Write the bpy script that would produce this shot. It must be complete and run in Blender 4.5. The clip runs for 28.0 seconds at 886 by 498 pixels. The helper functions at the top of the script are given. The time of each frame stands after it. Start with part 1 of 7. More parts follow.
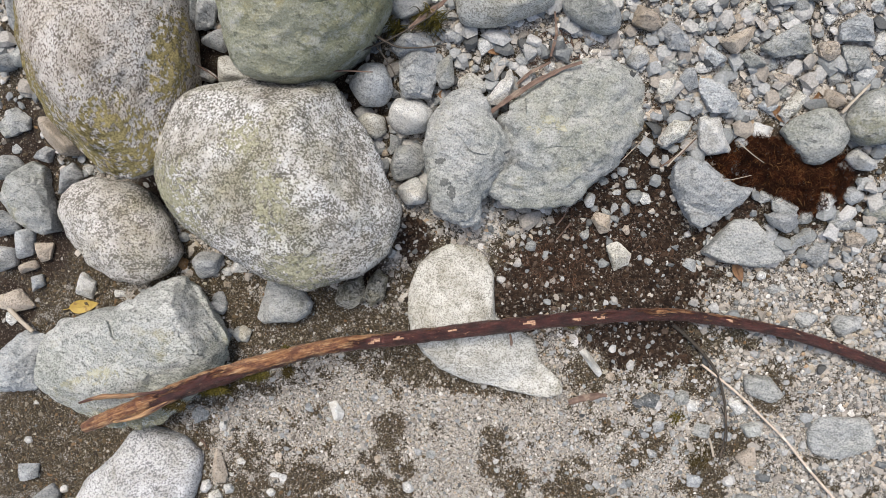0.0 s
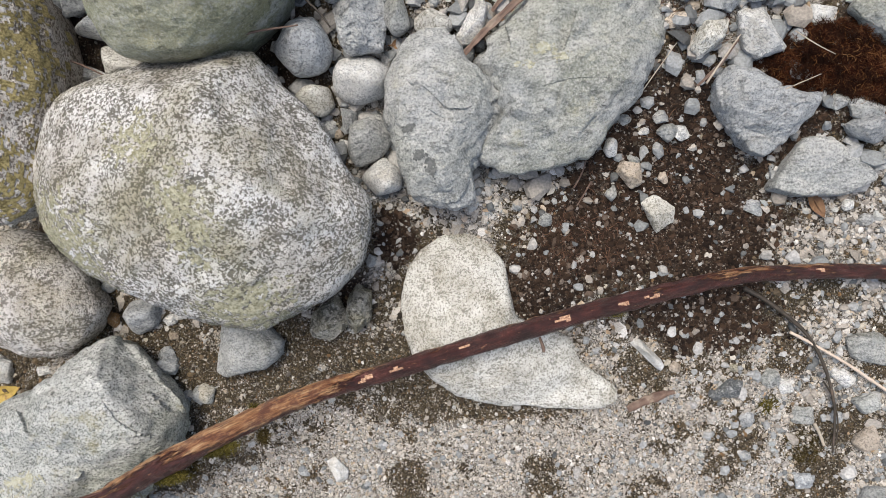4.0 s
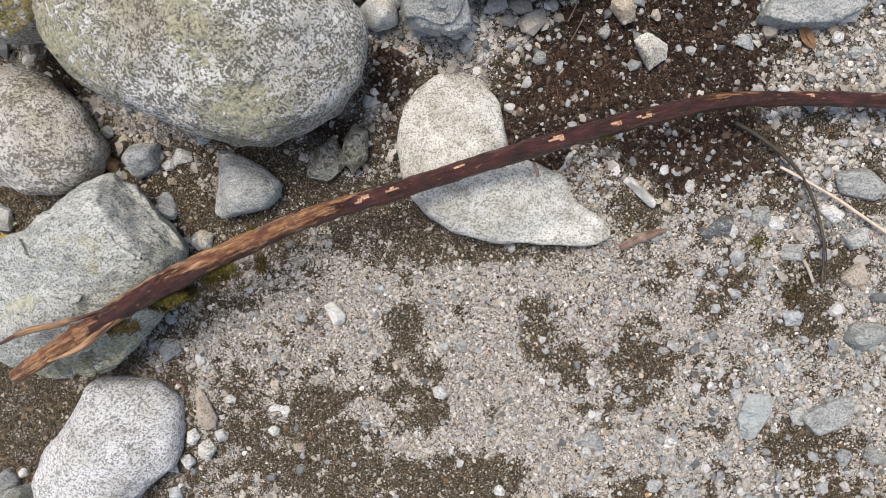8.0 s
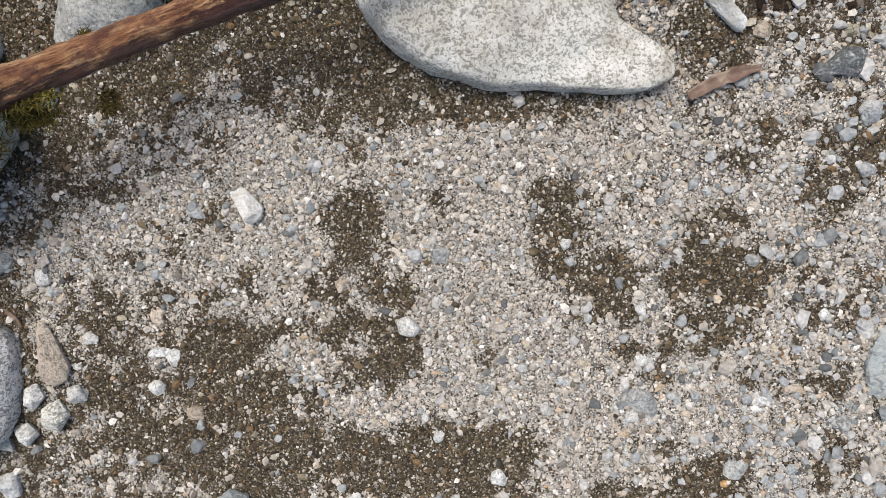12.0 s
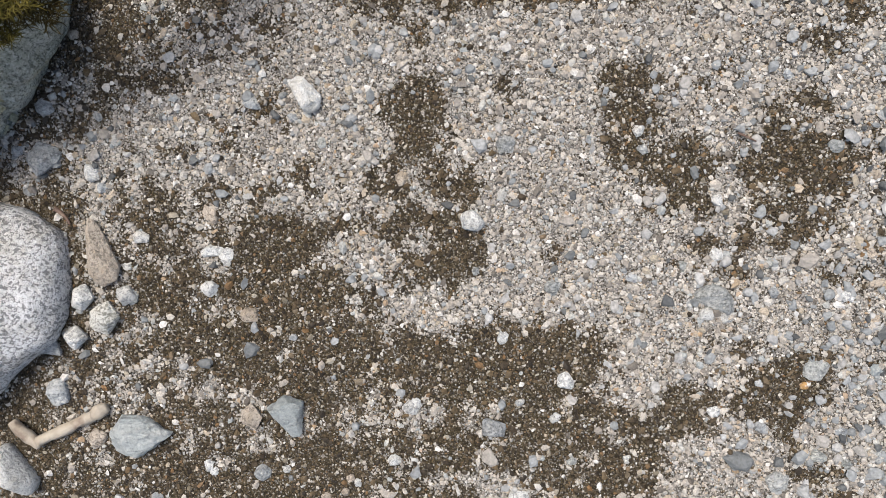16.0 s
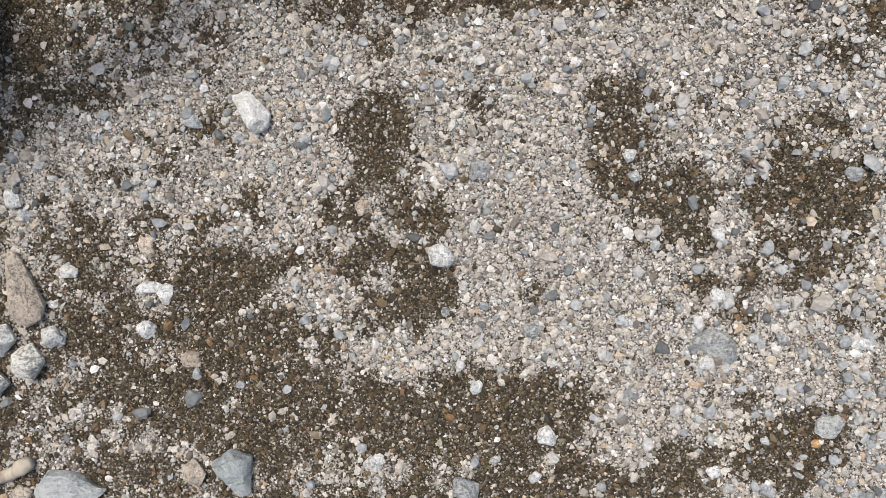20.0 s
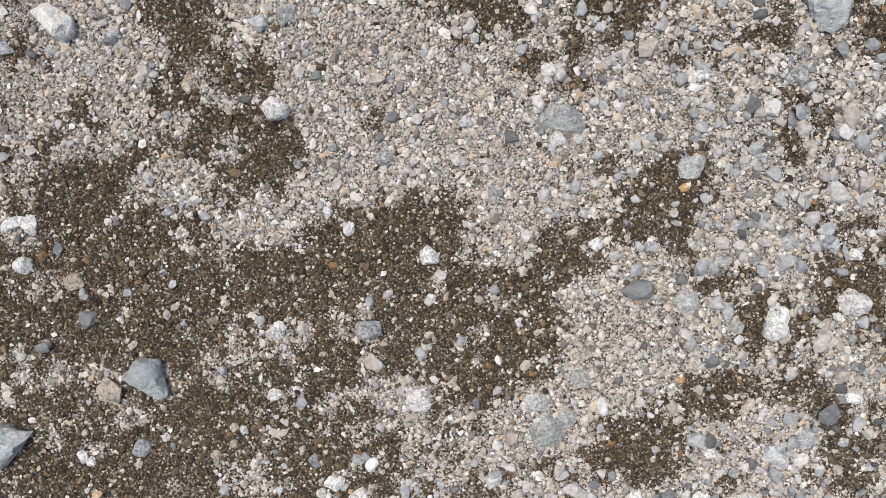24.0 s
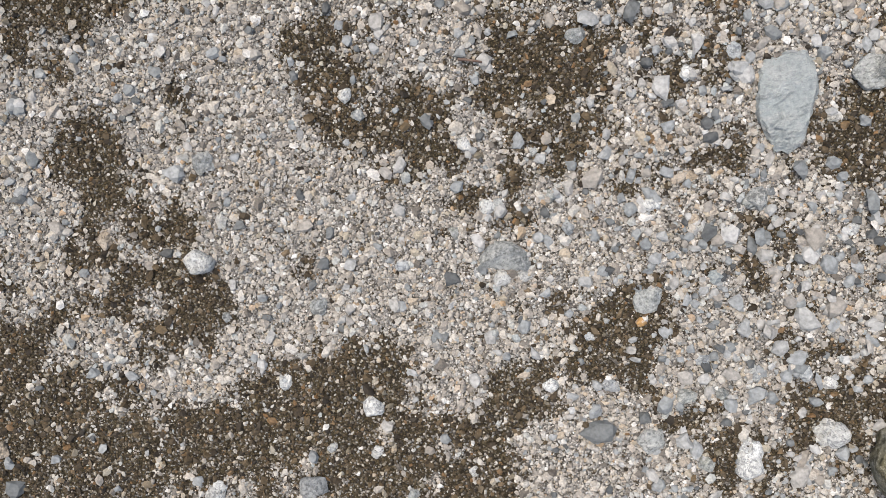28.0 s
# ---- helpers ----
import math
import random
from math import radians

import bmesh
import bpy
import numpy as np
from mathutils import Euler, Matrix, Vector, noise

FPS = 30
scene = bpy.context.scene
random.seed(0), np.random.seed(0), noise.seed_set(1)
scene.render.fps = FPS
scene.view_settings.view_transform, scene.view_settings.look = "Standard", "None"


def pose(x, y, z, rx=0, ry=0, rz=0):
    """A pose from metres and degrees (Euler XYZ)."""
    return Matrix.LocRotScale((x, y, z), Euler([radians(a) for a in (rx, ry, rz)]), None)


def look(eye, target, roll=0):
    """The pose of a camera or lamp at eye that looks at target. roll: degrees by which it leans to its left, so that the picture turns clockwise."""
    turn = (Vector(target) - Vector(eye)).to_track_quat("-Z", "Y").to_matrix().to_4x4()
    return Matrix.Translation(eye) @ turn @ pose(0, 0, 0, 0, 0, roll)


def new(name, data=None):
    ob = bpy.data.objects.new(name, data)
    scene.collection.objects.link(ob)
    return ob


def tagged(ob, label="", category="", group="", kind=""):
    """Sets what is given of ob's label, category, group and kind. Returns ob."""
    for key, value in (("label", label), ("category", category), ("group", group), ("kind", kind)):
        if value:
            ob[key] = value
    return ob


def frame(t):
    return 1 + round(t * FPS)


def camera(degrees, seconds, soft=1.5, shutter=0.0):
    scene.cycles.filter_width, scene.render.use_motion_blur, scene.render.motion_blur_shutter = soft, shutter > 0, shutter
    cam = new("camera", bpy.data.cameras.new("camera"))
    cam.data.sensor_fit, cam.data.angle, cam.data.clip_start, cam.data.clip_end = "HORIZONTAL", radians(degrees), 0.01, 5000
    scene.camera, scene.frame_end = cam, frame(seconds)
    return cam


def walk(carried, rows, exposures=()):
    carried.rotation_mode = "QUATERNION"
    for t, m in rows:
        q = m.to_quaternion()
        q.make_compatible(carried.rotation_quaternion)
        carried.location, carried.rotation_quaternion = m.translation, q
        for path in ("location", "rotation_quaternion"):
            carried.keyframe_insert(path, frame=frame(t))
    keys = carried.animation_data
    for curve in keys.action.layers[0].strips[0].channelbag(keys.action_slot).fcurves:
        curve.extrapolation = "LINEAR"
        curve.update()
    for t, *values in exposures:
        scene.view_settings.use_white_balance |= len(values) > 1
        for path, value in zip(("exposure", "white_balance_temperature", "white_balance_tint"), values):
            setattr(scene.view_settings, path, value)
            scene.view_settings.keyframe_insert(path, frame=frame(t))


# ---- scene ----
cam = camera(69.984, 28.0, soft=0.5)
PATH = [
    (0, pose(0.0024, 0.4691, 1.2385, 0.17, 0.65, 9.76)),
    (0.5, pose(0.0177, 0.4628, 1.1427, 0.13, 0.84, 9.83)),
    (1, pose(0.0202, 0.4618, 1.1119, 0.07, 0.92, 9.87)),
    (1.5, pose(0.0168, 0.4574, 1.0120, 0.23, 0.93, 9.90)),
    (2, pose(0.0127, 0.4578, 0.9938, 0.39, 0.93, 9.93)),
    (2.5, pose(0.0140, 0.4642, 0.9893, 0.09, 0.72, 2.20)),
    (3, pose(0.0191, 0.4655, 0.9805, -0.05, 0.88, -0.34)),
    (3.5, pose(0.0139, 0.4669, 0.9763, -0.01, 0.87, -0.33)),
    (5.5, pose(0.0219, 0.4259, 0.9766, -0.07, 0.91, -0.31)),
    (6, pose(0.0231, 0.4188, 0.9797, -0.04, 0.89, -0.29)),
    (6.5, pose(0.0210, 0.4533, 0.9871, -0.27, 0.80, -0.28)),
    (7, pose(0.0214, 0.3963, 0.9834, -0.56, 0.76, -0.33)),
    (7.5, pose(0.0207, 0.3259, 0.9858, -0.90, 0.75, -0.31)),
    (8, pose(0.0165, 0.2379, 0.9894, -0.75, 0.64, -0.31)),
    (8.5, pose(0.0171, 0.1773, 0.9919, -0.67, 0.61, -0.35)),
    (9, pose(0.0170, 0.1253, 0.9950, -0.43, 0.34, -0.35)),
    (9.5, pose(0.0276, 0.0743, 0.9922, -0.13, 0.39, -0.38)),
    (10, pose(0.0428, 0.0588, 0.9909, -0.09, 0.50, -0.35)),
    (10.5, pose(0.0461, 0.0560, 0.9425, 0.11, 0.33, -0.33)),
    (11, pose(0.0451, 0.0627, 0.8046, -0.00, 0.33, -0.24)),
    (11.5, pose(0.0384, 0.0721, 0.6815, -0.06, 0.01, -0.05)),
    (12, pose(0.0357, 0.0876, 0.6483, -0.64, 0.03, -0.14)),
    (12.5, pose(0.0163, 0.0971, 0.6457, -1.38, 0.29, -0.17)),
    (14.5, pose(-0.0267, 0.1039, 0.6290, -1.35, 0.68, -0.49)),
    (15, pose(-0.0207, 0.0351, 0.6284, -1.36, 0.87, -0.51)),
    (15.5, pose(-0.0249, -0.0292, 0.6295, -0.64, 0.93, -0.34)),
    (16, pose(-0.0212, -0.0205, 0.6227, -0.53, 0.70, -0.21)),
    (16.5, pose(-0.0034, 0.0155, 0.6223, -0.85, 0.63, -0.21)),
    (17, pose(0.0068, -0.0220, 0.6319, -0.95, 0.65, -0.28)),
    (17.5, pose(-0.0021, -0.0388, 0.6299, -0.53, 0.67, -0.19)),
    (18, pose(0.0011, -0.0499, 0.5957, -0.50, 0.44, -0.15)),
    (18.5, pose(-0.0016, -0.0605, 0.5670, -0.47, 0.37, -0.10)),
    (19, pose(0.0035, -0.0215, 0.5621, -0.34, 0.49, -0.01)),
    (19.5, pose(0.0074, 0.0085, 0.5579, -0.46, 0.55, -0.04)),
    (20, pose(0.0066, 0.0116, 0.5497, -0.48, 0.56, 0.00)),
    (20.5, pose(0.0147, 0.0187, 0.5505, -0.64, 0.55, -0.01)),
    (21, pose(0.0272, -0.0016, 0.5579, -0.96, 0.44, -0.04)),
    (21.5, pose(0.0377, -0.0934, 0.5567, -0.65, 0.46, 0.06)),
    (22, pose(0.0410, -0.1240, 0.5622, -1.39, 0.23, -0.01)),
    (22.5, pose(0.0553, -0.1434, 0.5573, -1.45, 0.20, 0.00)),
    (24.5, pose(0.1206, -0.1441, 0.5529, -1.35, 0.46, -18.64)),
    (25, pose(0.1198, -0.1503, 0.5489, -1.34, 0.41, -18.65)),
    (25.5, pose(0.1143, -0.1425, 0.5464, -1.24, 0.44, -18.70)),
    (26, pose(0.1313, -0.1322, 0.5376, -1.05, 0.56, -18.73)),
    (26.5, pose(0.1708, -0.0475, 0.5409, -0.50, 0.51, -18.88)),
    (27, pose(0.1902, -0.0189, 0.5371, -0.93, 0.51, -18.97)),
    (27.5, pose(0.1973, -0.0248, 0.5357, -1.01, 0.63, -18.99)),
    (28, pose(0.1985, -0.0460, 0.5146, -1.03, 0.60, -18.96)),
]
EXPOSURES = [(0, 0.76, 6780, 8), (10, 0.79, 6780, 8), (22, 0.79, 6780, 8), (28, 0.71, 6780, 8)]
walk(cam, PATH, EXPOSURES)

# ---- light: bright overcast sky, the sun a wide soft patch high up ----
world = bpy.data.worlds.new("overcast_sky")
scene.world = world
world.use_nodes = True
wn = world.node_tree
sky = wn.nodes.new("ShaderNodeTexSky")
sky.sky_type, sky.sun_disc = "NISHITA", False
sky.sun_elevation, sky.sun_rotation = radians(71), radians(-35)
sky.air_density, sky.dust_density, sky.ozone_density = 1.0, 4.0, 1.0
wn.links.new(sky.outputs[0], wn.nodes["Background"].inputs[0])
wn.nodes["Background"].inputs[1].default_value = 0.125
lamp = bpy.data.lights.new("sun", "SUN")
lamp.energy, lamp.angle, lamp.color = 1.5, radians(24), (1.0, 0.96, 0.9)
sun = new("sun", lamp)
sun.matrix_world = look((-0.75, 1.0, 3.6), (0, 0, 0))


# ---- node helpers and materials ----
def node(nt, kind, **sockets):
    n = nt.nodes.new(kind)
    for key, value in sockets.items():
        s = n.inputs[key.replace("_", " ")]
        if isinstance(value, bpy.types.NodeSocket):
            nt.links.new(value, s)
        else:
            s.default_value = value
    return n


def ramp(nt, fac, *stops):
    n = nt.nodes.new("ShaderNodeValToRGB")
    nt.links.new(fac, n.inputs[0])
    e = n.color_ramp.elements
    while len(e) < len(stops):
        e.new(0.5)
    for el, (at, c) in zip(e, stops):
        el.position = at
        el.color = (*c, 1) if isinstance(c, tuple) else (c, c, c, 1)
    return n.outputs[0]


def blend(nt, fac, a, b, how="MIX"):
    n = nt.nodes.new("ShaderNodeMix")
    n.data_type, n.blend_type = "RGBA", how
    for s, value in ((n.inputs[0], fac), (n.inputs[6], a), (n.inputs[7], b)):
        if isinstance(value, bpy.types.NodeSocket):
            nt.links.new(value, s)
        else:
            s.default_value = (*value, 1) if isinstance(value, tuple) else value
    return n.outputs[2]


def math_node(nt, how, a, b):
    n = nt.nodes.new("ShaderNodeMath")
    n.operation = how
    for s, value in zip(n.inputs, (a, b)):
        if isinstance(value, bpy.types.NodeSocket):
            nt.links.new(value, s)
        else:
            s.default_value = value
    return n.outputs[0]


def material(name, rough=0.85, spec=0.3):
    m = bpy.data.materials.new(name)
    m.use_nodes = True
    nt = m.node_tree
    b = nt.nodes["Principled BSDF"]
    b.inputs["Roughness"].default_value = rough
    b.inputs["Specular IOR Level"].default_value = spec
    return m, nt, b


def relief(nt, b, height, strength, metres):
    n = node(nt, "ShaderNodeBump", Strength=strength, Distance=metres, Height=height)
    nt.links.new(n.outputs[0], b.inputs["Normal"])


def shifted(nt, amount=7.0, stretch=(1, 1, 1), tilt=(0, 0, 0)):
    """Object coordinates, moved by a random step for each stone, so that no two carry the same pattern."""
    tc, oi = nt.nodes.new("ShaderNodeTexCoord"), nt.nodes.new("ShaderNodeObjectInfo")
    step = math_node(nt, "MULTIPLY", oi.outputs["Random"], amount)
    mp = node(nt, "ShaderNodeMapping", Vector=tc.outputs["Object"], Scale=stretch, Rotation=tilt)
    v = nt.nodes.new("ShaderNodeVectorMath")
    nt.links.new(mp.outputs[0], v.inputs[0])
    nt.links.new(step, v.inputs[1])
    return v.outputs[0], oi.outputs["Random"]


def stone_material(name, light, mid, dark, speck_scale=150, speck=(0.5, 0.6), speck_mix=0.8, lichen=None, lichen_at=(0.55, 0.7),
                   lichen_mix=0.6, mottling=14, rough=0.85, bump=0.5, stretch=(1, 1, 1), vary=0.35, pale=0.5, crack=0.5, swing=0.3, hollow=0.5):
    m, nt, b = material(name, rough)
    co, rnd = shifted(nt, stretch=stretch)
    big = node(nt, "ShaderNodeTexNoise", Vector=co, Scale=mottling, Detail=9.0, Roughness=0.74)
    fine = node(nt, "ShaderNodeTexNoise", Vector=co, Scale=speck_scale, Detail=4.0, Roughness=0.72, Distortion=0.3)
    grain = node(nt, "ShaderNodeTexNoise", Vector=co, Scale=speck_scale * 2.1, Detail=3.0, Roughness=0.7)
    pits = node(nt, "ShaderNodeTexNoise", Vector=co, Scale=55.0, Detail=6.0, Roughness=0.75)
    bent = node(nt, "ShaderNodeVectorMath")
    warp = node(nt, "ShaderNodeTexNoise", Vector=co, Scale=12.0, Detail=4.0)
    bent.operation = "MULTIPLY_ADD"
    nt.links.new(warp.outputs["Color"], bent.inputs[0])
    bent.inputs[1].default_value = (0.1, 0.1, 0.1)
    nt.links.new(co, bent.inputs[2])
    lines = node(nt, "ShaderNodeTexVoronoi", Vector=bent.outputs[0], Scale=11.0)
    lines.feature = "DISTANCE_TO_EDGE"
    cracks = ramp(nt, lines.outputs["Distance"], (0.0, 1.0), (0.035, 0.0))
    patchy = ramp(nt, warp.outputs[0], (0.5, 0.0), (0.6, crack))
    cracks = math_node(nt, "MULTIPLY", cracks, patchy)
    body = blend(nt, ramp(nt, big.outputs[0], (0.36, 0.0), (0.64, 1.0)), light, mid)
    body = blend(nt, ramp(nt, grain.outputs[0], (0.54, 0.0), (0.66, pale)), body, (0.74, 0.73, 0.7))
    body = blend(nt, ramp(nt, pits.outputs[0], (0.34, hollow), (0.46, 0.0)), body, dark)
    drift = math_node(nt, "MULTIPLY_ADD", big.outputs[0], swing)
    cluster = math_node(nt, "MULTIPLY_ADD", pits.outputs[0], swing)
    nt.links.new(math_node(nt, "SUBTRACT", fine.outputs[0], swing), cluster.node.inputs[2])
    nt.links.new(cluster, drift.node.inputs[2])
    tiny = node(nt, "ShaderNodeTexNoise", Vector=co, Scale=speck_scale * 3.3, Detail=2.0, Roughness=0.6)
    body = blend(nt, ramp(nt, tiny.outputs[0], (0.54, 0.0), (0.64, speck_mix * 0.55)), body, dark)
    col = blend(nt, ramp(nt, drift, (speck[0], 0.0), (speck[1], speck_mix)), body, dark)
    if lichen:
        spots = node(nt, "ShaderNodeTexNoise", Vector=co, Scale=6.5, Detail=8.0, Roughness=0.72, Distortion=0.4)
        g = ramp(nt, spots.outputs[0], (lichen_at[0], 0.0), (lichen_at[1], lichen_mix))
        stain = blend(nt, 1.0, col, tuple(min(1.0, c * 3.6) for c in lichen), "MULTIPLY")
        stain = blend(nt, 0.4, stain, lichen)
        col = blend(nt, g, col, stain)
    col = blend(nt, cracks, col, dark)
    tone = math_node(nt, "MULTIPLY_ADD", rnd, vary)
    tone.node.inputs[2].default_value = 1.0 - vary / 2
    col = blend(nt, 1.0, col, tone, "MULTIPLY")
    nt.links.new(col, b.inputs["Base Color"])
    h = math_node(nt, "MULTIPLY_ADD", fine.outputs[0], 0.35)
    nt.links.new(pits.outputs[0], h.node.inputs[2])
    h = math_node(nt, "SUBTRACT", h, cracks)
    relief(nt, b, h, bump, 0.009)
    return m


def granite(name, white, dark, size=110, heavy=0.53, stain=None, stain_at=(0.5, 0.66), stain_mix=0.8, patch=0.5, warm=(0.36, 0.32, 0.27), bump=1.0, stretch=(1, 1, 1), vary=0.06):
    """Weathered granite: ragged dark mineral specks that crowd and thin out over the stone, greyish skin, lichen stains."""
    m, nt, b = material(name, 0.82, 0.35)
    co, rnd = shifted(nt, stretch=stretch)
    speck = node(nt, "ShaderNodeTexNoise", Vector=co, Scale=size, Detail=4.0, Roughness=0.62, Distortion=0.6)
    crowd = node(nt, "ShaderNodeTexNoise", Vector=co, Scale=size * 0.13, Detail=6.0, Roughness=0.7)
    skin = node(nt, "ShaderNodeTexNoise", Vector=co, Scale=11.0, Detail=8.0, Roughness=0.72)
    fine = node(nt, "ShaderNodeTexNoise", Vector=co, Scale=size * 2.6, Detail=3.0, Roughness=0.65)
    body = blend(nt, ramp(nt, skin.outputs[0], (0.42, 0.0), (0.62, 0.75)), white, warm)
    body = blend(nt, ramp(nt, fine.outputs[0], (0.54, 0.0), (0.66, 0.5)), body, (0.22, 0.2, 0.175))
    pick = math_node(nt, "MULTIPLY_ADD", crowd.outputs[0], patch)
    nt.links.new(math_node(nt, "SUBTRACT", speck.outputs[0], patch / 2), pick.node.inputs[2])
    grey = blend(nt, ramp(nt, fine.outputs[0], (0.35, 0.0), (0.65, 1.0)), dark, tuple(min(1.0, c * 2.1) for c in dark))
    col = blend(nt, ramp(nt, pick, (heavy - 0.035, 0.0), (heavy + 0.03, 0.92)), body, grey)
    if stain:
        film = node(nt, "ShaderNodeTexNoise", Vector=co, Scale=5.5, Detail=9.0, Roughness=0.74, Distortion=0.5)
        g = ramp(nt, film.outputs[0], (stain_at[0], 0.0), (stain_at[1], stain_mix))
        tint = blend(nt, 1.0, col, tuple(min(1.0, c * 3.2) for c in stain), "MULTIPLY")
        col = blend(nt, g, col, blend(nt, 0.35, tint, stain))
    grime = node(nt, "ShaderNodeTexNoise", Vector=co, Scale=17.0, Detail=10.0, Roughness=0.78, Distortion=0.3)
    col = blend(nt, ramp(nt, grime.outputs[0], (0.48, 0.0), (0.64, 0.75)), col, blend(nt, 1.0, col, (0.5, 0.46, 0.38), "MULTIPLY"))
    tone = math_node(nt, "MULTIPLY_ADD", rnd, vary)
    tone.node.inputs[2].default_value = 1.0 - vary / 2
    nt.links.new(blend(nt, 1.0, col, tone, "MULTIPLY"), b.inputs["Base Color"])
    h = math_node(nt, "MULTIPLY_ADD", skin.outputs[0], 1.2)
    nt.links.new(math_node(nt, "MULTIPLY", math_node(nt, "SUBTRACT", math_node(nt, "MULTIPLY", fine.outputs[0], 0.4), pick), 0.34), h.node.inputs[2])
    relief(nt, b, h, bump, 0.011)
    return m


def schist(name, light, mid, dark, green, bands=(1.0, 2.2, 1.2), speckle=0.4, stain=(0.3, 0.28, 0.13), stain_mix=0.5, rough=0.7, bump=0.7, vary=0.2):
    """Fine-grained layered stone: cloudy tones along its bedding, powdery pale wear, hairline cracks and thin lichen."""
    m, nt, b = material(name, rough, 0.4)
    co, rnd = shifted(nt, stretch=bands, tilt=(0.5, 0.35, 0.8))
    plain, _ = shifted(nt)
    tone = node(nt, "ShaderNodeTexNoise", Vector=co, Scale=7.0, Detail=9.0, Roughness=0.7, Distortion=0.8)
    wear = node(nt, "ShaderNodeTexNoise", Vector=plain, Scale=24.0, Detail=8.0, Roughness=0.76)
    grain = node(nt, "ShaderNodeTexNoise", Vector=plain, Scale=330.0, Detail=4.0, Roughness=0.7)
    flake = node(nt, "ShaderNodeTexNoise", Vector=co, Scale=60.0, Detail=6.0, Roughness=0.72)
    tint = node(nt, "ShaderNodeTexNoise", Vector=plain, Scale=4.0, Detail=5.0, Roughness=0.6)
    col = blend(nt, ramp(nt, tone.outputs[0], (0.38, 0.0), (0.62, 1.0)), light, mid)
    col = blend(nt, ramp(nt, tint.outputs[0], (0.45, 0.0), (0.62, 0.7)), col, green)
    col = blend(nt, ramp(nt, wear.outputs[0], (0.5, 0.0), (0.66, 0.75)), col, (0.6, 0.6, 0.58))
    col = blend(nt, ramp(nt, flake.outputs[0], (0.52, 0.0), (0.66, 0.75)), col, dark)
    col = blend(nt, ramp(nt, grain.outputs[0], (0.5, 0.0), (0.62, speckle)), col, dark)
    col = blend(nt, ramp(nt, grain.outputs[0], (0.36, speckle), (0.46, 0.0)), col, (0.66, 0.66, 0.64))
    film = node(nt, "ShaderNodeTexNoise", Vector=plain, Scale=8.5, Detail=9.0, Roughness=0.75)
    col = blend(nt, ramp(nt, film.outputs[0], (0.56, 0.0), (0.7, stain_mix)), col, stain)
    crack = node(nt, "ShaderNodeTexNoise", Vector=co, Scale=2.6, Detail=7.0, Roughness=0.42)
    line = math_node(nt, "ABSOLUTE", math_node(nt, "SUBTRACT", crack.outputs[0], 0.5), 0.0)
    line = math_node(nt, "MULTIPLY", ramp(nt, line, (0.0, 1.0), (0.002, 0.0)), ramp(nt, tint.outputs[0], (0.5, 0.0), (0.6, 0.5)))
    col = blend(nt, line, col, dark)
    spread = math_node(nt, "MULTIPLY_ADD", rnd, vary)
    spread.node.inputs[2].default_value = 1.0 - vary / 2
    nt.links.new(blend(nt, 1.0, col, spread, "MULTIPLY"), b.inputs["Base Color"])
    h = math_node(nt, "MULTIPLY_ADD", wear.outputs[0], 2.0)
    nt.links.new(math_node(nt, "ADD", flake.outputs[0], math_node(nt, "MULTIPLY", grain.outputs[0], 0.06)), h.node.inputs[2])
    cut = node(nt, "ShaderNodeTexVoronoi", Scale=26.0)
    warped = node(nt, "ShaderNodeVectorMath")
    warped.operation = "MULTIPLY_ADD"
    nt.links.new(wear.outputs["Color"], warped.inputs[0])
    warped.inputs[1].default_value = (0.05, 0.05, 0.05)
    nt.links.new(co, warped.inputs[2])
    nt.links.new(warped.outputs[0], cut.inputs["Vector"])
    h = math_node(nt, "ADD", math_node(nt, "SUBTRACT", h, line), math_node(nt, "MULTIPLY", cut.outputs["Distance"], 1.1))
    relief(nt, b, h, bump, 0.014)
    return m


GL = granite("granite_lichen", (0.77, 0.765, 0.755), (0.082, 0.076, 0.063), 290, 0.515, (0.21, 0.2, 0.12), (0.46, 0.66), 0.65, 0.5, (0.42, 0.385, 0.335))
GB = granite("granite_brown_lichen", (0.83, 0.79, 0.75), (0.1, 0.08, 0.062), 330, 0.535, (0.29, 0.24, 0.12), (0.52, 0.7), 0.45, 0.4, (0.58, 0.51, 0.44), 1.2, stretch=(1.25, 0.8, 1))
GP = granite("granite_rose", (0.8, 0.775, 0.75), (0.125, 0.115, 0.098), 255, 0.53, (0.3, 0.28, 0.17), (0.5, 0.68), 0.5, 0.5, (0.56, 0.525, 0.48), 1.3)
SP = granite("granite_pale", (0.728, 0.722, 0.683), (0.182, 0.178, 0.156), 340, 0.535, (0.442, 0.416, 0.273), (0.5, 0.72), 0.35, 0.3, (0.572, 0.559, 0.514), 0.8)
SQ = granite("granite_salt_pepper", (0.76, 0.76, 0.77), (0.14, 0.14, 0.145), 310, 0.53, (0.38, 0.36, 0.26), (0.55, 0.75), 0.35, 0.25, (0.62, 0.62, 0.62), 0.9)
GS = schist("green_schist", (0.53, 0.541, 0.53), (0.318, 0.339, 0.337), (0.0795, 0.0848, 0.0795), (0.35, 0.355, 0.276), speckle=0.5, stain_mix=0.7)
GR = schist("grey_schist", (0.508, 0.518, 0.51), (0.335, 0.351, 0.351), (0.0972, 0.103, 0.1), (0.389, 0.4, 0.351), stain_mix=0.35, speckle=0.6)
SE = schist("speckled_schist", (0.708, 0.714, 0.689), (0.378, 0.4, 0.378), (0.0793, 0.0854, 0.0756), (0.403, 0.421, 0.329), speckle=0.85, stain=(0.415, 0.366, 0.171), stain_mix=0.7)
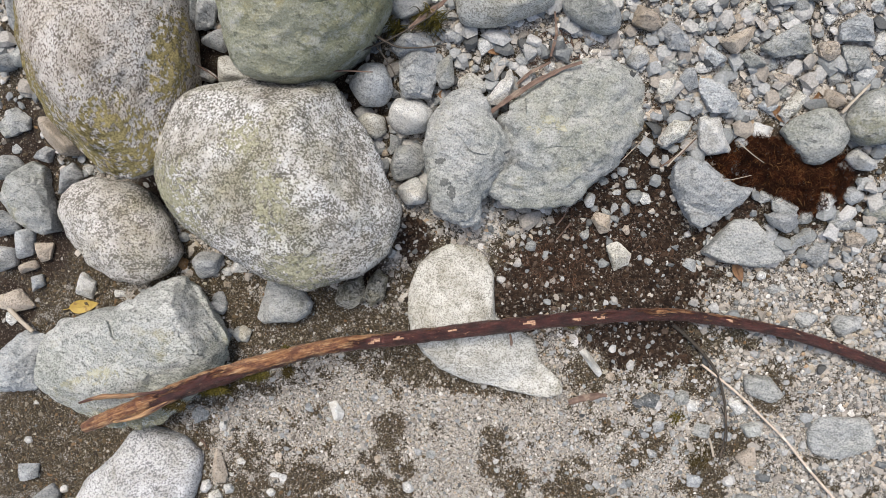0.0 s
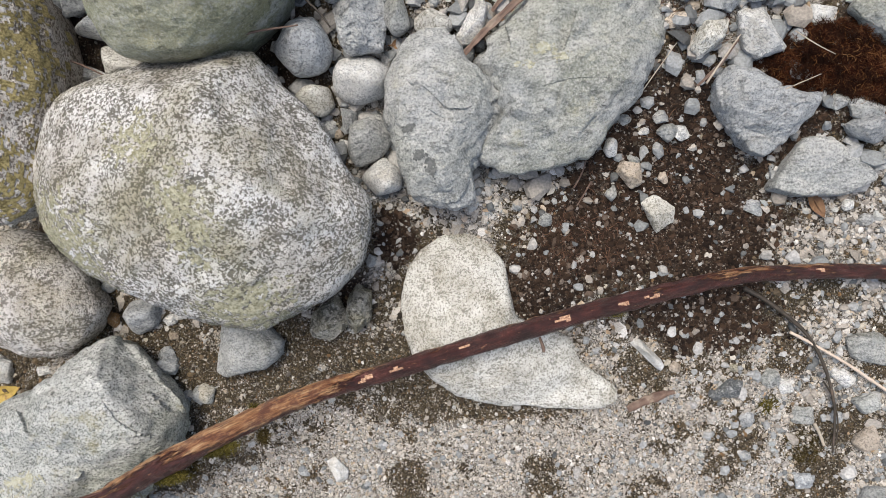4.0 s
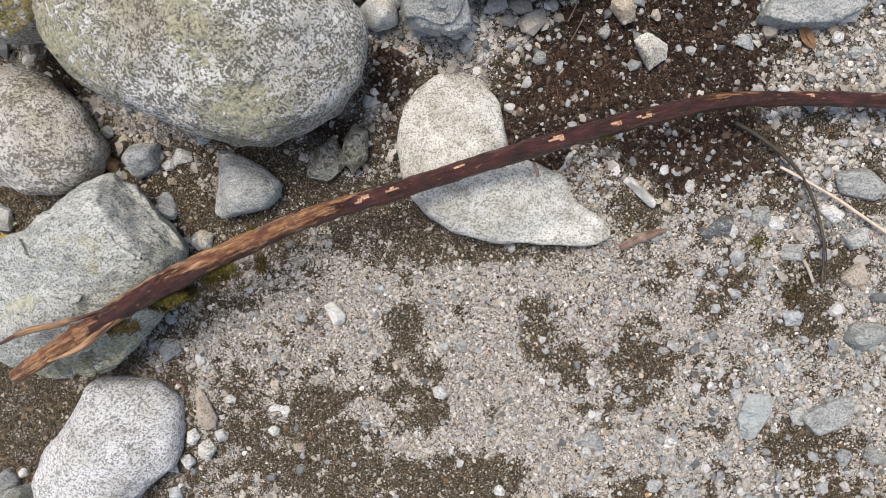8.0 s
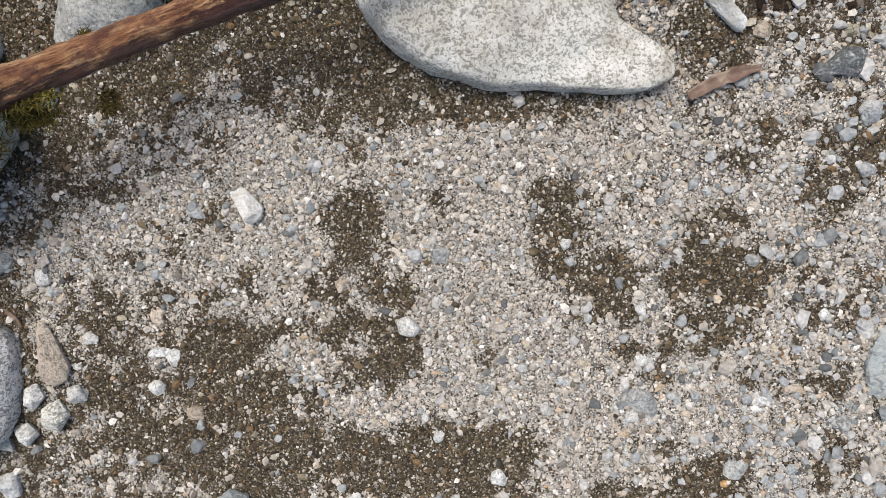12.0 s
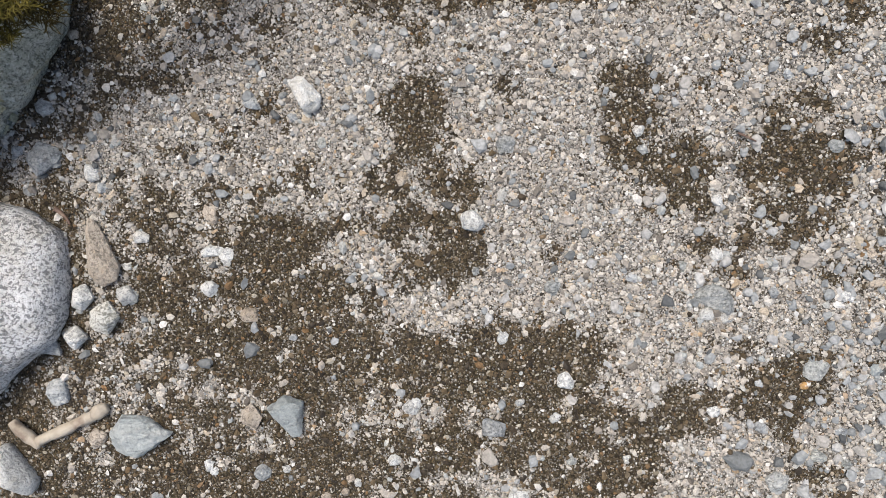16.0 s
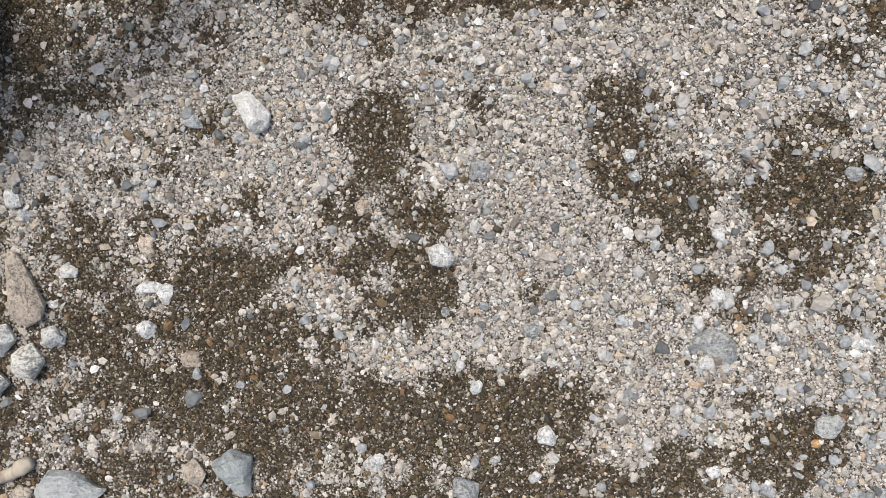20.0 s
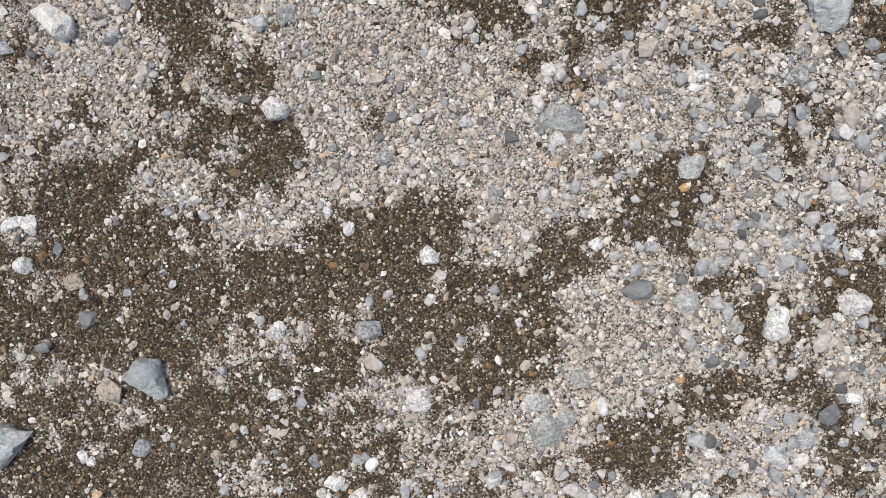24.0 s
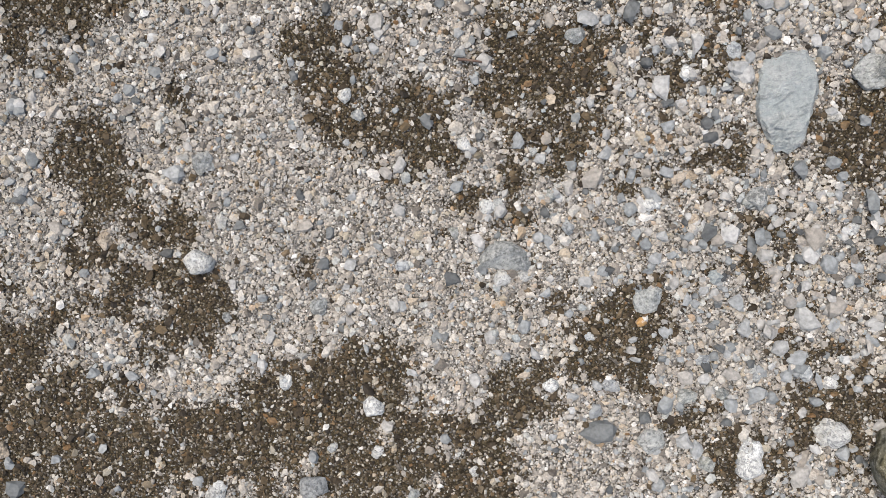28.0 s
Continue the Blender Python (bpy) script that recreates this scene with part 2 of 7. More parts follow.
OL = schist("olive_schist", (0.44, 0.429, 0.319), (0.297, 0.314, 0.231), (0.088, 0.0935, 0.0605), (0.308, 0.303, 0.154), stain=(0.33, 0.275, 0.11), speckle=0.35, stain_mix=0.7, vary=0.05)
BL = schist("blue_grey_stone", (0.6, 0.62, 0.635), (0.385, 0.408, 0.425), (0.1, 0.105, 0.11), (0.36, 0.385, 0.39), stain=(0.34, 0.31, 0.25), stain_mix=0.4, speckle=0.6, vary=0.45)
WH = granite("white_quartz", (0.79, 0.79, 0.775), (0.23, 0.235, 0.235), 330, 0.54, (0.5, 0.45, 0.35), (0.55, 0.75), 0.5, 0.3, (0.475, 0.481, 0.469), 0.9, vary=0.3)
QU = granite("milky_quartz", (0.82, 0.82, 0.81), (0.4, 0.41, 0.41), 300, 0.6, (0.45, 0.42, 0.36), (0.6, 0.75), 0.4, 0.2, (0.66, 0.67, 0.67), 0.8)
TA = granite("tan_stone", (0.575, 0.5, 0.419), (0.175, 0.15, 0.125), 300, 0.55, (0.375, 0.25, 0.125), (0.52, 0.72), 0.5, 0.3, (0.375, 0.319, 0.256), 0.9, vary=0.3)
SL = schist("slate", (0.512, 0.544, 0.544), (0.384, 0.422, 0.429), (0.192, 0.211, 0.218), (0.435, 0.48, 0.474), stain_mix=0.2, speckle=0.3, rough=0.6)
DK = schist("dark_slate", (0.2, 0.21, 0.215), (0.12, 0.13, 0.135), (0.04, 0.043, 0.045), (0.16, 0.175, 0.175), stain_mix=0.2, speckle=0.5)
MO = stone_material("mossy_stone", (0.4, 0.39, 0.35), (0.2, 0.19, 0.15), (0.045, 0.043, 0.035), 110, (0.48, 0.58), 0.8,
                    (0.17, 0.145, 0.05), (0.45, 0.62), 0.7, 14, bump=0.9, pale=0.5)
RU = stone_material("rusty_stone", (0.4, 0.24, 0.1), (0.28, 0.165, 0.08), (0.13, 0.08, 0.05), 150, (0.52, 0.66), 0.5, None, bump=0.5)

LOOKS = {
    SE: "speckled grey-green schist", GB: "granite with yellow-brown lichen",
    GL: "speckled grey granite with olive lichen patches", GP: "rose-grey speckled granite with worn rounded edges",
    SP: "pale salt-and-pepper granite, smoothly worn", GS: "grey-green schist with faint lichen", GR: "light grey schist, flat and worn",
    OL: "olive-grey schist", SQ: "coarse salt-and-pepper granite", BL: "blue-grey river-worn", WH: "whitish quartz-rich", QU: "milky white quartz", DK: "dark grey slate", TA: "tan weathered", SL: "thin flat slate-grey",
    MO: "dark mossy weathered", RU: "rusty orange-brown",
}


# ---- ground shape: a gentle slope, mounds of grit, damp patches ----
def lattice(x, y, size, seed):
    """Smooth value noise from 0 to 1, features of the given size in metres."""
    table = np.random.RandomState(seed).rand(256, 256)
    x, y = np.asarray(x) / size + 97.3, np.asarray(y) / size + 61.7
    i, j = np.floor(x).astype(int), np.floor(y).astype(int)
    u, v = x - i, y - j
    u, v = u * u * (3 - 2 * u), v * v * (3 - 2 * v)
    def at(a, b):
        return table[(i + a) % 256, (j + b) % 256]
    return (at(0, 0) * (1 - u) + at(1, 0) * u) * (1 - v) + (at(0, 1) * (1 - u) + at(1, 1) * u) * v


def cloud(x, y, size, seed, octaves=4):
    total, weight = 0.0, 0.0
    for k in range(octaves):
        total = total + lattice(x, y, size / 2 ** k, seed + k) * 0.6 ** k
        weight += 0.6 ** k
    return total / weight


MOUNDS, DAMP, DRY, SOIL_AND_GAPS = [], [], [], []


def mound(x, y, r, h):
    MOUNDS.append((x, y, r, h))


def slope(x, y):
    e = y - 0.5
    return 0.05 * x + 0.09 * y + 0.125 * (e + np.sqrt(e * e + 0.01)) - 0.0013


def nearby(x, y):
    """1 over the finely modelled bed, 0 on the open ground beyond it."""
    return np.clip((2.0 - np.hypot(x, y - 0.3)) / 0.5, 0, 1)


def surface(x, y):
    x, y = np.asarray(x, float), np.asarray(y, float)
    far = np.clip((np.hypot(x, y - 0.2) - 1.6) / 4, 0, 1)
    z = slope(np.clip(x, -2.5, 2.5), np.clip(y, -2, 2.2))
    z = z + nearby(x, y) * ((cloud(x, y, 0.16, 5) - 0.5) * 0.014 + (cloud(x, y, 0.03, 15, 3) - 0.5) * 0.004)
    for a, b, r, h in MOUNDS:
        z = z + h * np.exp(-((x - a) ** 2 + (y - b) ** 2) / (r * r))
    return z + far * (cloud(x, y, 3.0, 25) - 0.5) * 0.6


def damp(x, y, rx, ry, much=1.0):
    DAMP.append((x, y, rx, ry, much))


def dry(x, y, rx, ry, much=1.0):
    DRY.append((x, y, rx, ry, much))


# Leaf soil; some spots also darken stone gaps in place of shade.
def soil(x, y, rx, ry):
    SOIL_AND_GAPS.append((x, y, rx, ry, 1.0))


def patches(x, y, spots, coarse, fine, seed, bare=(), base=-1.0):
    x, y = np.asarray(x, float), np.asarray(y, float)
    field = np.full(x.shape, float(base))
    for a, b, rx, ry, much in spots:
        field = np.maximum(field, much * 1.6 - 0.5 - 0.7 * ((x - a) / rx) ** 2 - 0.7 * ((y - b) / ry) ** 2)
    for a, b, rx, ry, much in bare:
        field = field - much * np.clip(1.2 - ((x - a) / rx) ** 2 - ((y - b) / ry) ** 2, 0, 1)
    field = field + (cloud(x, y, 0.045, seed, 3) - 0.5) * coarse + (cloud(x, y, 0.014, seed + 20, 3) - 0.5) * fine
    s = np.clip((field + 0.6) / 1.3, 0, 1)
    return s * s * (3 - 2 * s)


def dampness(x, y):
    """0 on dry pale grit, 1 on damp brown sand and gap shade put into the colour."""
    return patches(x, y, DAMP, 2.1, 3.1, 40, DRY, -0.6)


def soil_and_shade(x, y):
    """1 on black leaf soil and where gap shade is put into the colour."""
    return patches(x, y, SOIL_AND_GAPS, 1.6, 1.6, 60)


damp(-0.360, -0.120, 0.260, 0.220, 0.62)
damp(0.433, -0.126, 0.03, 0.035, 0.78)
damp(0.449, -0.288, 0.05, 0.035, 0.85)
damp(0.375, -0.299, 0.04, 0.03, 0.8)
damp(0.354, -0.052, 0.02, 0.03, 0.5)
damp(-0.280, -0.340, 0.380, 0.130, 0.75)
damp(-0.380, 0.160, 0.120, 0.110, 0.6)
damp(-0.020, -0.180, 0.160, 0.090, 0.6)
damp(-0.375, 0.185, 0.070, 0.050)
damp(-0.319, 0.156, 0.041, 0.030)
damp(-0.276, 0.193, 0.032, 0.024, 0.5)
damp(-0.100, 0.202, 0.044, 0.012)
damp(-0.052, 0.121, 0.021, 0.026)
damp(-0.052, 0.080, 0.027, 0.030)
damp(-0.081, 0.041, 0.031, 0.016)
damp(-0.025, 0.040, 0.031, 0.021)
damp(-0.048, -0.006, 0.043, 0.022)
damp(-0.028, -0.035, 0.037, 0.027)
damp(0.037, 0.127, 0.019, 0.018, 0.5)
damp(0.037, 0.067, 0.022, 0.012, 0.5)
damp(0.151, 0.123, 0.022, 0.029)
damp(0.152, 0.072, 0.024, 0.026)
damp(0.195, 0.050, 0.033, 0.028)
damp(0.202, 0.020, 0.028, 0.020, 0.7)
damp(0.215, 0.119, 0.029, 0.032, 0.4)
damp(0.297, 0.051, 0.050, 0.033)
damp(0.293, 0.005, 0.040, 0.027)
damp(0.315, 0.096, 0.044, 0.024, 0.5)
damp(0.337, 0.168, 0.046, 0.026, 0.4)
damp(-0.199, -0.025, 0.076, 0.034)
damp(-0.195, -0.081, 0.085, 0.050)
damp(-0.286, -0.102, 0.069, 0.045)
damp(-0.198, -0.149, 0.101, 0.046)
damp(-0.375, -0.150, 0.080, 0.037, 0.6)
damp(-0.144, -0.125, 0.056, 0.035)
damp(0.020, -0.148, 0.094, 0.037)
damp(-0.050, -0.148, 0.052, 0.030)
damp(0.095, -0.218, 0.091, 0.040)
damp(-0.051, -0.226, 0.068, 0.034)
damp(0.130, -0.260, 0.054, 0.027)
damp(0.213, -0.194, 0.031, 0.027)
damp(0.306, -0.154, 0.039, 0.027)
damp(0.258, -0.123, 0.027, 0.019, 0.5)
damp(0.054, -0.112, 0.031, 0.016, 0.6)
damp(0.365, -0.044, 0.031, 0.021, 0.5)
damp(-0.358, -0.269, 0.143, 0.038)
damp(-0.184, -0.269, 0.115, 0.031)
damp(-0.261, 0.032, 0.035, 0.029, 0.5)
damp(-0.399, 0.034, 0.054, 0.035, 0.7)
damp(-0.431, -0.066, 0.037, 0.036, 0.6)
damp(-0.289, 0.067, 0.029, 0.017, 0.5)
damp(-0.173, 0.048, 0.035, 0.023, 0.4)
damp(0.149, -0.044, 0.022, 0.017, 0.5)
damp(0.406, 0.136, 0.020, 0.041, 0.6)
damp(-0.135, -0.240, 0.054, 0.031, 0.8)
damp(0.293, -0.187, 0.040, 0.035)
damp(0.329, -0.164, 0.026, 0.016)
damp(0.116, -0.263, 0.050, 0.044)
damp(0.030, -0.163, 0.047, 0.023)
damp(0.163, -0.199, 0.049, 0.027)
damp(0.234, -0.384, 0.042, 0.029)
damp(0.309, -0.349, 0.037, 0.024)
damp(0.425, -0.116, 0.025, 0.016, 0.7)
damp(0.329, -0.253, 0.018, 0.014, 0.6)
damp(0.427, -0.273, 0.024, 0.029, 0.5)
damp(0.354, -0.321, 0.022, 0.023, 0.6)
damp(-0.044, -0.189, 0.045, 0.031, 0.7)
damp(-0.132, -0.276, 0.078, 0.022, 0.7)
damp(0.404, -0.418, 0.034, 0.047, 0.9)
damp(0.448, -0.311, 0.019, 0.030, 0.7)
damp(0.371, -0.353, 0.029, 0.020, 0.7)
damp(0.343, -0.100, 0.021, 0.012, 0.5)
damp(0.251, -0.049, 0.021, 0.011, 0.6)
damp(0.418, -0.054, 0.032, 0.020, 0.6)
damp(0.174, 0.045, 0.056, 0.013, 0.5)
dry(-0.230, 0.190, 0.160, 0.060, 0.6)
dry(-0.330, 0.060, 0.110, 0.050, 0.5)
dry(-0.070, 0.420, 0.050, 0.060, 0.5)
dry(0.180, 0.320, 0.080, 0.080, 0.5)
dry(-0.304, 0.104, 0.050, 0.025)
dry(-0.245, 0.133, 0.037, 0.025)
dry(-0.124, 0.160, 0.067, 0.046)
dry(-0.126, 0.090, 0.048, 0.032)
dry(-0.201, 0.077, 0.035, 0.022, 0.6)
dry(-0.002, 0.128, 0.025, 0.041)
dry(0.086, 0.127, 0.046, 0.059)
dry(0.064, 0.177, 0.102, 0.029)
dry(0.064, 0.065, 0.044, 0.041)
dry(0.054, 0.021, 0.042, 0.028)
dry(0.120, 0.020, 0.036, 0.021)
dry(0.121, -0.032, 0.033, 0.024)
dry(0.093, -0.066, 0.072, 0.025)
dry(0.224, -0.078, 0.060, 0.027)
dry(-0.112, -0.029, 0.036, 0.024)
dry(-0.061, -0.092, 0.038, 0.021, 0.7)
dry(0.171, 0.172, 0.074, 0.029)
dry(0.248, 0.084, 0.021, 0.035)
dry(0.244, 0.025, 0.019, 0.030)
dry(0.330, -0.092, 0.075, 0.028)
dry(0.223, -0.146, 0.040, 0.029)
dry(0.265, -0.222, 0.047, 0.033)
dry(0.379, -0.197, 0.051, 0.041)
dry(0.210, -0.270, 0.051, 0.021)
dry(0.043, -0.270, 0.035, 0.022)
dry(-0.087, -0.245, 0.025, 0.016, 0.7)
dry(-0.264, -0.025, 0.024, 0.029, 0.7)
dry(0.271, 0.149, 0.031, 0.021, 0.7)
dry(0.208, -0.299, 0.039, 0.028)
dry(0.146, -0.331, 0.040, 0.033)
dry(0.277, -0.240, 0.043, 0.025)
dry(0.359, -0.214, 0.040, 0.029)
dry(0.271, -0.095, 0.045, 0.021)
dry(0.311, -0.296, 0.029, 0.030)
dry(0.029, -0.284, 0.030, 0.021, 0.6)
dry(-0.010, -0.304, 0.026, 0.016, 0.5)
dry(0.356, -0.408, 0.049, 0.037)
damp(0.296, 0.586, 0.126, 0.137)
damp(0.329, 0.445, 0.141, 0.129)
damp(0.199, 0.465, 0.106, 0.083)
damp(0.396, 0.371, 0.106, 0.059)
damp(-0.104, 0.477, 0.072, 0.048)
damp(-0.187, 0.309, 0.134, 0.049)
damp(-0.346, 0.235, 0.185, 0.099)
damp(-0.532, 0.337, 0.074, 0.074)
damp(-0.736, 0.279, 0.175, 0.112)
damp(-0.771, -0.033, 0.154, 0.128)
damp(-0.069, 0.263, 0.073, 0.073)
damp(0.544, 0.686, 0.143, 0.077)
damp(-0.125, 0.251, 0.088, 0.039)
damp(0.084, 0.239, 0.106, 0.029)
damp(0.556, -0.074, 0.078, 0.034)
damp(0.603, -0.180, 0.078, 0.049)
damp(-0.564, -0.295, 0.272, 0.115)
damp(-0.613, -0.011, 0.123, 0.123)
damp(-0.635, -0.048, 0.154, 0.144)
# Next four: brown soil and crevice shade, both put into the ground colour.
damp(-0.507, 0.747, 0.068, 0.068)
damp(-0.827, 0.542, 0.109, 0.243)
damp(-0.187, 0.689, 0.068, 0.136)
damp(0.010, 0.737, 0.067, 0.067)
damp(-0.376, 0.298, 0.046, 0.029)
damp(-0.301, 0.264, 0.104, 0.043)
damp(-0.151, 0.265, 0.094, 0.030)
damp(-0.185, 0.317, 0.077, 0.043)
damp(-0.078, 0.478, 0.029, 0.050)
damp(-0.080, 0.369, 0.030, 0.059)
damp(-0.433, 0.317, 0.039, 0.024)
damp(0.312, 0.293, 0.050, 0.029)
damp(0.186, 0.484, 0.074, 0.041)
damp(-0.296, 0.356, 0.113, 0.044)
damp(-0.548, 0.343, 0.053, 0.044)
damp(0.047, 0.216, 0.051, 0.021)
damp(0.546, 0.408, 0.041, 0.020)
damp(0.496, 0.318, 0.029, 0.037)
damp(0.597, 0.202, 0.037, 0.029)
damp(0.537, 0.125, 0.042, 0.038)
damp(0.438, 0.183, 0.029, 0.038)
damp(0.622, 0.319, 0.033, 0.041)
mound(0.146, 0.406, 0.045, 0.03)
mound(0.226, 0.318, 0.032, 0.02)
mound(0.298, 0.535, 0.1, -0.03)
soil(0.289, 0.615, 0.101, 0.091)
soil(0.337, 0.500, 0.099, 0.104)
soil(0.217, 0.479, 0.084, 0.063)
soil(0.364, 0.376, 0.095, 0.053)
soil(0.155, 0.414, 0.053, 0.053)
soil(0.545, 0.695, 0.108, 0.059)
# The next ten spots put both soil and gap shade into the colour.
soil(-0.516, 0.718, 0.041, 0.071)
soil(-0.248, 0.765, 0.050, 0.050)
soil(-0.420, 0.703, 0.061, 0.031)
soil(-0.305, 0.724, 0.061, 0.030)
soil(-0.567, 0.497, 0.043, 0.043)
soil(-0.199, 0.706, 0.030, 0.040)
soil(-0.859, 0.450, 0.066, 0.121)
soil(-0.802, 0.347, 0.078, 0.056)
soil(-0.845, 0.190, 0.045, 0.068)
soil(0.472, 0.635, 0.040, 0.060)
soil(-0.146, 0.402, 0.038, 0.024)
soil(-0.071, 0.486, 0.025, 0.034)
mound(0.536, 0.694, 0.09, 0.02)

# ---- rocks: bodies bounded by worn facets ----
SPHERES, ROCKS = {}, []


def sphere(level):
    if level not in SPHERES:
        bm = bmesh.new()
        bmesh.ops.create_icosphere(bm, subdivisions=level, radius=1)
        SPHERES[level] = (np.array([v.co for v in bm.verts]), [[v.index for v in f.verts] for f in bm.faces])
        bm.free()
    return SPHERES[level]


def mesh_of(name, verts, faces, mat, smooth=True, straight=None):
    me = bpy.data.meshes.new(name)
    me.from_pydata([tuple(v) for v in verts], [], faces)
    if smooth:
        me.polygons.foreach_set("use_smooth", [True] * len(me.polygons))
    me.materials.append(mat)
    if straight:
        me.attributes.new("straight", "FLOAT_VECTOR", "POINT").data.foreach_set("vector", np.array(straight, float).ravel())
    return me


def rock(name, x, y, h, worn, mat, sides, label="", sink=0.35, rough=1.0, bites=(), flanks=(), lie=None):
    """A stone whose outline is given by the facing and the distance of its sides. Above 20, worn gives broken stone with hard edges,
    below it a rolled one; bites are round hollows (x, y, radius) in its outline, filled with soil; flanks (facing, rise) set
    the tilt of sides, lie (facing, lean) that of the top."""
    rnd = random.Random(int(x * 9173 + y * 7919 + h * 1e4))
    wide = max(d for _, d in sides)
    broken = worn >= 20
    level = 6 if wide > 0.14 else 5 if wide > 0.045 else 4 if wide > 0.018 else 3
    d, faces = sphere(level)
    power = 64 if broken else worn
    planes = []
    for az, dist in sides:
        up = radians(rnd.uniform(6, 52) if broken else rnd.uniform(10, 40))
        for face, rise in flanks:
            if abs((az - face + 180) % 360 - 180) < 32:
                up = radians(rise)
        planes += [(radians(az), up, dist * math.cos(up)), (radians(az), radians(-14), dist * math.cos(radians(14)))]
    lean, way = radians(rnd.uniform(6, 20) if broken else rnd.uniform(0, 9)), rnd.uniform(0, 6.28)
    if lie:
        way, lean = radians(lie[0]), radians(lie[1])
    planes.append((way, math.pi / 2 - lean, h * (1 - sink)))
    for _ in range(1 if flanks else 5 if broken else 4 if worn >= 12 else 0):
        up = radians(rnd.uniform(30, 72))
        planes.append((rnd.uniform(0, 6.28), up, rnd.uniform(0.8, 1.02) * math.hypot(wide * 0.72 * math.cos(up), h * (1 - sink) * 0.9 * math.sin(up))))
    total = (np.maximum(-d[:, 2], 0) / (h * 0.6)) ** power
    for az, up, reach in planes:
        n = np.array([math.cos(az) * math.cos(up), math.sin(az) * math.cos(up), math.sin(up)])
        total += (np.maximum(d @ n, 0) / reach) ** power
    p = d * ((total if broken else total / 2) ** (-1.0 / power))[:, None]
    off = Vector((rnd.uniform(-50, 50), rnd.uniform(-50, 50), rnd.uniform(-50, 50)))
    bed = Vector((rnd.uniform(-0.6, 0.6), rnd.uniform(-0.6, 0.6), 1)).normalized()
    amp = (0.045 if not broken else 0.032) * rough
    fray = 0.3 if wide > 0.06 else 0.15
    for k in range(len(p)):
        q = Vector(d[k])
        v = noise.fractal(q * 1.7 + off, 0.9, 2.1, 5)
        if broken:
            body = Vector(p[k]) / wide
            ledge = body.dot(bed) * 6.5 + noise.noise(body * 2.2 + off) * 1.6
            ledge = (ledge - math.floor(ledge)) * max(0.0, noise.noise(body * 3.0 - off) + 0.25)
            v = v * 0.7 - 4.2 * ledge - 1.3 * noise.hetero_terrain(body * 9 + off, 0.6, 2.0, 3, 0.3)
        elif worn >= 12:
            v = v * 0.7 - abs(noise.noise(q * 3.1 - off)) * 0.9 + 0.2 - fray * noise.hetero_terrain(q * 7 + off, 0.7, 2.0, 3, 0.3)
        p[k] *= 1 + amp * v
    fit = [dist / max((p[:, :2] @ (math.cos(radians(az)), math.sin(radians(az)))).max(), 1e-4) for az, dist in sides]
    spread = sum(fit) / len(fit)
    p[:, :2] *= min(max(spread, 0.97), 1.05) if broken else spread
    for bx, by, br in bites:
        for _ in range(60):
            inside = np.hypot(p[:, 0] + x - bx, p[:, 1] + y - by) < br * (1 + 0.1 * np.sin(90 * p[:, 0] + 70 * p[:, 1]))
            p[inside, :2] *= 0.985
    me = mesh_of(name, p, faces, mat)
    if broken:
        me.set_sharp_from_angle(angle=radians(24 if level > 4 else 30))
    ob = new(name, me)
    ob.location = (x, y, float(surface(x, y)) + h * sink)
    size = {"boulder": "boulder half sunk in gravel", "rock": "rock lying among gravel", "stone": "stone on the gravel", "pebble": "pebble on gritty sand"}[name]
    tagged(ob, label or LOOKS[mat] + " " + size, name, group={"stone": "river stones", "pebble": "pebbles", "rock": "rocks"}.get(name, ""))
    ROCKS.append((x, y, min(dd for _, dd in sides) * 0.8, wide))
    return ob


def pebble(x, y, a, b, turn, h, mat, name="pebble"):
    rnd = random.Random(int(x * 51130 + y * 68990))
    worn = rnd.choice((18, 24, 24, 24, 24, 24))
    sides = []
    for k in range(5):
        az = k * 72 + rnd.uniform(-20, 20)
        c, s = math.cos(radians(az)), math.sin(radians(az))
        sides.append((az + turn, math.hypot(a * c, b * s) * rnd.uniform(0.76, 1.06)))
    return rock(name, x, y, h, worn, mat, sides)


def outline_of(corners, soft, count):
    """Radii of a worn polygon, given by its corners as (facing, distance), at even turns."""
    pts = [(r * math.cos(radians(a)), r * math.sin(radians(a))) for a, r in corners]
    run = np.concatenate([np.linspace(pts[k], pts[(k + 1) % len(pts)], 30, endpoint=False) for k in range(len(pts))])
    a, r = np.arctan2(run[:, 1], run[:, 0]), np.hypot(run[:, 0], run[:, 1])
    order = np.argsort(a)
    fine = np.interp(np.linspace(-math.pi, math.pi, 720, endpoint=False), a[order], r[order], period=2 * math.pi)
    w = np.exp(-0.5 * (np.arange(-60, 61) * 0.5 / soft) ** 2)
    fine = np.convolve(np.concatenate([fine[-60:], fine, fine[:60]]), w / w.sum(), "valid")
    turn = np.linspace(-math.pi, math.pi, count, endpoint=False)
    return turn, np.interp(turn, np.linspace(-math.pi, math.pi, 720, endpoint=False), fine, period=2 * math.pi)


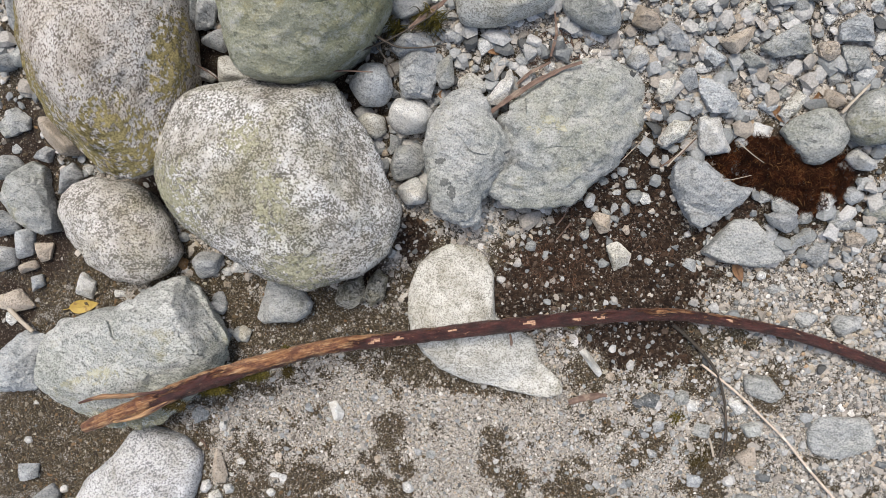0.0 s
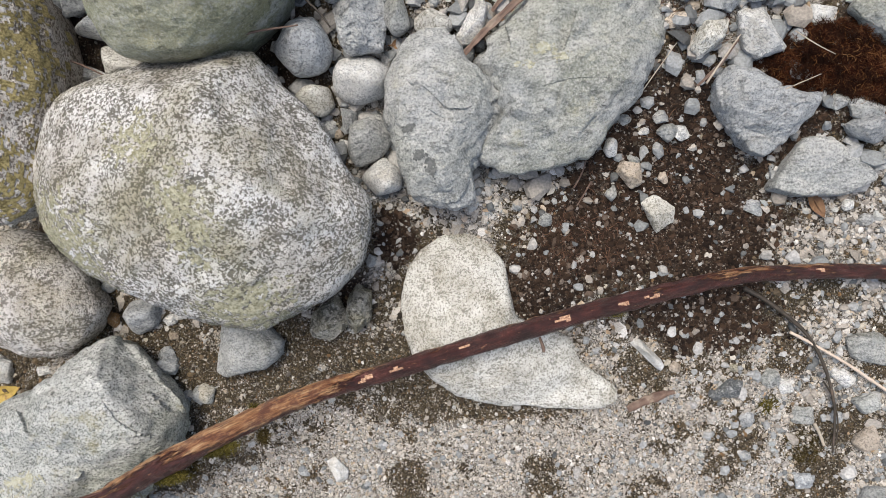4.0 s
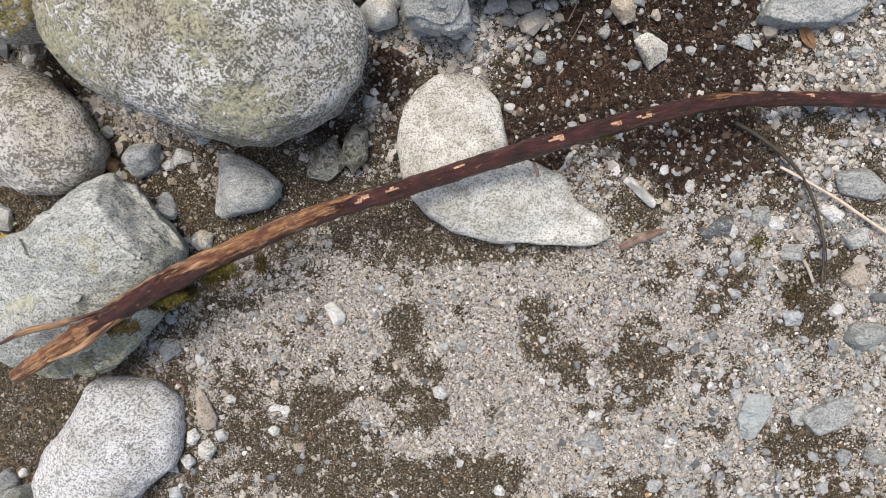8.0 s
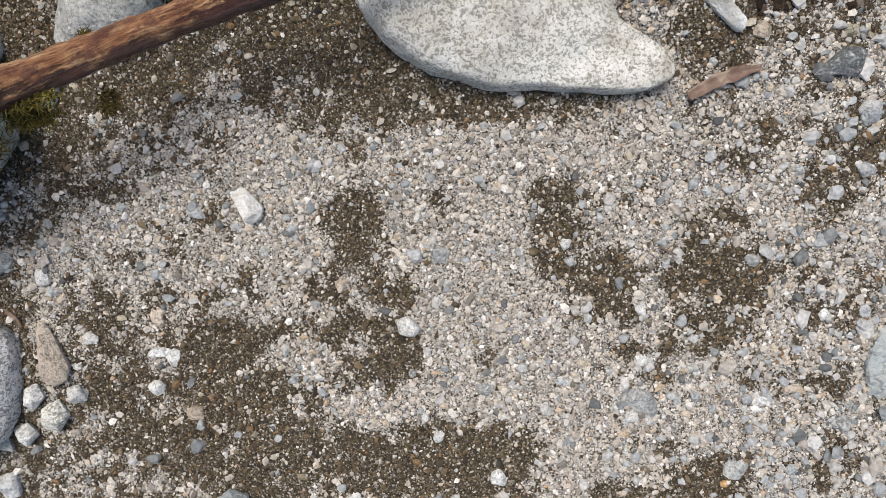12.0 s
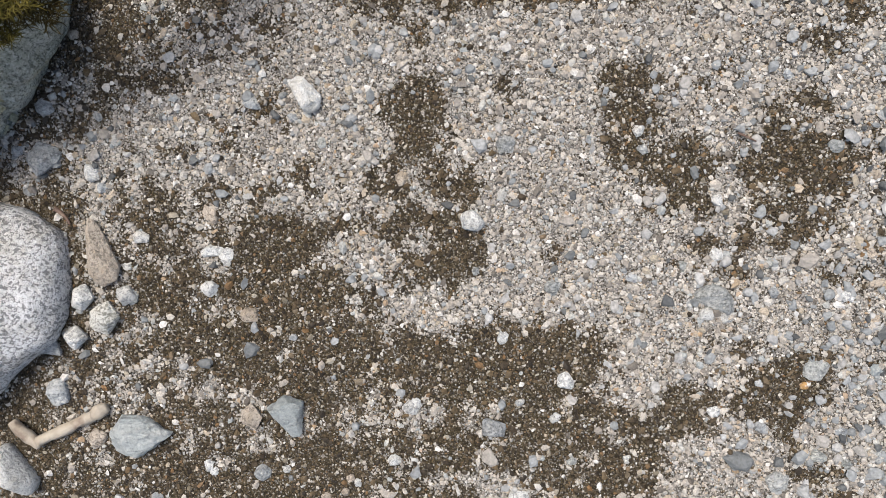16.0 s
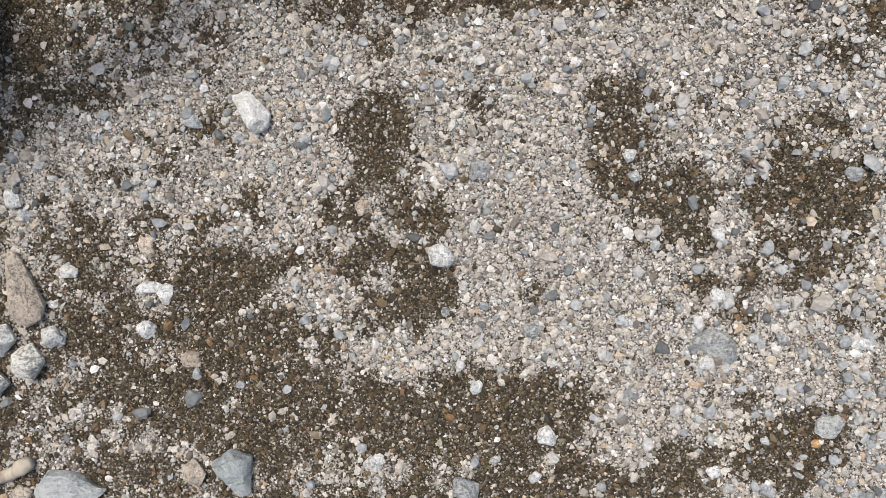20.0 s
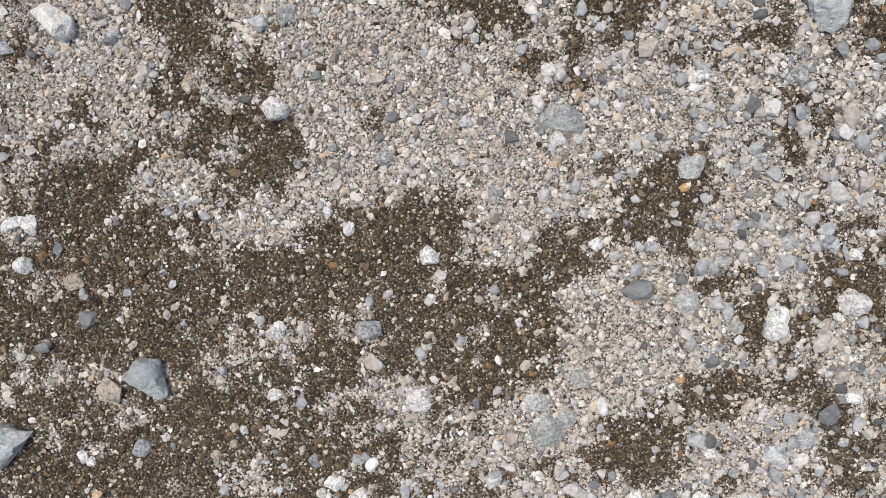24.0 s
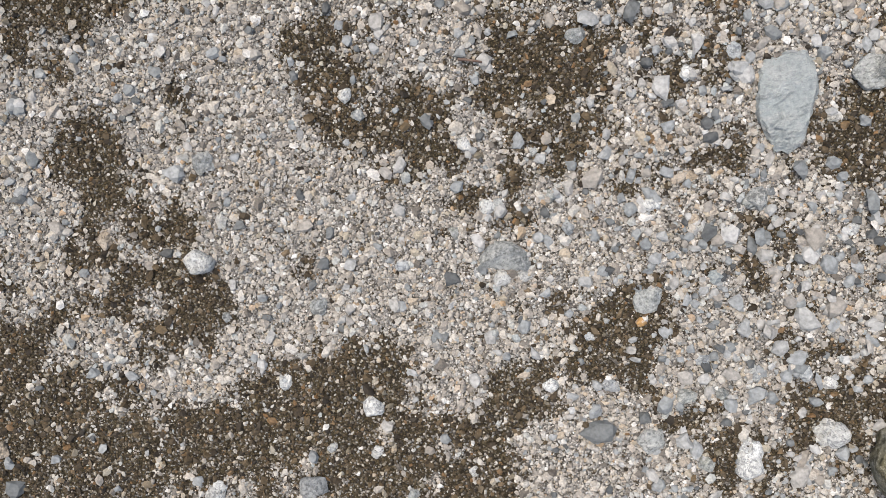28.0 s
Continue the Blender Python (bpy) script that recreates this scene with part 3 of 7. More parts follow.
def boulder(x, y, rim, top, corners, facets, mat, label, edge=3.0, soft=4.0, keen=0.006, rough=1.0, layered=False, name="boulder", count=200, group="", under=0.2):
    """A stone seen from above: corners give its outline at the height rim, facets (facing, start, fall) the sloping planes
    that cut its top. edge: how late it rounds off towards the outline; keen: the width of the worn edges between facets;
    layered: broken along its bedding, with ledges and chips."""
    rnd = random.Random(int(x * 9173 + y * 7919))
    turn, reach = outline_of(corners, soft, count)
    rings, below = max(14, int(count * 0.3)), max(5, int(count * 0.06))
    foot = float(surface(x, y)) - 0.025
    s = 1 - (1 - np.linspace(0, 1, rings + 1)[1:]) ** 1.5
    u = np.linspace(0, 1, below + 1)[1:]
    share = np.concatenate([s, 1 - under * u ** 1.4])[:, None]
    px, py = share * reach * np.cos(turn), share * reach * np.sin(turn)
    low = np.exp(-np.full_like(px, top - rim) / keen)
    for az, start, fall in facets:
        gone = px * math.cos(radians(az)) + py * math.sin(radians(az)) - start
        low += np.exp(np.clip(-(top - rim - math.tan(radians(fall)) * gone) / keen, -300, 300))
    crown = np.maximum(-keen * np.log(low), 0.012)
    level = crown * np.maximum(1 - share ** edge, 0) ** (1.25 / edge if edge > 2.5 else 0.5)
    level[rings - 1] = 0
    level[rings:] = -(rim - foot) * u[:, None]
    verts = np.stack([px, py, level], -1).reshape(-1, 3)
    peak = np.array([[0, 0, float(level[0].mean())]])
    out = np.stack([px * share / reach, py * share / reach, np.where(np.arange(len(share))[:, None] < rings, 1.02 - share, -0.1) * np.ones_like(px)], -1).reshape(-1, 3)
    out /= np.maximum(np.linalg.norm(out, axis=1, keepdims=True), 1e-6)
    off = Vector((rnd.uniform(-9, 9), rnd.uniform(-9, 9), rnd.uniform(-9, 9)))
    bed = Vector((rnd.uniform(-0.7, 0.7), rnd.uniform(-0.7, 0.7), 1)).normalized()
    wide = float(reach.max())
    for k in range(len(verts)):
        p = Vector(verts[k])
        q = p / wide + off
        v = 0.028 * wide * noise.fractal(q * 2.2, 0.9, 2.1, 4) + 0.0011 * noise.fractal(p * 70 + off, 0.7, 2.1, 3)
        if layered:
            ledge = q.dot(bed) * 5.0 + noise.noise(q * 2.4) * 1.5
            v -= 0.085 * wide * (ledge - math.floor(ledge)) * max(0.0, noise.noise(q * 2.9 + off) + 0.15)
            chip = noise.voronoi(q * 4.5)[0]
            v += 0.045 * wide * min(0.5, chip[1] - chip[0]) - 0.055 * wide * max(0.0, noise.noise(q * 5.5) - 0.15)
        else:
            v -= 0.0035 * abs(noise.noise(p * 26 + off)) + 0.0022 * abs(noise.noise(p * 60 - off)) + 0.022 * wide * abs(noise.noise(q * 4.1)) + 0.012 * wide * max(0.0, noise.noise(q * 9.0) - 0.25)
        verts[k] += out[k] * (v * rough)
    n, m = count, len(share)
    faces = [(n * m, k, (k + 1) % n) for k in range(n)]
    for i in range(m - 1):
        faces += [(i * n + k, (i + 1) * n + k, (i + 1) * n + (k + 1) % n, i * n + (k + 1) % n) for k in range(n)]
    peak[0, 2] = verts[:n, 2].mean()
    me = mesh_of(name, np.concatenate([verts, peak]), faces, mat)
    if layered:
        me.set_sharp_from_angle(angle=radians(32))
    ob = new(name, me)
    ob.location = (x, y, rim)
    ROCKS.append((x, y, float(reach.min()) * 0.8, wide))
    return tagged(ob, label, name, group=group)


largest = boulder(-0.305, 0.538, 0.165, 0.292, [(15, 0.185), (33, 0.178), (55, 0.173), (67, 0.190), (82, 0.182), (107, 0.179), (121, 0.178), (137, 0.202), (153, 0.214), (167, 0.219), (180, 0.219), (193, 0.201), (214, 0.178), (238, 0.158), (264, 0.161), (279, 0.178), (294, 0.197), (307, 0.204), (323, 0.221), (337, 0.225), (349, 0.222), (357, 0.216)],
        [(30, 0.085, 46), (62, 0.115, 44), (100, 0.1, 50), (150, 0.02, 18), (185, 0.08, 32), (235, 0.0, 16), (262, 0.09, 36), (300, 0.06, 24), (340, 0.12, 42)], GL,
        "largest speckled granite boulder, olive lichen on its crown", edge=4.6, soft=2.0, keen=0.0035, rough=1.0, count=300)
tall_one = boulder(-0.619, 0.689, 0.19, 0.33, [(25, 0.146), (57, 0.181), (78, 0.195), (104, 0.202), (131, 0.193), (153, 0.164), (180, 0.134), (217, 0.125), (245, 0.138), (267, 0.161), (282, 0.197), (292, 0.212), (305, 0.206), (321, 0.161), (352, 0.148)],
        [(0, 0.06, 35), (200, 0.05, 42), (240, 0.07, 50), (290, 0.09, 38), (320, 0.06, 40), (100, 0.08, 25)], GB, "tall rounded granite boulder with yellow-brown lichen", edge=2.8, soft=4.0, keen=0.012, count=240)
boulder(-0.292, 0.810, 0.25, 0.37, [(11, 0.144), (30, 0.158), (55, 0.151), (96, 0.127), (138, 0.142), (166, 0.145), (187, 0.133), (218, 0.137), (233, 0.147), (244, 0.140), (267, 0.126), (279, 0.119), (302, 0.110), (340, 0.119)],
        [(265, 0.03, 38), (310, 0.04, 48), (220, 0.07, 45), (0, 0.07, 40), (180, 0.08, 40)], OL, "smooth olive-green boulder leaning over its neighbours", edge=2.8, soft=3.5, keen=0.008, rough=0.8, count=220)
boulder(-0.612, 0.402, 0.06, 0.125, [(21, 0.094), (63, 0.092), (89, 0.095), (124, 0.112), (145, 0.126), (158, 0.130), (175, 0.121), (196, 0.101), (238, 0.087), (274, 0.094), (302, 0.113), (328, 0.122), (348, 0.123)],
        [(40, 0.05, 30), (230, 0.03, 35), (300, 0.07, 30), (140, 0.07, 28)], GP, "rounded rose-grey granite boulder beside the largest one", edge=3.0, soft=3.5, keen=0.006, rough=0.8, count=200)
angular_one = boulder(-0.547, 0.189, 0.055, 0.145, [(2, 0.169), (14, 0.174), (28, 0.163), (55, 0.164), (65, 0.164), (76, 0.138), (91, 0.102), (116, 0.083), (154, 0.118), (166, 0.141), (183, 0.162), (189, 0.169), (196, 0.177), (212, 0.195), (222, 0.172), (240, 0.152), (265, 0.151), (285, 0.154), (314, 0.143), (342, 0.147)],
        [(40, 0.132, 76), (0, 0.15, 70), (300, 0.05, 42), (255, 0.06, 34), (195, 0.0, 15), (120, 0.045, 42)], SE, "angular grey-green boulder under the branch end", edge=7.0, soft=1.8, keen=0.006, rough=1.0, layered=True, count=280)
boulder(-0.526, -0.101, -0.02, 0.05, [(16, 0.121), (39, 0.152), (60, 0.138), (77, 0.132), (101, 0.127), (108, 0.108), (136, 0.085), (174, 0.099), (198, 0.123), (220, 0.130), (242, 0.140), (261, 0.130), (279, 0.099), (319, 0.082), (352, 0.108)],
        [(40, 0.04, 18), (0, 0.05, 22), (330, 0.03, 26), (150, 0.05, 25), (240, 0.09, 25)], SQ, "flat-topped salt-and-pepper granite boulder on damp sand", edge=5.0, soft=2.5, keen=0.004, rough=0.8, count=220)
boulder(0.046, 0.300, 0.052, 0.098, [(13, 0.145), (26, 0.112), (46, 0.085), (62, 0.113), (73, 0.151), (84, 0.176), (92, 0.189), (104, 0.190), (115, 0.181), (126, 0.167), (142, 0.139), (158, 0.114), (179, 0.087), (204, 0.069), (245, 0.060), (284, 0.067), (302, 0.082), (318, 0.1), (328, 0.132), (335, 0.172), (339, 0.2), (344, 0.218), (350, 0.21), (358, 0.154)],
        [(275, 0.02, 30), (300, 0.04, 28), (345, 0.08, 14), (80, 0.06, 18), (160, 0.07, 30), (20, 0.07, 22)], SP, "half-buried pale granite boulder under the branch", edge=5.0, soft=1.8, keen=0.008, rough=0.6, count=240, under=0.08)
upright_slab = boulder(0.005, 0.635, 0.13, 0.2, [(1, 0.078), (20, 0.082), (42, 0.076), (68, 0.080), (80, 0.106), (92, 0.122), (105, 0.121), (123, 0.108), (144, 0.091), (175, 0.079), (205, 0.074), (234, 0.096), (246, 0.114), (263, 0.117), (277, 0.123), (292, 0.118), (296, 0.079), (309, 0.072), (329, 0.064)],
        [(335, 0.025, 42), (20, 0.045, 38), (180, 0.05, 40), (270, 0.075, 42), (90, 0.05, 24), (225, 0.03, 16)], GR, "upright smooth light grey slab-like boulder", edge=5.0, soft=1.8, keen=0.004, rough=1.0, layered=True, count=240)
broad_slab = boulder(0.173, 0.699, 0.14, 0.195, [(5, 0.109), (29, 0.147), (43, 0.178), (52, 0.161), (70, 0.143), (94, 0.132), (126, 0.107), (162, 0.114), (177, 0.129), (193, 0.111), (214, 0.112), (217, 0.142), (222, 0.171), (234, 0.164), (247, 0.145), (267, 0.128), (280, 0.120), (313, 0.091), (340, 0.096)],
        [(265, 0.04, 22), (300, 0.05, 30), (0, 0.06, 34), (150, 0.05, 14), (225, 0.09, 22)], GS, "broad flat grey-green slab with cracks", edge=5.0, soft=1.6, keen=0.004, rough=1.2, layered=True, count=260)
boulder(0.661, -0.212, 0.06, 0.105, [(4, 0.085), (43, 0.071), (87, 0.059), (119, 0.061), (152, 0.072), (174, 0.085), (207, 0.082), (244, 0.054), (294, 0.065), (330, 0.087)],
        [(130, 0.03, 30), (190, 0.04, 40), (260, 0.03, 38)], GR, "smooth grey boulder at the bed's edge", edge=4.0, soft=3.0, keen=0.004, rough=0.7, layered=True, count=140)
boulder(0.426, 0.640, 0.138, 0.178, [(19, 0.074), (24, 0.050), (76, 0.037), (110, 0.059), (130, 0.078), (151, 0.079), (173, 0.063), (207, 0.049), (246, 0.054), (267, 0.060), (301, 0.045), (350, 0.054)],
        [(250, 0.004, 44), (300, 0.02, 50), (70, 0.02, 40), (190, 0.035, 55)], BL, "wedge-shaped blue-white rock beside the moss", edge=6.0, soft=1.5, keen=0.003, rough=1.0, layered=True, name="rock", count=140, group="rocks")
boulder(0.516, 0.572, 0.112, 0.128, [(25, 0.043), (79, 0.042), (128, 0.049), (180, 0.054), (203, 0.079), (233, 0.052), (307, 0.050), (347, 0.075)],
        [(250, 0.02, 20), (60, 0.02, 16)], GR, "flat triangular light grey rock half sunk in grit", edge=8.0, soft=2.0, keen=0.002, rough=0.7, layered=True, name="rock", count=120, group="rocks", under=0.05)
boulder(-0.288, 0.324, 0.035, 0.072, [(3, 0.051), (36, 0.038), (81, 0.038), (119, 0.059), (128, 0.068), (185, 0.047), (221, 0.068), (236, 0.063), (251, 0.049), (305, 0.048), (340, 0.052)],
        [(185, 0.018, 45), (60, 0.012, 32), (300, 0.03, 30)], GR, "rounded triangular grey rock beside the largest boulder", edge=3.6, soft=2.2, keen=0.003, rough=0.7, name="rock", count=120, group="rocks")
boulder(-0.651, -0.225, 0.0, 0.045, [(0, 0.045), (40, 0.045), (70, 0.05), (100, 0.075), (131, 0.09), (165, 0.06), (210, 0.05), (250, 0.055), (285, 0.08), (305, 0.085), (335, 0.07)],
        [(350, 0.02, 30), (280, 0.03, 35), (180, 0.02, 25)], SE, "blue-grey river-worn rock with a broken waist", edge=4.0, soft=2.2, keen=0.003, rough=0.9, layered=True, name="rock", count=130, group="rocks")
boulder(0.561, 0.758, 0.185, 0.222, [(2, 0.053), (35, 0.049), (66, 0.052), (93, 0.044), (147, 0.044), (179, 0.053), (212, 0.039), (264, 0.046), (288, 0.050), (337, 0.052)],
        [(200, 0.012, 40), (270, 0.025, 42), (330, 0.03, 35), (60, 0.025, 28)], GS, "squarish grey-green rock above the moss", edge=5.0, soft=2.5, keen=0.003, rough=0.8, layered=True, name="rock", count=110, group="rocks")
boulder(-0.807, 0.435, 0.035, 0.07, [(49, 0.037), (73, 0.064), (96, 0.070), (141, 0.052), (189, 0.059), (222, 0.052), (263, 0.055), (297, 0.078), (315, 0.082), (334, 0.058)],
        [(45, 0.012, 38), (210, 0.02, 32), (300, 0.045, 30)], GS, "triangular grey-green rock with a worn ridge", edge=4.0, soft=2.5, keen=0.003, rough=0.9, layered=True, name="rock", count=120, group="rocks")
boulder(0.652, 0.806, 0.2, 0.24, [(13, 0.051), (66, 0.059), (118, 0.042), (161, 0.046), (205, 0.055), (232, 0.056), (265, 0.054), (316, 0.054)],
        [(200, 0.02, 30), (270, 0.03, 32), (90, 0.03, 25)], GS, "rounded grey-green rock on the bank", edge=3.5, soft=3.0, keen=0.003, rough=0.8, name="rock", count=100, group="rocks")

def film_material(name, a, b2, size=260.0):
    m, nt, b = material(name, 0.9, 0.2)
    tc = nt.nodes.new("ShaderNodeTexCoord")
    n1 = node(nt, "ShaderNodeTexNoise", Vector=tc.outputs["Object"], Scale=size, Detail=5.0, Roughness=0.7)
    nt.links.new(blend(nt, ramp(nt, n1.outputs[0], (0.38, 0.0), (0.6, 1.0)), a, b2), b.inputs["Base Color"])
    relief(nt, b, n1.outputs[0], 0.6, 0.002)
    return m


def crust(stone, x, y, rx, ry, turn, mat, name, label, ragged=0.9, lift=0.0007):
    """A thin ragged growth or scab that follows the stone's own surface, as a part of it."""
    me, keep, used, verts = stone.data, [], {}, []
    c, sn = math.cos(radians(turn)), math.sin(radians(turn))
    for poly in me.polygons:
        p = poly.center + stone.location
        dx, dy = p.x - x, p.y - y
        if abs(dx) + abs(dy) > 2.2 * (rx + ry) or poly.normal.z < 0.05:
            continue
        u, v = (dx * c + dy * sn) / rx, (dy * c - dx * sn) / ry
        if u * u + v * v + ragged * (0.8 * noise.noise(p * 90) + 1.1 * noise.noise(p * 240)) < 0.55:
            keep.append(tuple(poly.vertices))
    for k in sorted({i for f in keep for i in f}):
        used[k] = len(verts)
        verts.append(me.vertices[k].co + me.vertices[k].normal * lift)
    ob = new(name, mesh_of(name, verts, [tuple(used[i] for i in f) for f in keep], mat))
    ob.parent = stone
    return tagged(ob, label, kind="stuff")


SCAB = film_material("dark_scab", (0.075, 0.08, 0.08), (0.15, 0.155, 0.15))
YELLOW = film_material("yellow_lichen", (0.27, 0.265, 0.18), (0.42, 0.415, 0.35))
OLIVE = film_material("olive_lichen", (0.15, 0.142, 0.085), (0.37, 0.36, 0.27))
GOLD = film_material("golden_lichen", (0.1, 0.078, 0.03), (0.37, 0.31, 0.15), 340.0)
crust(upright_slab, -0.042, 0.612, 0.012, 0.005, 10, SCAB, "scab", "dark blue-grey scab on the slab")
crust(upright_slab, -0.026, 0.578, 0.012, 0.008, 30, SCAB, "scab", "dark blue-grey scab on the slab")
crust(upright_slab, -0.013, 0.566, 0.008, 0.02, 10, SCAB, "scab", "dark blue-grey scab on the slab")
crust(broad_slab, 0.132, 0.708, 0.018, 0.009, -20, YELLOW, "lichen", "yellow-green lichen on the slab", 1.4)
crust(broad_slab, 0.150, 0.698, 0.012, 0.006, 10, YELLOW, "lichen", "yellow-green lichen on the slab", 1.4)
crust(broad_slab, 0.108, 0.690, 0.012, 0.006, 0, YELLOW, "lichen", "yellow-green lichen on the slab", 1.4)
crust(angular_one, -0.637, 0.117, 0.022, 0.006, 25, YELLOW, "lichen", "yellow lichen streak on the boulder", 1.3)
crust(angular_one, -0.611, 0.132, 0.026, 0.008, 25, YELLOW, "lichen", "yellow lichen streak on the boulder", 1.3)
crust(angular_one, -0.567, 0.150, 0.03, 0.014, 15, YELLOW, "lichen", "thin yellow lichen on the boulder", 1.7)
crust(angular_one, -0.470, 0.075, 0.05, 0.04, 20, OLIVE, "lichen", "olive-green film below the branch", 1.8)
crust(angular_one, -0.540, 0.052, 0.06, 0.03, 5, OLIVE, "lichen", "olive-green film below the branch", 1.8)
crust(largest, -0.233, 0.393, 0.06, 0.03, 10, OLIVE, "lichen", "olive lichen low on the boulder", 2.0)
crust(largest, -0.450, 0.470, 0.05, 0.07, 30, OLIVE, "lichen", "olive lichen along the boulder's flank", 2.0)
crust(largest, -0.339, 0.585, 0.035, 0.03, 0, OLIVE, "lichen", "olive lichen on the boulder's crown", 2.0)
crust(largest, -0.280, 0.500, 0.03, 0.05, 20, OLIVE, "lichen", "olive lichen on the boulder's crown", 2.2)
crust(tall_one, -0.530, 0.545, 0.07, 0.05, -50, GOLD, "lichen", "golden-brown lichen round the boulder's foot", 2.0)
crust(tall_one, -0.735, 0.690, 0.03, 0.10, 5, GOLD, "lichen", "golden-green lichen along the boulder's flank", 1.9)
crust(tall_one, -0.600, 0.535, 0.035, 0.06, 45, GOLD, "lichen", "golden-green lichen round the boulder's foot", 1.9)
crust(tall_one, -0.690, 0.600, 0.04, 0.09, 30, GOLD, "lichen", "golden-brown lichen along the boulder's flank", 2.0)
crust(tall_one, -0.490, 0.700, 0.02, 0.08, 0, GOLD, "lichen", "golden-brown lichen along the boulder's flank", 2.0)
rock("boulder", 0.4930, -0.3380, 0.05, 24, MO, [(31, 0.035), (104, 0.0362), (144, 0.0333), (181, 0.034), (220, 0.0449), (258, 0.0365), (321, 0.0323)], "low dark mossy boulder among coarse gravel", sink=0.45)
rock("rock", 0.4071, 0.7350, 0.05, 26, WH, [(29, 0.021), (98, 0.033), (145, 0.0403), (191, 0.0226), (236, 0.0282), (290, 0.0313), (339, 0.0402)])
rock("rock", 0.3967, 0.7979, 0.04, 26, BL, [(6, 0.039), (49, 0.0214), (91, 0.0271), (138, 0.0437), (185, 0.0328), (220, 0.0223), (278, 0.0283), (324, 0.0363)])
rock("rock", 0.3450, 0.7330, 0.04, 26, SP, [(36, 0.0354), (92, 0.0212), (157, 0.017), (209, 0.0275), (258, 0.0329), (306, 0.016), (340, 0.0187)])
rock("rock", 0.4837, 0.8910, 0.05, 26, GS, [(22, 0.0325), (84, 0.0339), (132, 0.021), (190, 0.0505), (248, 0.032), (286, 0.0216), (334, 0.0403)])
rock("rock", 0.4048, 0.8841, 0.04, 26, TA, [(56, 0.0379), (123, 0.0114), (183, 0.032), (243, 0.0208), (285, 0.0231), (327, 0.0137), (349, 0.0179)])
rock("rock", 0.5762, 0.9223, 0.05, 26, BL, [(15, 0.0243), (74, 0.0248), (126, 0.0205), (183, 0.0264), (231, 0.0331), (278, 0.0186), (326, 0.0323)])
rock("rock", 0.5877, 0.8843, 0.045, 26, GR, [(6, 0.0177), (51, 0.0249), (96, 0.0177), (153, 0.0306), (210, 0.0153), (256, 0.0261), (301, 0.0213)])
rock("stone", 0.6533, 0.7342, 0.04, 11, WH, [(63, 0.0137), (103, 0.0226), (143, 0.0209), (187, 0.0257), (232, 0.0159), (270, 0.0152), (312, 0.0257), (354, 0.023)])
rock("stone", 0.5478, 0.8894, 0.035, 26, TA, [(40, 0.0139), (107, 0.0146), (156, 0.0217), (204, 0.0141), (241, 0.0143), (315, 0.0155), (358, 0.0199)])
rock("rock", 0.0135, 0.8865, 0.07, 10, SP, [(13, 0.0907), (54, 0.08), (94, 0.0303), (148, 0.0837), (201, 0.0697), (271, 0.0426), (296, 0.0358), (335, 0.0805)])
rock("rock", 0.1664, 0.8899, 0.07, 10, GS, [(7, 0.0435), (58, 0.0289), (112, 0.0318), (168, 0.0594), (223, 0.0352), (252, 0.0248), (281, 0.0335), (324, 0.0527)])
rock("rock", 0.2528, 0.8952, 0.04, 26, TA, [(25, 0.0199), (77, 0.0166), (124, 0.0279), (172, 0.0211), (217, 0.0259), (261, 0.0157), (306, 0.0237), (346, 0.0284)])
rock("rock", -0.1795, 0.7304, 0.08, 9, BL, [(28, 0.0334), (66, 0.0452), (104, 0.0376), (155, 0.0349), (220, 0.0357), (278, 0.0366), (335, 0.0374)])
rock("stone", -0.1723, 0.6668, 0.05, 10, SP, [(18, 0.0238), (85, 0.0202), (129, 0.0243), (170, 0.0314), (211, 0.0232), (252, 0.0203), (310, 0.0247)])
rock("rock", -0.1077, 0.6911, 0.06, 10, WH, [(53, 0.0353), (96, 0.0315), (155, 0.039), (198, 0.0382), (246, 0.0347), (288, 0.0324), (345, 0.0386)])
rock("rock", -0.1030, 0.7610, 0.07, 26, BL, [(17, 0.036), (64, 0.05), (111, 0.045), (151, 0.043), (191, 0.034), (235, 0.046), (278, 0.044), (352, 0.035)])
rock("rock", -0.1193, 0.8045, 0.05, 26, BL, [(27, 0.0328), (65, 0.0329), (103, 0.0189), (145, 0.0236), (191, 0.0405), (236, 0.0333), (290, 0.0163), (338, 0.0371)])
rock("stone", -0.0572, 0.7691, 0.06, 11, GR, [(15, 0.0141), (75, 0.0349), (135, 0.0211), (177, 0.0164), (213, 0.0187), (256, 0.0291), (299, 0.0239), (337, 0.0242)])
rock("stone", -0.0092, 0.7594, 0.045, 10, SP, [(11, 0.0237), (62, 0.016), (127, 0.0186), (190, 0.0248), (254, 0.0158), (278, 0.0152), (324, 0.0281)])
rock("rock", 0.0453, 0.7575, 0.05, 26, WH, [(34, 0.0271), (93, 0.0392), (153, 0.0132), (224, 0.0398), (286, 0.0245), (346, 0.0142)])
rock("rock", -0.1003, 0.6142, 0.05, 11, GR, [(24, 0.0323), (67, 0.0428), (111, 0.0298), (174, 0.0279), (211, 0.0351), (255, 0.0438), (299, 0.028), (331, 0.029)])
rock("stone", -0.0822, 0.5634, 0.05, 11, WH, [(9, 0.0246), (55, 0.0244), (94, 0.0303), (133, 0.0226), (178, 0.0328), (223, 0.0239), (287, 0.0232), (328, 0.0316)])
rock("stone", -0.1275, 0.6411, 0.04, 26, BL, [(37, 0.0163), (75, 0.0145), (132, 0.0217), (188, 0.0095), (241, 0.0209), (294, 0.0157), (359, 0.0111)])
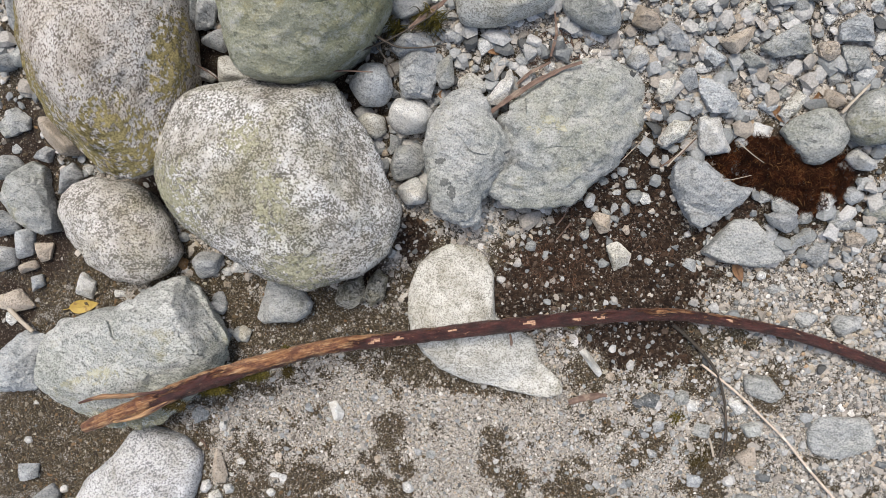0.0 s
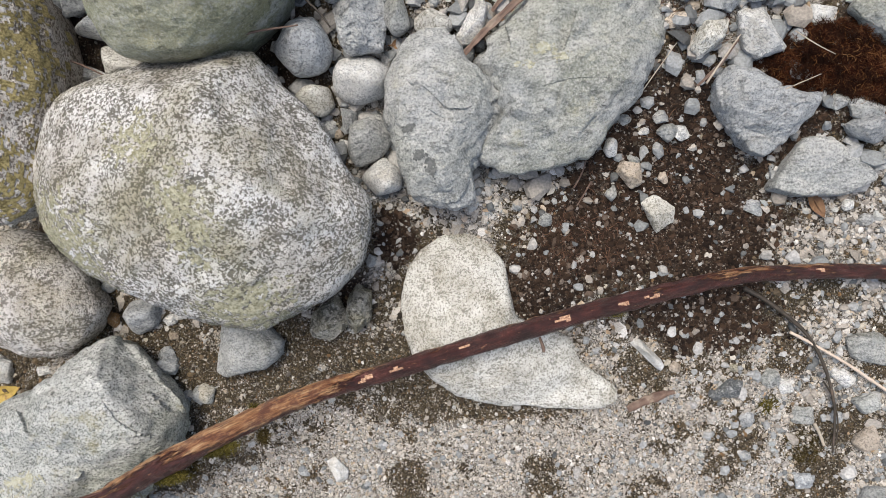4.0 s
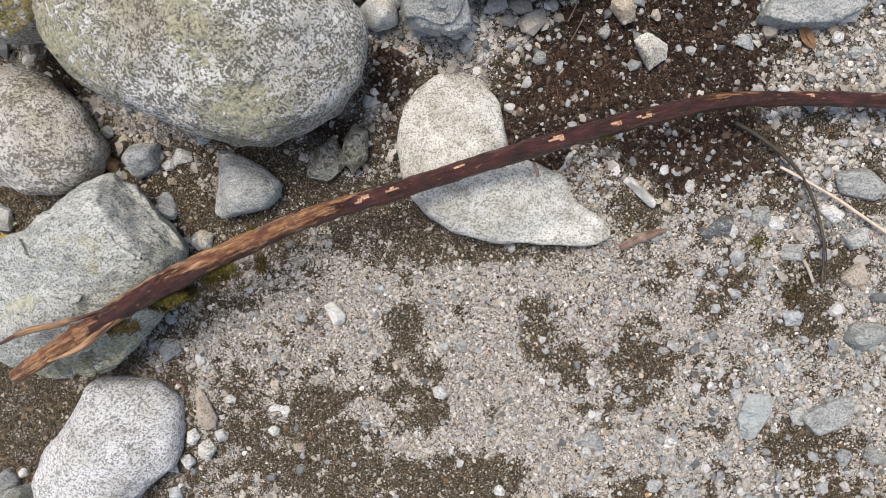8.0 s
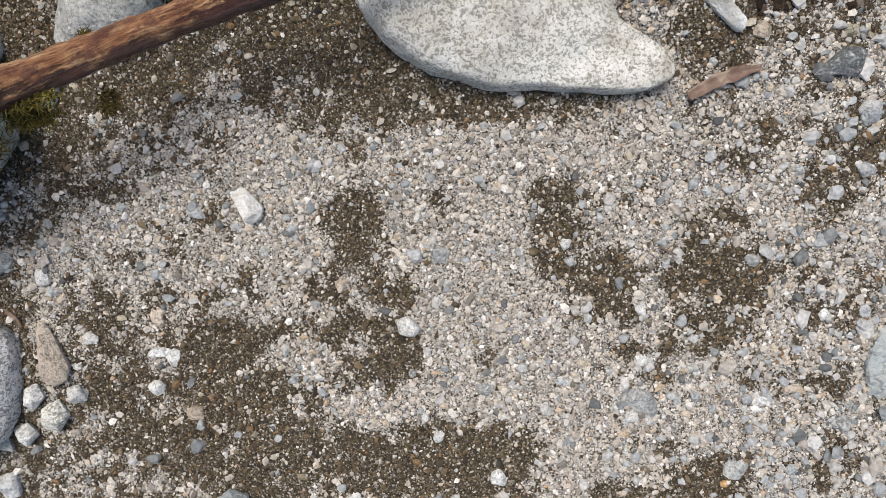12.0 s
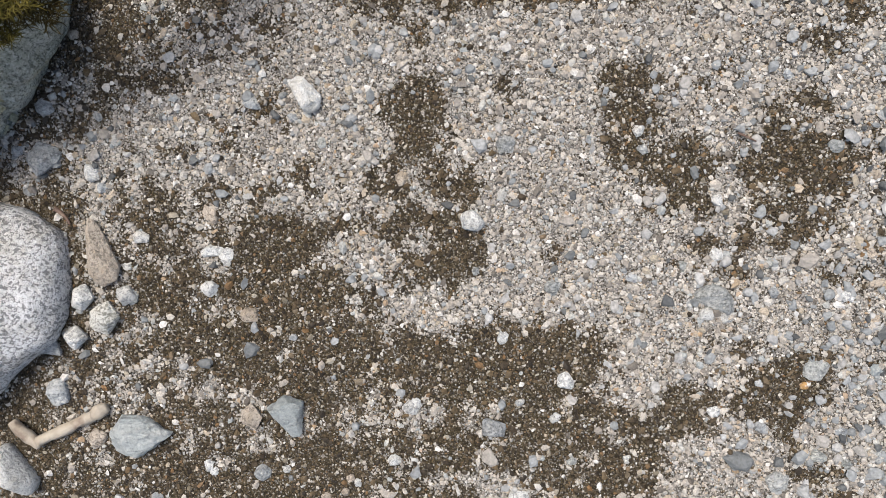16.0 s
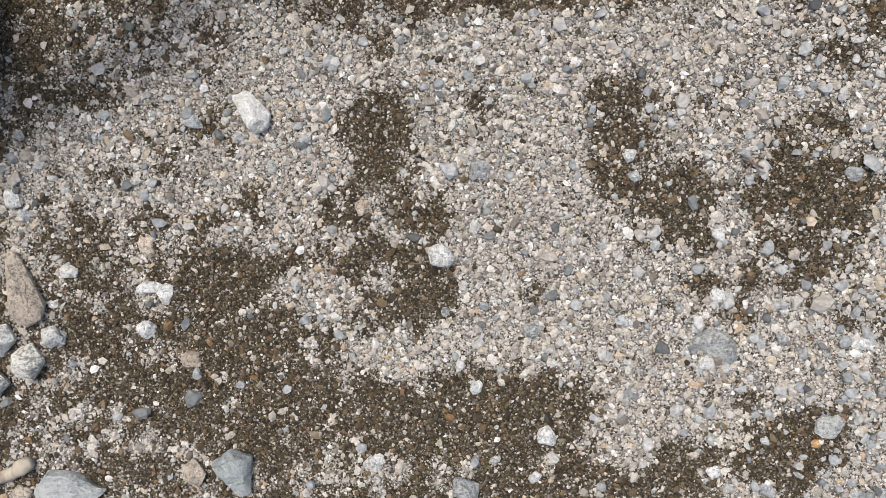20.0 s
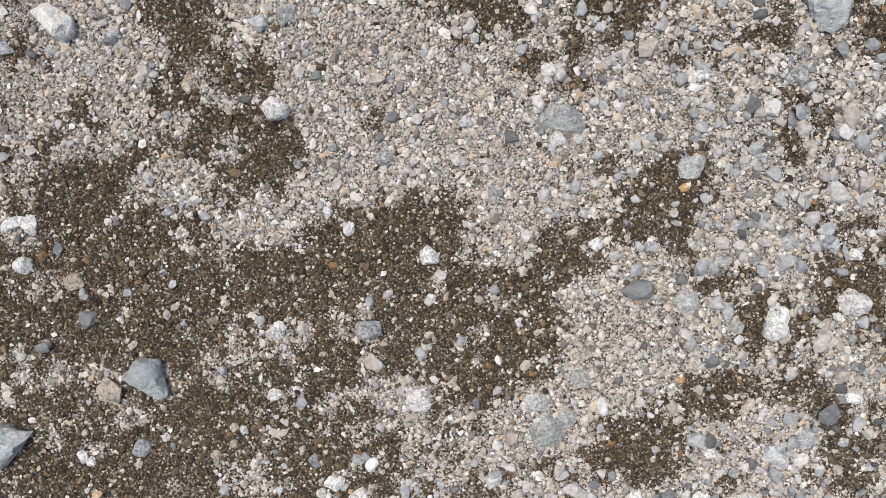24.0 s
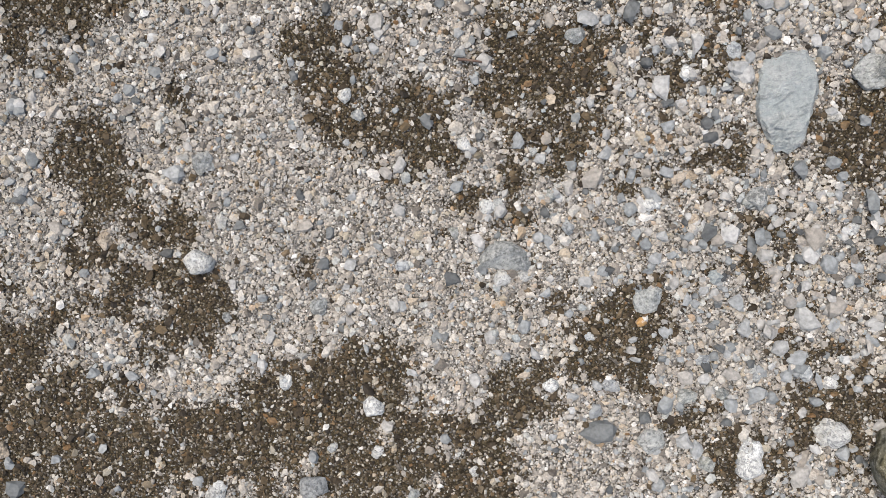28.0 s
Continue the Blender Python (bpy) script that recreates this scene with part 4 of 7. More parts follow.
rock("rock", -0.1337, 0.8610, 0.07, 10, WH, [(34, 0.0449), (97, 0.0163), (114, 0.017), (188, 0.0331), (241, 0.0268), (298, 0.0168), (332, 0.0247)])
rock("stone", -0.1724, 0.8295, 0.05, 10, BL, [(22, 0.0119), (67, 0.0157), (111, 0.0105), (162, 0.0168), (212, 0.0111), (257, 0.0156), (302, 0.011), (342, 0.015)])
rock("rock", -0.4863, 0.8035, 0.05, 26, BL, [(67, 0.0303), (130, 0.0217), (189, 0.019), (241, 0.0357), (293, 0.0247), (356, 0.0176)])
rock("stone", -0.4685, 0.7633, 0.05, 10, BL, [(37, 0.0165), (83, 0.0231), (129, 0.0156), (171, 0.0259), (214, 0.0226), (258, 0.0135), (307, 0.0257), (357, 0.02)])
rock("stone", -0.4881, 0.7068, 0.04, 26, WH, [(15, 0.0251), (66, 0.0113), (90, 0.0129), (143, 0.0254), (195, 0.0181), (265, 0.0114), (324, 0.0205)])
rock("rock", -0.4337, 0.7181, 0.05, 11, SP, [(34, 0.0275), (63, 0.0186), (127, 0.0304), (190, 0.0254), (236, 0.0323), (282, 0.0195), (338, 0.0419)])
rock("stone", -0.5119, 0.8018, 0.04, 11, GR, [(13, 0.0085), (63, 0.025), (113, 0.0236), (153, 0.0203), (193, 0.0076), (262, 0.0332), (332, 0.0158)])
rock("stone", -0.7645, 0.5560, 0.05, 10, TA, [(59, 0.0194), (98, 0.0381), (152, 0.058), (206, 0.0304), (233, 0.0216), (274, 0.033), (348, 0.0465)])
rock("rock", -0.8039, 0.1028, 0.06, 26, BL, [(1, 0.0479), (82, 0.073), (142, 0.0456), (160, 0.0465), (218, 0.0661), (285, 0.055), (323, 0.0653)])
rock("stone", -0.4532, 0.3652, 0.04, 11, BL, [(42, 0.0371), (93, 0.0227), (143, 0.0265), (212, 0.025), (255, 0.0335), (298, 0.024), (351, 0.0243)])
rock("stone", -0.4228, 0.2858, 0.025, 11, BL, [(55, 0.0113), (127, 0.0154), (199, 0.0141), (258, 0.0117), (299, 0.0184), (340, 0.0162)])
rock("rock", -0.1223, 0.3768, 0.05, 26, MO, [(60, 0.0314), (102, 0.0371), (144, 0.0236), (171, 0.0184), (211, 0.0256), (261, 0.0398), (311, 0.0257), (358, 0.0184)])
rock("rock", -0.1682, 0.3586, 0.05, 26, MO, [(22, 0.0274), (74, 0.0418), (126, 0.0238), (170, 0.0269), (213, 0.0387), (257, 0.0295), (311, 0.0255)])
rock("stone", 0.3101, 0.5133, 0.04, 26, SP, [(56, 0.0189), (125, 0.0264), (166, 0.0287), (206, 0.0171), (256, 0.0312), (306, 0.0231), (358, 0.0232)])
rock("stone", 0.2676, 0.5679, 0.03, 26, TA, [(8, 0.0162), (46, 0.0209), (84, 0.0168), (155, 0.0214), (219, 0.0143), (256, 0.0221), (294, 0.0208)])
rock("stone", 0.2354, 0.6023, 0.025, 11, WH, [(34, 0.0134), (72, 0.0125), (117, 0.0153), (162, 0.0092), (214, 0.0107), (254, 0.0152), (294, 0.0126), (357, 0.0088)])
rock("stone", 0.5618, 0.6198, 0.035, 26, BL, [(33, 0.0209), (75, 0.0269), (117, 0.0189), (169, 0.0331), (221, 0.0219), (250, 0.0184), (314, 0.0236), (354, 0.0287)])
rock("stone", 0.5558, 0.6410, 0.03, 26, GR, [(62, 0.0135), (114, 0.022), (156, 0.0287), (198, 0.0208), (259, 0.0139), (305, 0.0283), (352, 0.0253)])
rock("stone", 0.6427, 0.5719, 0.03, 26, BL, [(3, 0.0185), (56, 0.03), (109, 0.018), (151, 0.0186), (194, 0.0267), (237, 0.0205), (304, 0.0193)])
rock("stone", 0.6033, 0.5932, 0.03, 26, GR, [(1, 0.0153), (65, 0.0299), (129, 0.0106), (176, 0.0155), (239, 0.0297), (303, 0.0114)])
rock("stone", 0.6913, 0.6064, 0.03, 26, TA, [(13, 0.0198), (54, 0.0144), (111, 0.0137), (158, 0.0212), (204, 0.0153), (258, 0.0136), (332, 0.0155)])
rock("rock", 0.7635, 0.2543, 0.015, 11, GR, [(28, 0.0566), (100, 0.0361), (145, 0.0512), (199, 0.0572), (267, 0.0414), (300, 0.0384), (344, 0.0661)])
rock("stone", 0.4778, -0.0307, 0.01, 26, SL, [(39, 0.0465), (90, 0.0348), (156, 0.0234), (187, 0.0253), (251, 0.0474), (289, 0.0428), (326, 0.0204), (349, 0.0241)])
rock("stone", 0.5873, -0.0286, 0.012, 11, GR, [(63, 0.0383), (116, 0.0196), (171, 0.0468), (225, 0.035), (294, 0.0223), (349, 0.0327)])
rock("stone", -0.3755, -0.0320, 0.02, 26, TA, [(26, 0.0128), (77, 0.0345), (130, 0.0394), (183, 0.0129), (214, 0.0187), (256, 0.0328), (298, 0.0299), (350, 0.0212)])
rock("stone", -0.3976, -0.0746, 0.02, 24, WH, [(29, 0.0107), (72, 0.0156), (116, 0.0119), (177, 0.0098), (250, 0.0126), (324, 0.0104)])
rock("stone", -0.3761, -0.0958, 0.025, 24, SP, [(36, 0.0142), (79, 0.0195), (123, 0.014), (183, 0.014), (251, 0.015), (289, 0.0182), (327, 0.0136)])
rock("stone", -0.4076, -0.1158, 0.02, 24, WH, [(44, 0.0096), (83, 0.0131), (123, 0.0107), (169, 0.0143), (215, 0.0091), (264, 0.0147), (314, 0.0101), (359, 0.014)])
rock("stone", -0.3529, -0.0721, 0.015, 24, WH, [(32, 0.0081), (70, 0.011), (108, 0.0092), (156, 0.0127), (205, 0.0076), (254, 0.0126), (303, 0.0089), (348, 0.012)])
rock("stone", -0.4364, -0.1265, 0.02, 26, BL, [(25, 0.009), (64, 0.0112), (104, 0.0082), (152, 0.0144), (200, 0.011), (263, 0.0071), (324, 0.0164)])
rock("stone", -0.4316, -0.1744, 0.015, 26, BL, [(17, 0.0096), (61, 0.0161), (104, 0.0139), (152, 0.0174), (200, 0.0094), (244, 0.0165), (289, 0.0143), (333, 0.0167)])
rock("stone", -0.3487, -0.2198, 0.022, 26, SL, [(2, 0.0397), (60, 0.0213), (84, 0.0208), (145, 0.0257), (205, 0.0274), (255, 0.0229), (304, 0.0207)])
rock("stone", -0.1887, -0.1964, 0.022, 26, SL, [(34, 0.0202), (71, 0.0174), (126, 0.0192), (174, 0.0241), (223, 0.0128), (269, 0.0262), (315, 0.0236), (356, 0.0146)])
rock("stone", -0.2286, -0.1993, 0.015, 26, TA, [(37, 0.0095), (82, 0.0147), (127, 0.0115), (191, 0.0104), (242, 0.0102), (289, 0.0154), (335, 0.0111)])
rock("pebble", 0.0207, -0.2072, 0.014, 26, BL, [(34, 0.0135), (74, 0.008), (118, 0.0124), (191, 0.0113), (228, 0.0124), (266, 0.0084), (309, 0.0143), (353, 0.0125)])
rock("stone", -0.1620, 0.1257, 0.02, 26, QU, [(46, 0.01), (118, 0.0201), (163, 0.0215), (209, 0.0102), (258, 0.0189), (297, 0.0198), (353, 0.0159)])
rock("pebble", -0.0005, 0.0010, 0.012, 10, WH, [(1, 0.0137), (42, 0.0087), (113, 0.0106), (153, 0.0136), (193, 0.0102), (259, 0.0091), (319, 0.0117)])
rock("rock", -0.4844, -0.2601, 0.03, 11, WH, [(36, 0.0127), (85, 0.0308), (134, 0.0279), (201, 0.015), (247, 0.0186), (294, 0.0328), (342, 0.0257)])
rock("rock", -0.3235, -0.3472, 0.035, 26, GS, [(27, 0.0227), (97, 0.0165), (138, 0.019), (183, 0.0273), (228, 0.0196), (268, 0.0232), (307, 0.0163), (347, 0.0254)])
rock("pebble", -0.1991, -0.3633, 0.018, 11, RU, [(5, 0.0074), (54, 0.0136), (103, 0.0106), (143, 0.0116), (184, 0.007), (239, 0.0147), (293, 0.0101)])
rock("stone", 0.2368, -0.0760, 0.008, 26, GR, [(37, 0.0129), (62, 0.0126), (107, 0.016), (173, 0.0226), (210, 0.0204), (248, 0.0097), (315, 0.0243), (356, 0.0247)])
rock("stone", 0.3138, 0.7978, 0.03, 26, SP, [(42, 0.0191), (81, 0.0255), (120, 0.0205), (184, 0.0163), (209, 0.0178), (249, 0.0254), (290, 0.0212), (356, 0.0162)])
rock("rock", 0.3061, 0.8743, 0.035, 26, BL, [(25, 0.0181), (58, 0.0159), (97, 0.0272), (135, 0.0267), (210, 0.0169), (271, 0.0196), (328, 0.0343)])
rock("stone", 0.3726, 0.8576, 0.035, 26, BL, [(7, 0.0257), (63, 0.0102), (83, 0.0139), (142, 0.0281), (201, 0.0152), (245, 0.0124), (310, 0.0183)])
rock("stone", 0.4352, 0.8597, 0.035, 26, GR, [(43, 0.0119), (65, 0.0102), (106, 0.0188), (147, 0.0183), (188, 0.0198), (229, 0.0114), (282, 0.0131), (342, 0.0255)])
rock("stone", 0.2557, 0.8362, 0.03, 10, WH, [(29, 0.0172), (94, 0.0138), (157, 0.0157), (201, 0.0214), (245, 0.015), (309, 0.0141), (349, 0.0204)])
rock("stone", 0.4952, 0.8420, 0.02, 26, TA, [(43, 0.0186), (98, 0.0071), (165, 0.0227), (232, 0.0107), (284, 0.0094), (347, 0.0141)])
rock("stone", 0.5203, 0.8024, 0.03, 26, SP, [(30, 0.03), (80, 0.0257), (150, 0.0109), (199, 0.0287), (248, 0.0269), (312, 0.0141), (340, 0.0128)])
rock("stone", 0.5805, 0.8207, 0.03, 11, TA, [(44, 0.0139), (78, 0.0125), (127, 0.0223), (177, 0.0165), (239, 0.0137), (298, 0.0147), (351, 0.0238)])
rock("stone", 0.3457, 0.8172, 0.03, 26, BL, [(25, 0.012), (98, 0.0184), (155, 0.0154), (226, 0.0131), (266, 0.0202), (306, 0.0179), (345, 0.0194)])
rock("stone", 0.3692, 0.7750, 0.025, 26, BL, [(0, 0.0138), (42, 0.0107), (94, 0.0164), (147, 0.0093), (187, 0.0137), (228, 0.0115), (273, 0.015), (318, 0.0098)])
rock("stone", -0.7956, 0.5190, 0.03, 26, BL, [(32, 0.0206), (75, 0.0165), (140, 0.0117), (201, 0.0252), (261, 0.013), (305, 0.0186), (349, 0.0139)])
rock("stone", -0.8659, 0.4845, 0.035, 11, GR, [(6, 0.0319), (53, 0.0238), (99, 0.0224), (141, 0.0285), (182, 0.0203), (236, 0.035), (289, 0.0212), (319, 0.0197)])
rock("stone", -0.7429, 0.4826, 0.05, 26, BL, [(8, 0.0277), (46, 0.0257), (89, 0.033), (131, 0.0228), (183, 0.0184), (238, 0.038), (292, 0.0259), (330, 0.0179)])
rock("stone", -0.8610, 0.3728, 0.04, 11, BL, [(21, 0.0208), (66, 0.0179), (126, 0.0337), (185, 0.0162), (240, 0.0305), (294, 0.0191), (337, 0.0273)])
rock("stone", -0.8551, 0.3062, 0.04, 11, WH, [(20, 0.0183), (89, 0.0224), (137, 0.0287), (186, 0.0157), (242, 0.0321), (299, 0.0197), (339, 0.025)])
rock("stone", -0.8229, 0.3430, 0.03, 11, BL, [(6, 0.0164), (59, 0.0348), (112, 0.0255), (152, 0.0274), (192, 0.0164), (246, 0.0361), (300, 0.0259)])
rock("stone", -0.7821, 0.3340, 0.03, 26, TA, [(48, 0.0246), (100, 0.016), (154, 0.0254), (208, 0.0139), (252, 0.0237), (297, 0.0198), (356, 0.0145)])
rock("stone", -0.8123, 0.2969, 0.025, 11, TA, [(36, 0.0177), (78, 0.0179), (119, 0.0091), (162, 0.0189), (206, 0.0182), (251, 0.0194), (297, 0.0089), (347, 0.0205)])
rock("stone", -0.7914, 0.2698, 0.025, 26, BL, [(21, 0.0134), (67, 0.0194), (113, 0.0136), (155, 0.0173), (197, 0.012), (253, 0.0218), (309, 0.0125)])
rock("rock", -0.8307, 0.2237, 0.03, 26, TA, [(50, 0.0244), (122, 0.0216), (186, 0.034), (227, 0.0356), (267, 0.02), (291, 0.0202), (350, 0.044)])
rock("stone", -0.6913, 0.2785, 0.025, 26, WH, [(61, 0.0192), (117, 0.0314), (172, 0.0164), (217, 0.0258), (262, 0.0201), (310, 0.0282), (357, 0.0179)])
rock("stone", -0.7644, -0.1165, 0.025, 26, BL, [(2, 0.0194), (52, 0.0271), (101, 0.0157), (149, 0.0255), (196, 0.0187), (244, 0.026), (291, 0.0166)])
rock("stone", -0.7173, -0.1645, 0.04, 11, BL, [(46, 0.0267), (92, 0.0339), (139, 0.0199), (209, 0.0262), (250, 0.0324), (291, 0.023), (356, 0.0226)])
rock("rock", -0.8383, 0.7662, 0.05, 11, BL, [(2, 0.0194), (50, 0.0379), (97, 0.0316), (149, 0.0402), (201, 0.0183), (233, 0.0306), (293, 0.0503), (353, 0.0196)])
rock("stone", -0.8669, 0.6749, 0.04, 11, BL, [(8, 0.0137), (59, 0.0231), (109, 0.0155), (176, 0.0123), (236, 0.0258), (296, 0.0137)])
rock("stone", -0.8399, 0.6895, 0.03, 11, GR, [(9, 0.0137), (66, 0.0266), (123, 0.0153), (161, 0.0196), (199, 0.0154), (244, 0.023), (289, 0.0173), (329, 0.0203)])
rock("stone", 0.4150, 0.2560, 0.02, 26, DK, [(31, 0.0248), (78, 0.0165), (131, 0.0118), (200, 0.0327), (269, 0.0119), (343, 0.0172)])
rock("stone", 0.5220, 0.2179, 0.012, 26, GR, [(3, 0.0152), (46, 0.0191), (89, 0.0126), (131, 0.0187), (173, 0.0152), (221, 0.0204), (269, 0.012), (316, 0.0199)])
rock("stone", 0.5769, 0.2739, 0.015, 11, WH, [(3, 0.0173), (50, 0.0109), (115, 0.0122), (171, 0.0194), (226, 0.01), (271, 0.0162), (316, 0.0127)])
rock("stone", 0.6095, 0.2372, 0.015, 11, GR, [(24, 0.0153), (67, 0.0183), (110, 0.0115), (165, 0.022), (220, 0.014), (258, 0.017), (297, 0.0126), (340, 0.0192)])
rock("stone", 0.6138, 0.1829, 0.012, 11, TA, [(15, 0.0148), (74, 0.0269), (133, 0.0131), (177, 0.0221), (221, 0.0187), (283, 0.0153), (329, 0.0218)])
rock("stone", 0.6140, 0.3166, 0.012, 11, GR, [(46, 0.0238), (98, 0.0231), (148, 0.0419), (197, 0.0316), (258, 0.0202), (307, 0.0318), (356, 0.0427)])
rock("rock", 0.6302, 0.0943, 0.03, 11, GR, [(21, 0.0264), (89, 0.0186), (160, 0.0242), (201, 0.0312), (243, 0.0225), (295, 0.0189), (338, 0.0309)])
rock("stone", 0.2958, 0.3102, 0.02, 26, QU, [(45, 0.007), (103, 0.0242), (164, 0.0327), (225, 0.0071), (287, 0.031), (340, 0.0292)])
rock("stone", 0.5264, 0.1199, 0.015, 26, BL, [(13, 0.0123), (51, 0.0149), (89, 0.0111), (141, 0.0184), (192, 0.0119), (234, 0.0155), (275, 0.0113), (324, 0.0179)])
pebble(-0.4269, 0.1160, 0.0100, 0.0086, -0, 0.0072, BL)
pebble(-0.2178, 0.1178, 0.0107, 0.0067, -15, 0.0057, BL)
pebble(-0.1766, 0.1045, 0.0050, 0.0056, -0, 0.0042, BL)
pebble(-0.3729, 0.1067, 0.0057, 0.0040, -0, 0.0033, BL)
pebble(-0.3839, 0.0533, 0.0063, 0.0080, -0, 0.0053, WH)
pebble(-0.3732, 0.0360, 0.0057, 0.0057, -0, 0.0048, BL)
pebble(-0.4506, 0.0339, 0.0075, 0.0052, -0, 0.0044, BL)
pebble(-0.3364, -0.0132, 0.0098, 0.0075, -0, 0.0063, WH)
pebble(-0.2620, 0.0093, 0.0057, 0.0129, 25, 0.0048, TA)
pebble(-0.2482, -0.0338, 0.0057, 0.0115, -0, 0.0048, WH)
pebble(-0.2627, -0.0280, 0.0144, 0.0057, -0, 0.0048, WH)
pebble(-0.2695, -0.0658, 0.0075, 0.0087, -0, 0.0063, WH)
pebble(-0.3515, -0.0422, 0.0052, 0.0046, -0, 0.0039, WH)
pebble(-0.4191, -0.0115, 0.0070, 0.0064, -0, 0.0054, WH)
pebble(0.1569, 0.0856, 0.0055, 0.0071, -0, 0.0046, WH)
pebble(0.1615, 0.0684, 0.0055, 0.0055, -0, 0.0046, GR)
pebble(-0.0694, 0.0441, 0.0073, 0.0078, -0, 0.0061, TA)
pebble(0.0311, 0.0756, 0.0111, 0.0083, -0, 0.0070, GR)
pebble(0.3416, 0.0696, 0.0103, 0.0059, -10, 0.0050, GR)
pebble(0.3567, -0.0722, 0.0083, 0.0066, -0, 0.0056, WH)
pebble(0.0925, -0.1586, 0.0108, 0.0085, -20, 0.0072, WH)
pebble(0.0815, -0.1975, 0.0057, 0.0040, -0, 0.0034, WH)
pebble(0.0299, -0.1148, 0.0051, 0.0074, -0, 0.0043, WH)
pebble(-0.0631, -0.1879, 0.0087, 0.0075, -0, 0.0063, WH)
pebble(-0.2194, -0.2596, 0.0101, 0.0077, -0, 0.0065, BL)
pebble(-0.2767, -0.2532, 0.0048, 0.0065, -0, 0.0040, WH)
pebble(0.3333, -0.1446, 0.0153, 0.0084, 25, 0.0070, GR, "stone")
pebble(0.3845, -0.0607, 0.0110, 0.0038, -0, 0.0032, TA)
pebble(0.3783, 0.0417, 0.0065, 0.0054, -0, 0.0045, TA)
pebble(0.0787, -0.0643, 0.0096, 0.0073, 35, 0.0061, GR)
pebble(0.3032, -0.2580, 0.0068, 0.0142, -25, 0.0057, GR)
pebble(0.0455, -0.2811, 0.0116, 0.0116, -0, 0.0098, WH)
pebble(-0.1479, 0.0782, 0.0050, 0.0067, -0, 0.0042, GR)
pebble(-0.3935, -0.2238, 0.0089, 0.0104, -0, 0.0075, TA)
pebble(-0.3494, -0.0746, 0.0087, 0.0087, -0, 0.0073, GR)
pebble(-0.0495, -0.1415, 0.0029, 0.0029, -0, 0.0024, WH)
pebble(0.0465, -0.1819, 0.0040, 0.0034, -0, 0.0029, GR)
pebble(0.0990, -0.2396, 0.0058, 0.0046, -0, 0.0039, GR)
pebble(-0.1257, -0.2629, 0.0053, 0.0053, -0, 0.0044, TA)
pebble(0.0029, -0.0478, 0.0040, 0.0045, -0, 0.0033, GR)
pebble(0.2343, -0.0328, 0.0066, 0.0072, -0, 0.0056, WH)
pebble(0.2958, 0.1370, 0.0054, 0.0048, -0, 0.0041, BL)
pebble(0.3789, 0.1557, 0.0074, 0.0053, -0, 0.0045, GR)
pebble(-0.3933, 0.1869, 0.0073, 0.0051, -0, 0.0043, TA)
pebble(-0.4294, 0.0709, 0.0184, 0.0109, -10, 0.0092, BL, "stone")
pebble(0.3597, -0.0715, 0.0080, 0.0062, -39, 0.0037, WH)
pebble(0.3859, -0.0945, 0.0058, 0.0045, -19, 0.0027, TA)
pebble(0.3994, -0.0922, 0.0076, 0.0045, -9, 0.0027, TA)
pebble(0.3909, -0.0619, 0.0089, 0.0040, -4, 0.0024, TA)
pebble(0.4332, -0.0959, 0.0058, 0.0098, -24, 0.0035, GR)
pebble(0.5003, -0.1423, 0.0058, 0.0049, -19, 0.0029, WH)
pebble(0.3785, 0.0401, 0.0057, 0.0052, -19, 0.0031, WH)
pebble(0.3777, -0.0329, 0.0053, 0.0044, -19, 0.0027, TA)
pebble(0.3744, -0.2923, 0.0088, 0.0125, -19, 0.0053, WH)
pebble(0.4392, -0.2961, 0.0101, 0.0124, -19, 0.0061, WH)
pebble(0.3073, -0.2572, 0.0060, 0.0083, -4, 0.0036, GR)
pebble(0.3973, -0.2322, 0.0059, 0.0078, -19, 0.0036, GR)
pebble(0.4230, -0.2236, 0.0064, 0.0027, -4, 0.0016, WH)
pebble(0.3382, -0.2905, 0.0046, 0.0079, 1, 0.0028, GR)
pebble(0.0805, -0.0634, 0.0064, 0.0101, -39, 0.0038, GR)
pebble(0.0316, -0.1142, 0.0046, 0.0070, -19, 0.0028, WH)
pebble(0.0847, -0.1949, 0.0061, 0.0033, -19, 0.0020, WH)
pebble(0.0496, -0.1807, 0.0042, 0.0028, -19, 0.0017, WH)
pebble(0.1549, -0.2374, 0.0042, 0.0056, -19, 0.0025, WH)
pebble(-0.0570, -0.1846, 0.0076, 0.0062, -19, 0.0037, WH)
pebble(0.3898, -0.1446, 0.0054, 0.0081, -49, 0.0032, SL)
pebble(0.3700, -0.1330, 0.0045, 0.0050, -19, 0.0027, SL)
pebble(0.2463, -0.0941, 0.0104, 0.0041, -19, 0.0024, WH)
pebble(0.2105, -0.0799, 0.0050, 0.0041, -19, 0.0024, WH)
pebble(0.1545, -0.0545, 0.0059, 0.0050, -19, 0.0030, BL)
pebble(0.0325, 0.0731, 0.0085, 0.0072, -19, 0.0043, GR)
pebble(0.2832, -0.0024, 0.0035, 0.0040, -19, 0.0021, GR)
pebble(0.2850, -0.0400, 0.0058, 0.0058, -19, 0.0035, GR)
pebble(0.2430, -0.0326, 0.0054, 0.0054, -19, 0.0032, GR)
pebble(0.2041, -0.0428, 0.0036, 0.0068, -19, 0.0022, GR)
pebble(0.5093, -0.0539, 0.0109, 0.0039, -29, 0.0024, WH)
pebble(0.3747, -0.2937, 0.0109, 0.0128, -19, 0.0065, WH)
pebble(0.4411, -0.2976, 0.0098, 0.0113, -19, 0.0059, WH)
pebble(0.3057, -0.2600, 0.0069, 0.0084, -19, 0.0042, GR)
pebble(0.3218, -0.2839, 0.0054, 0.0050, -19, 0.0030, TA)
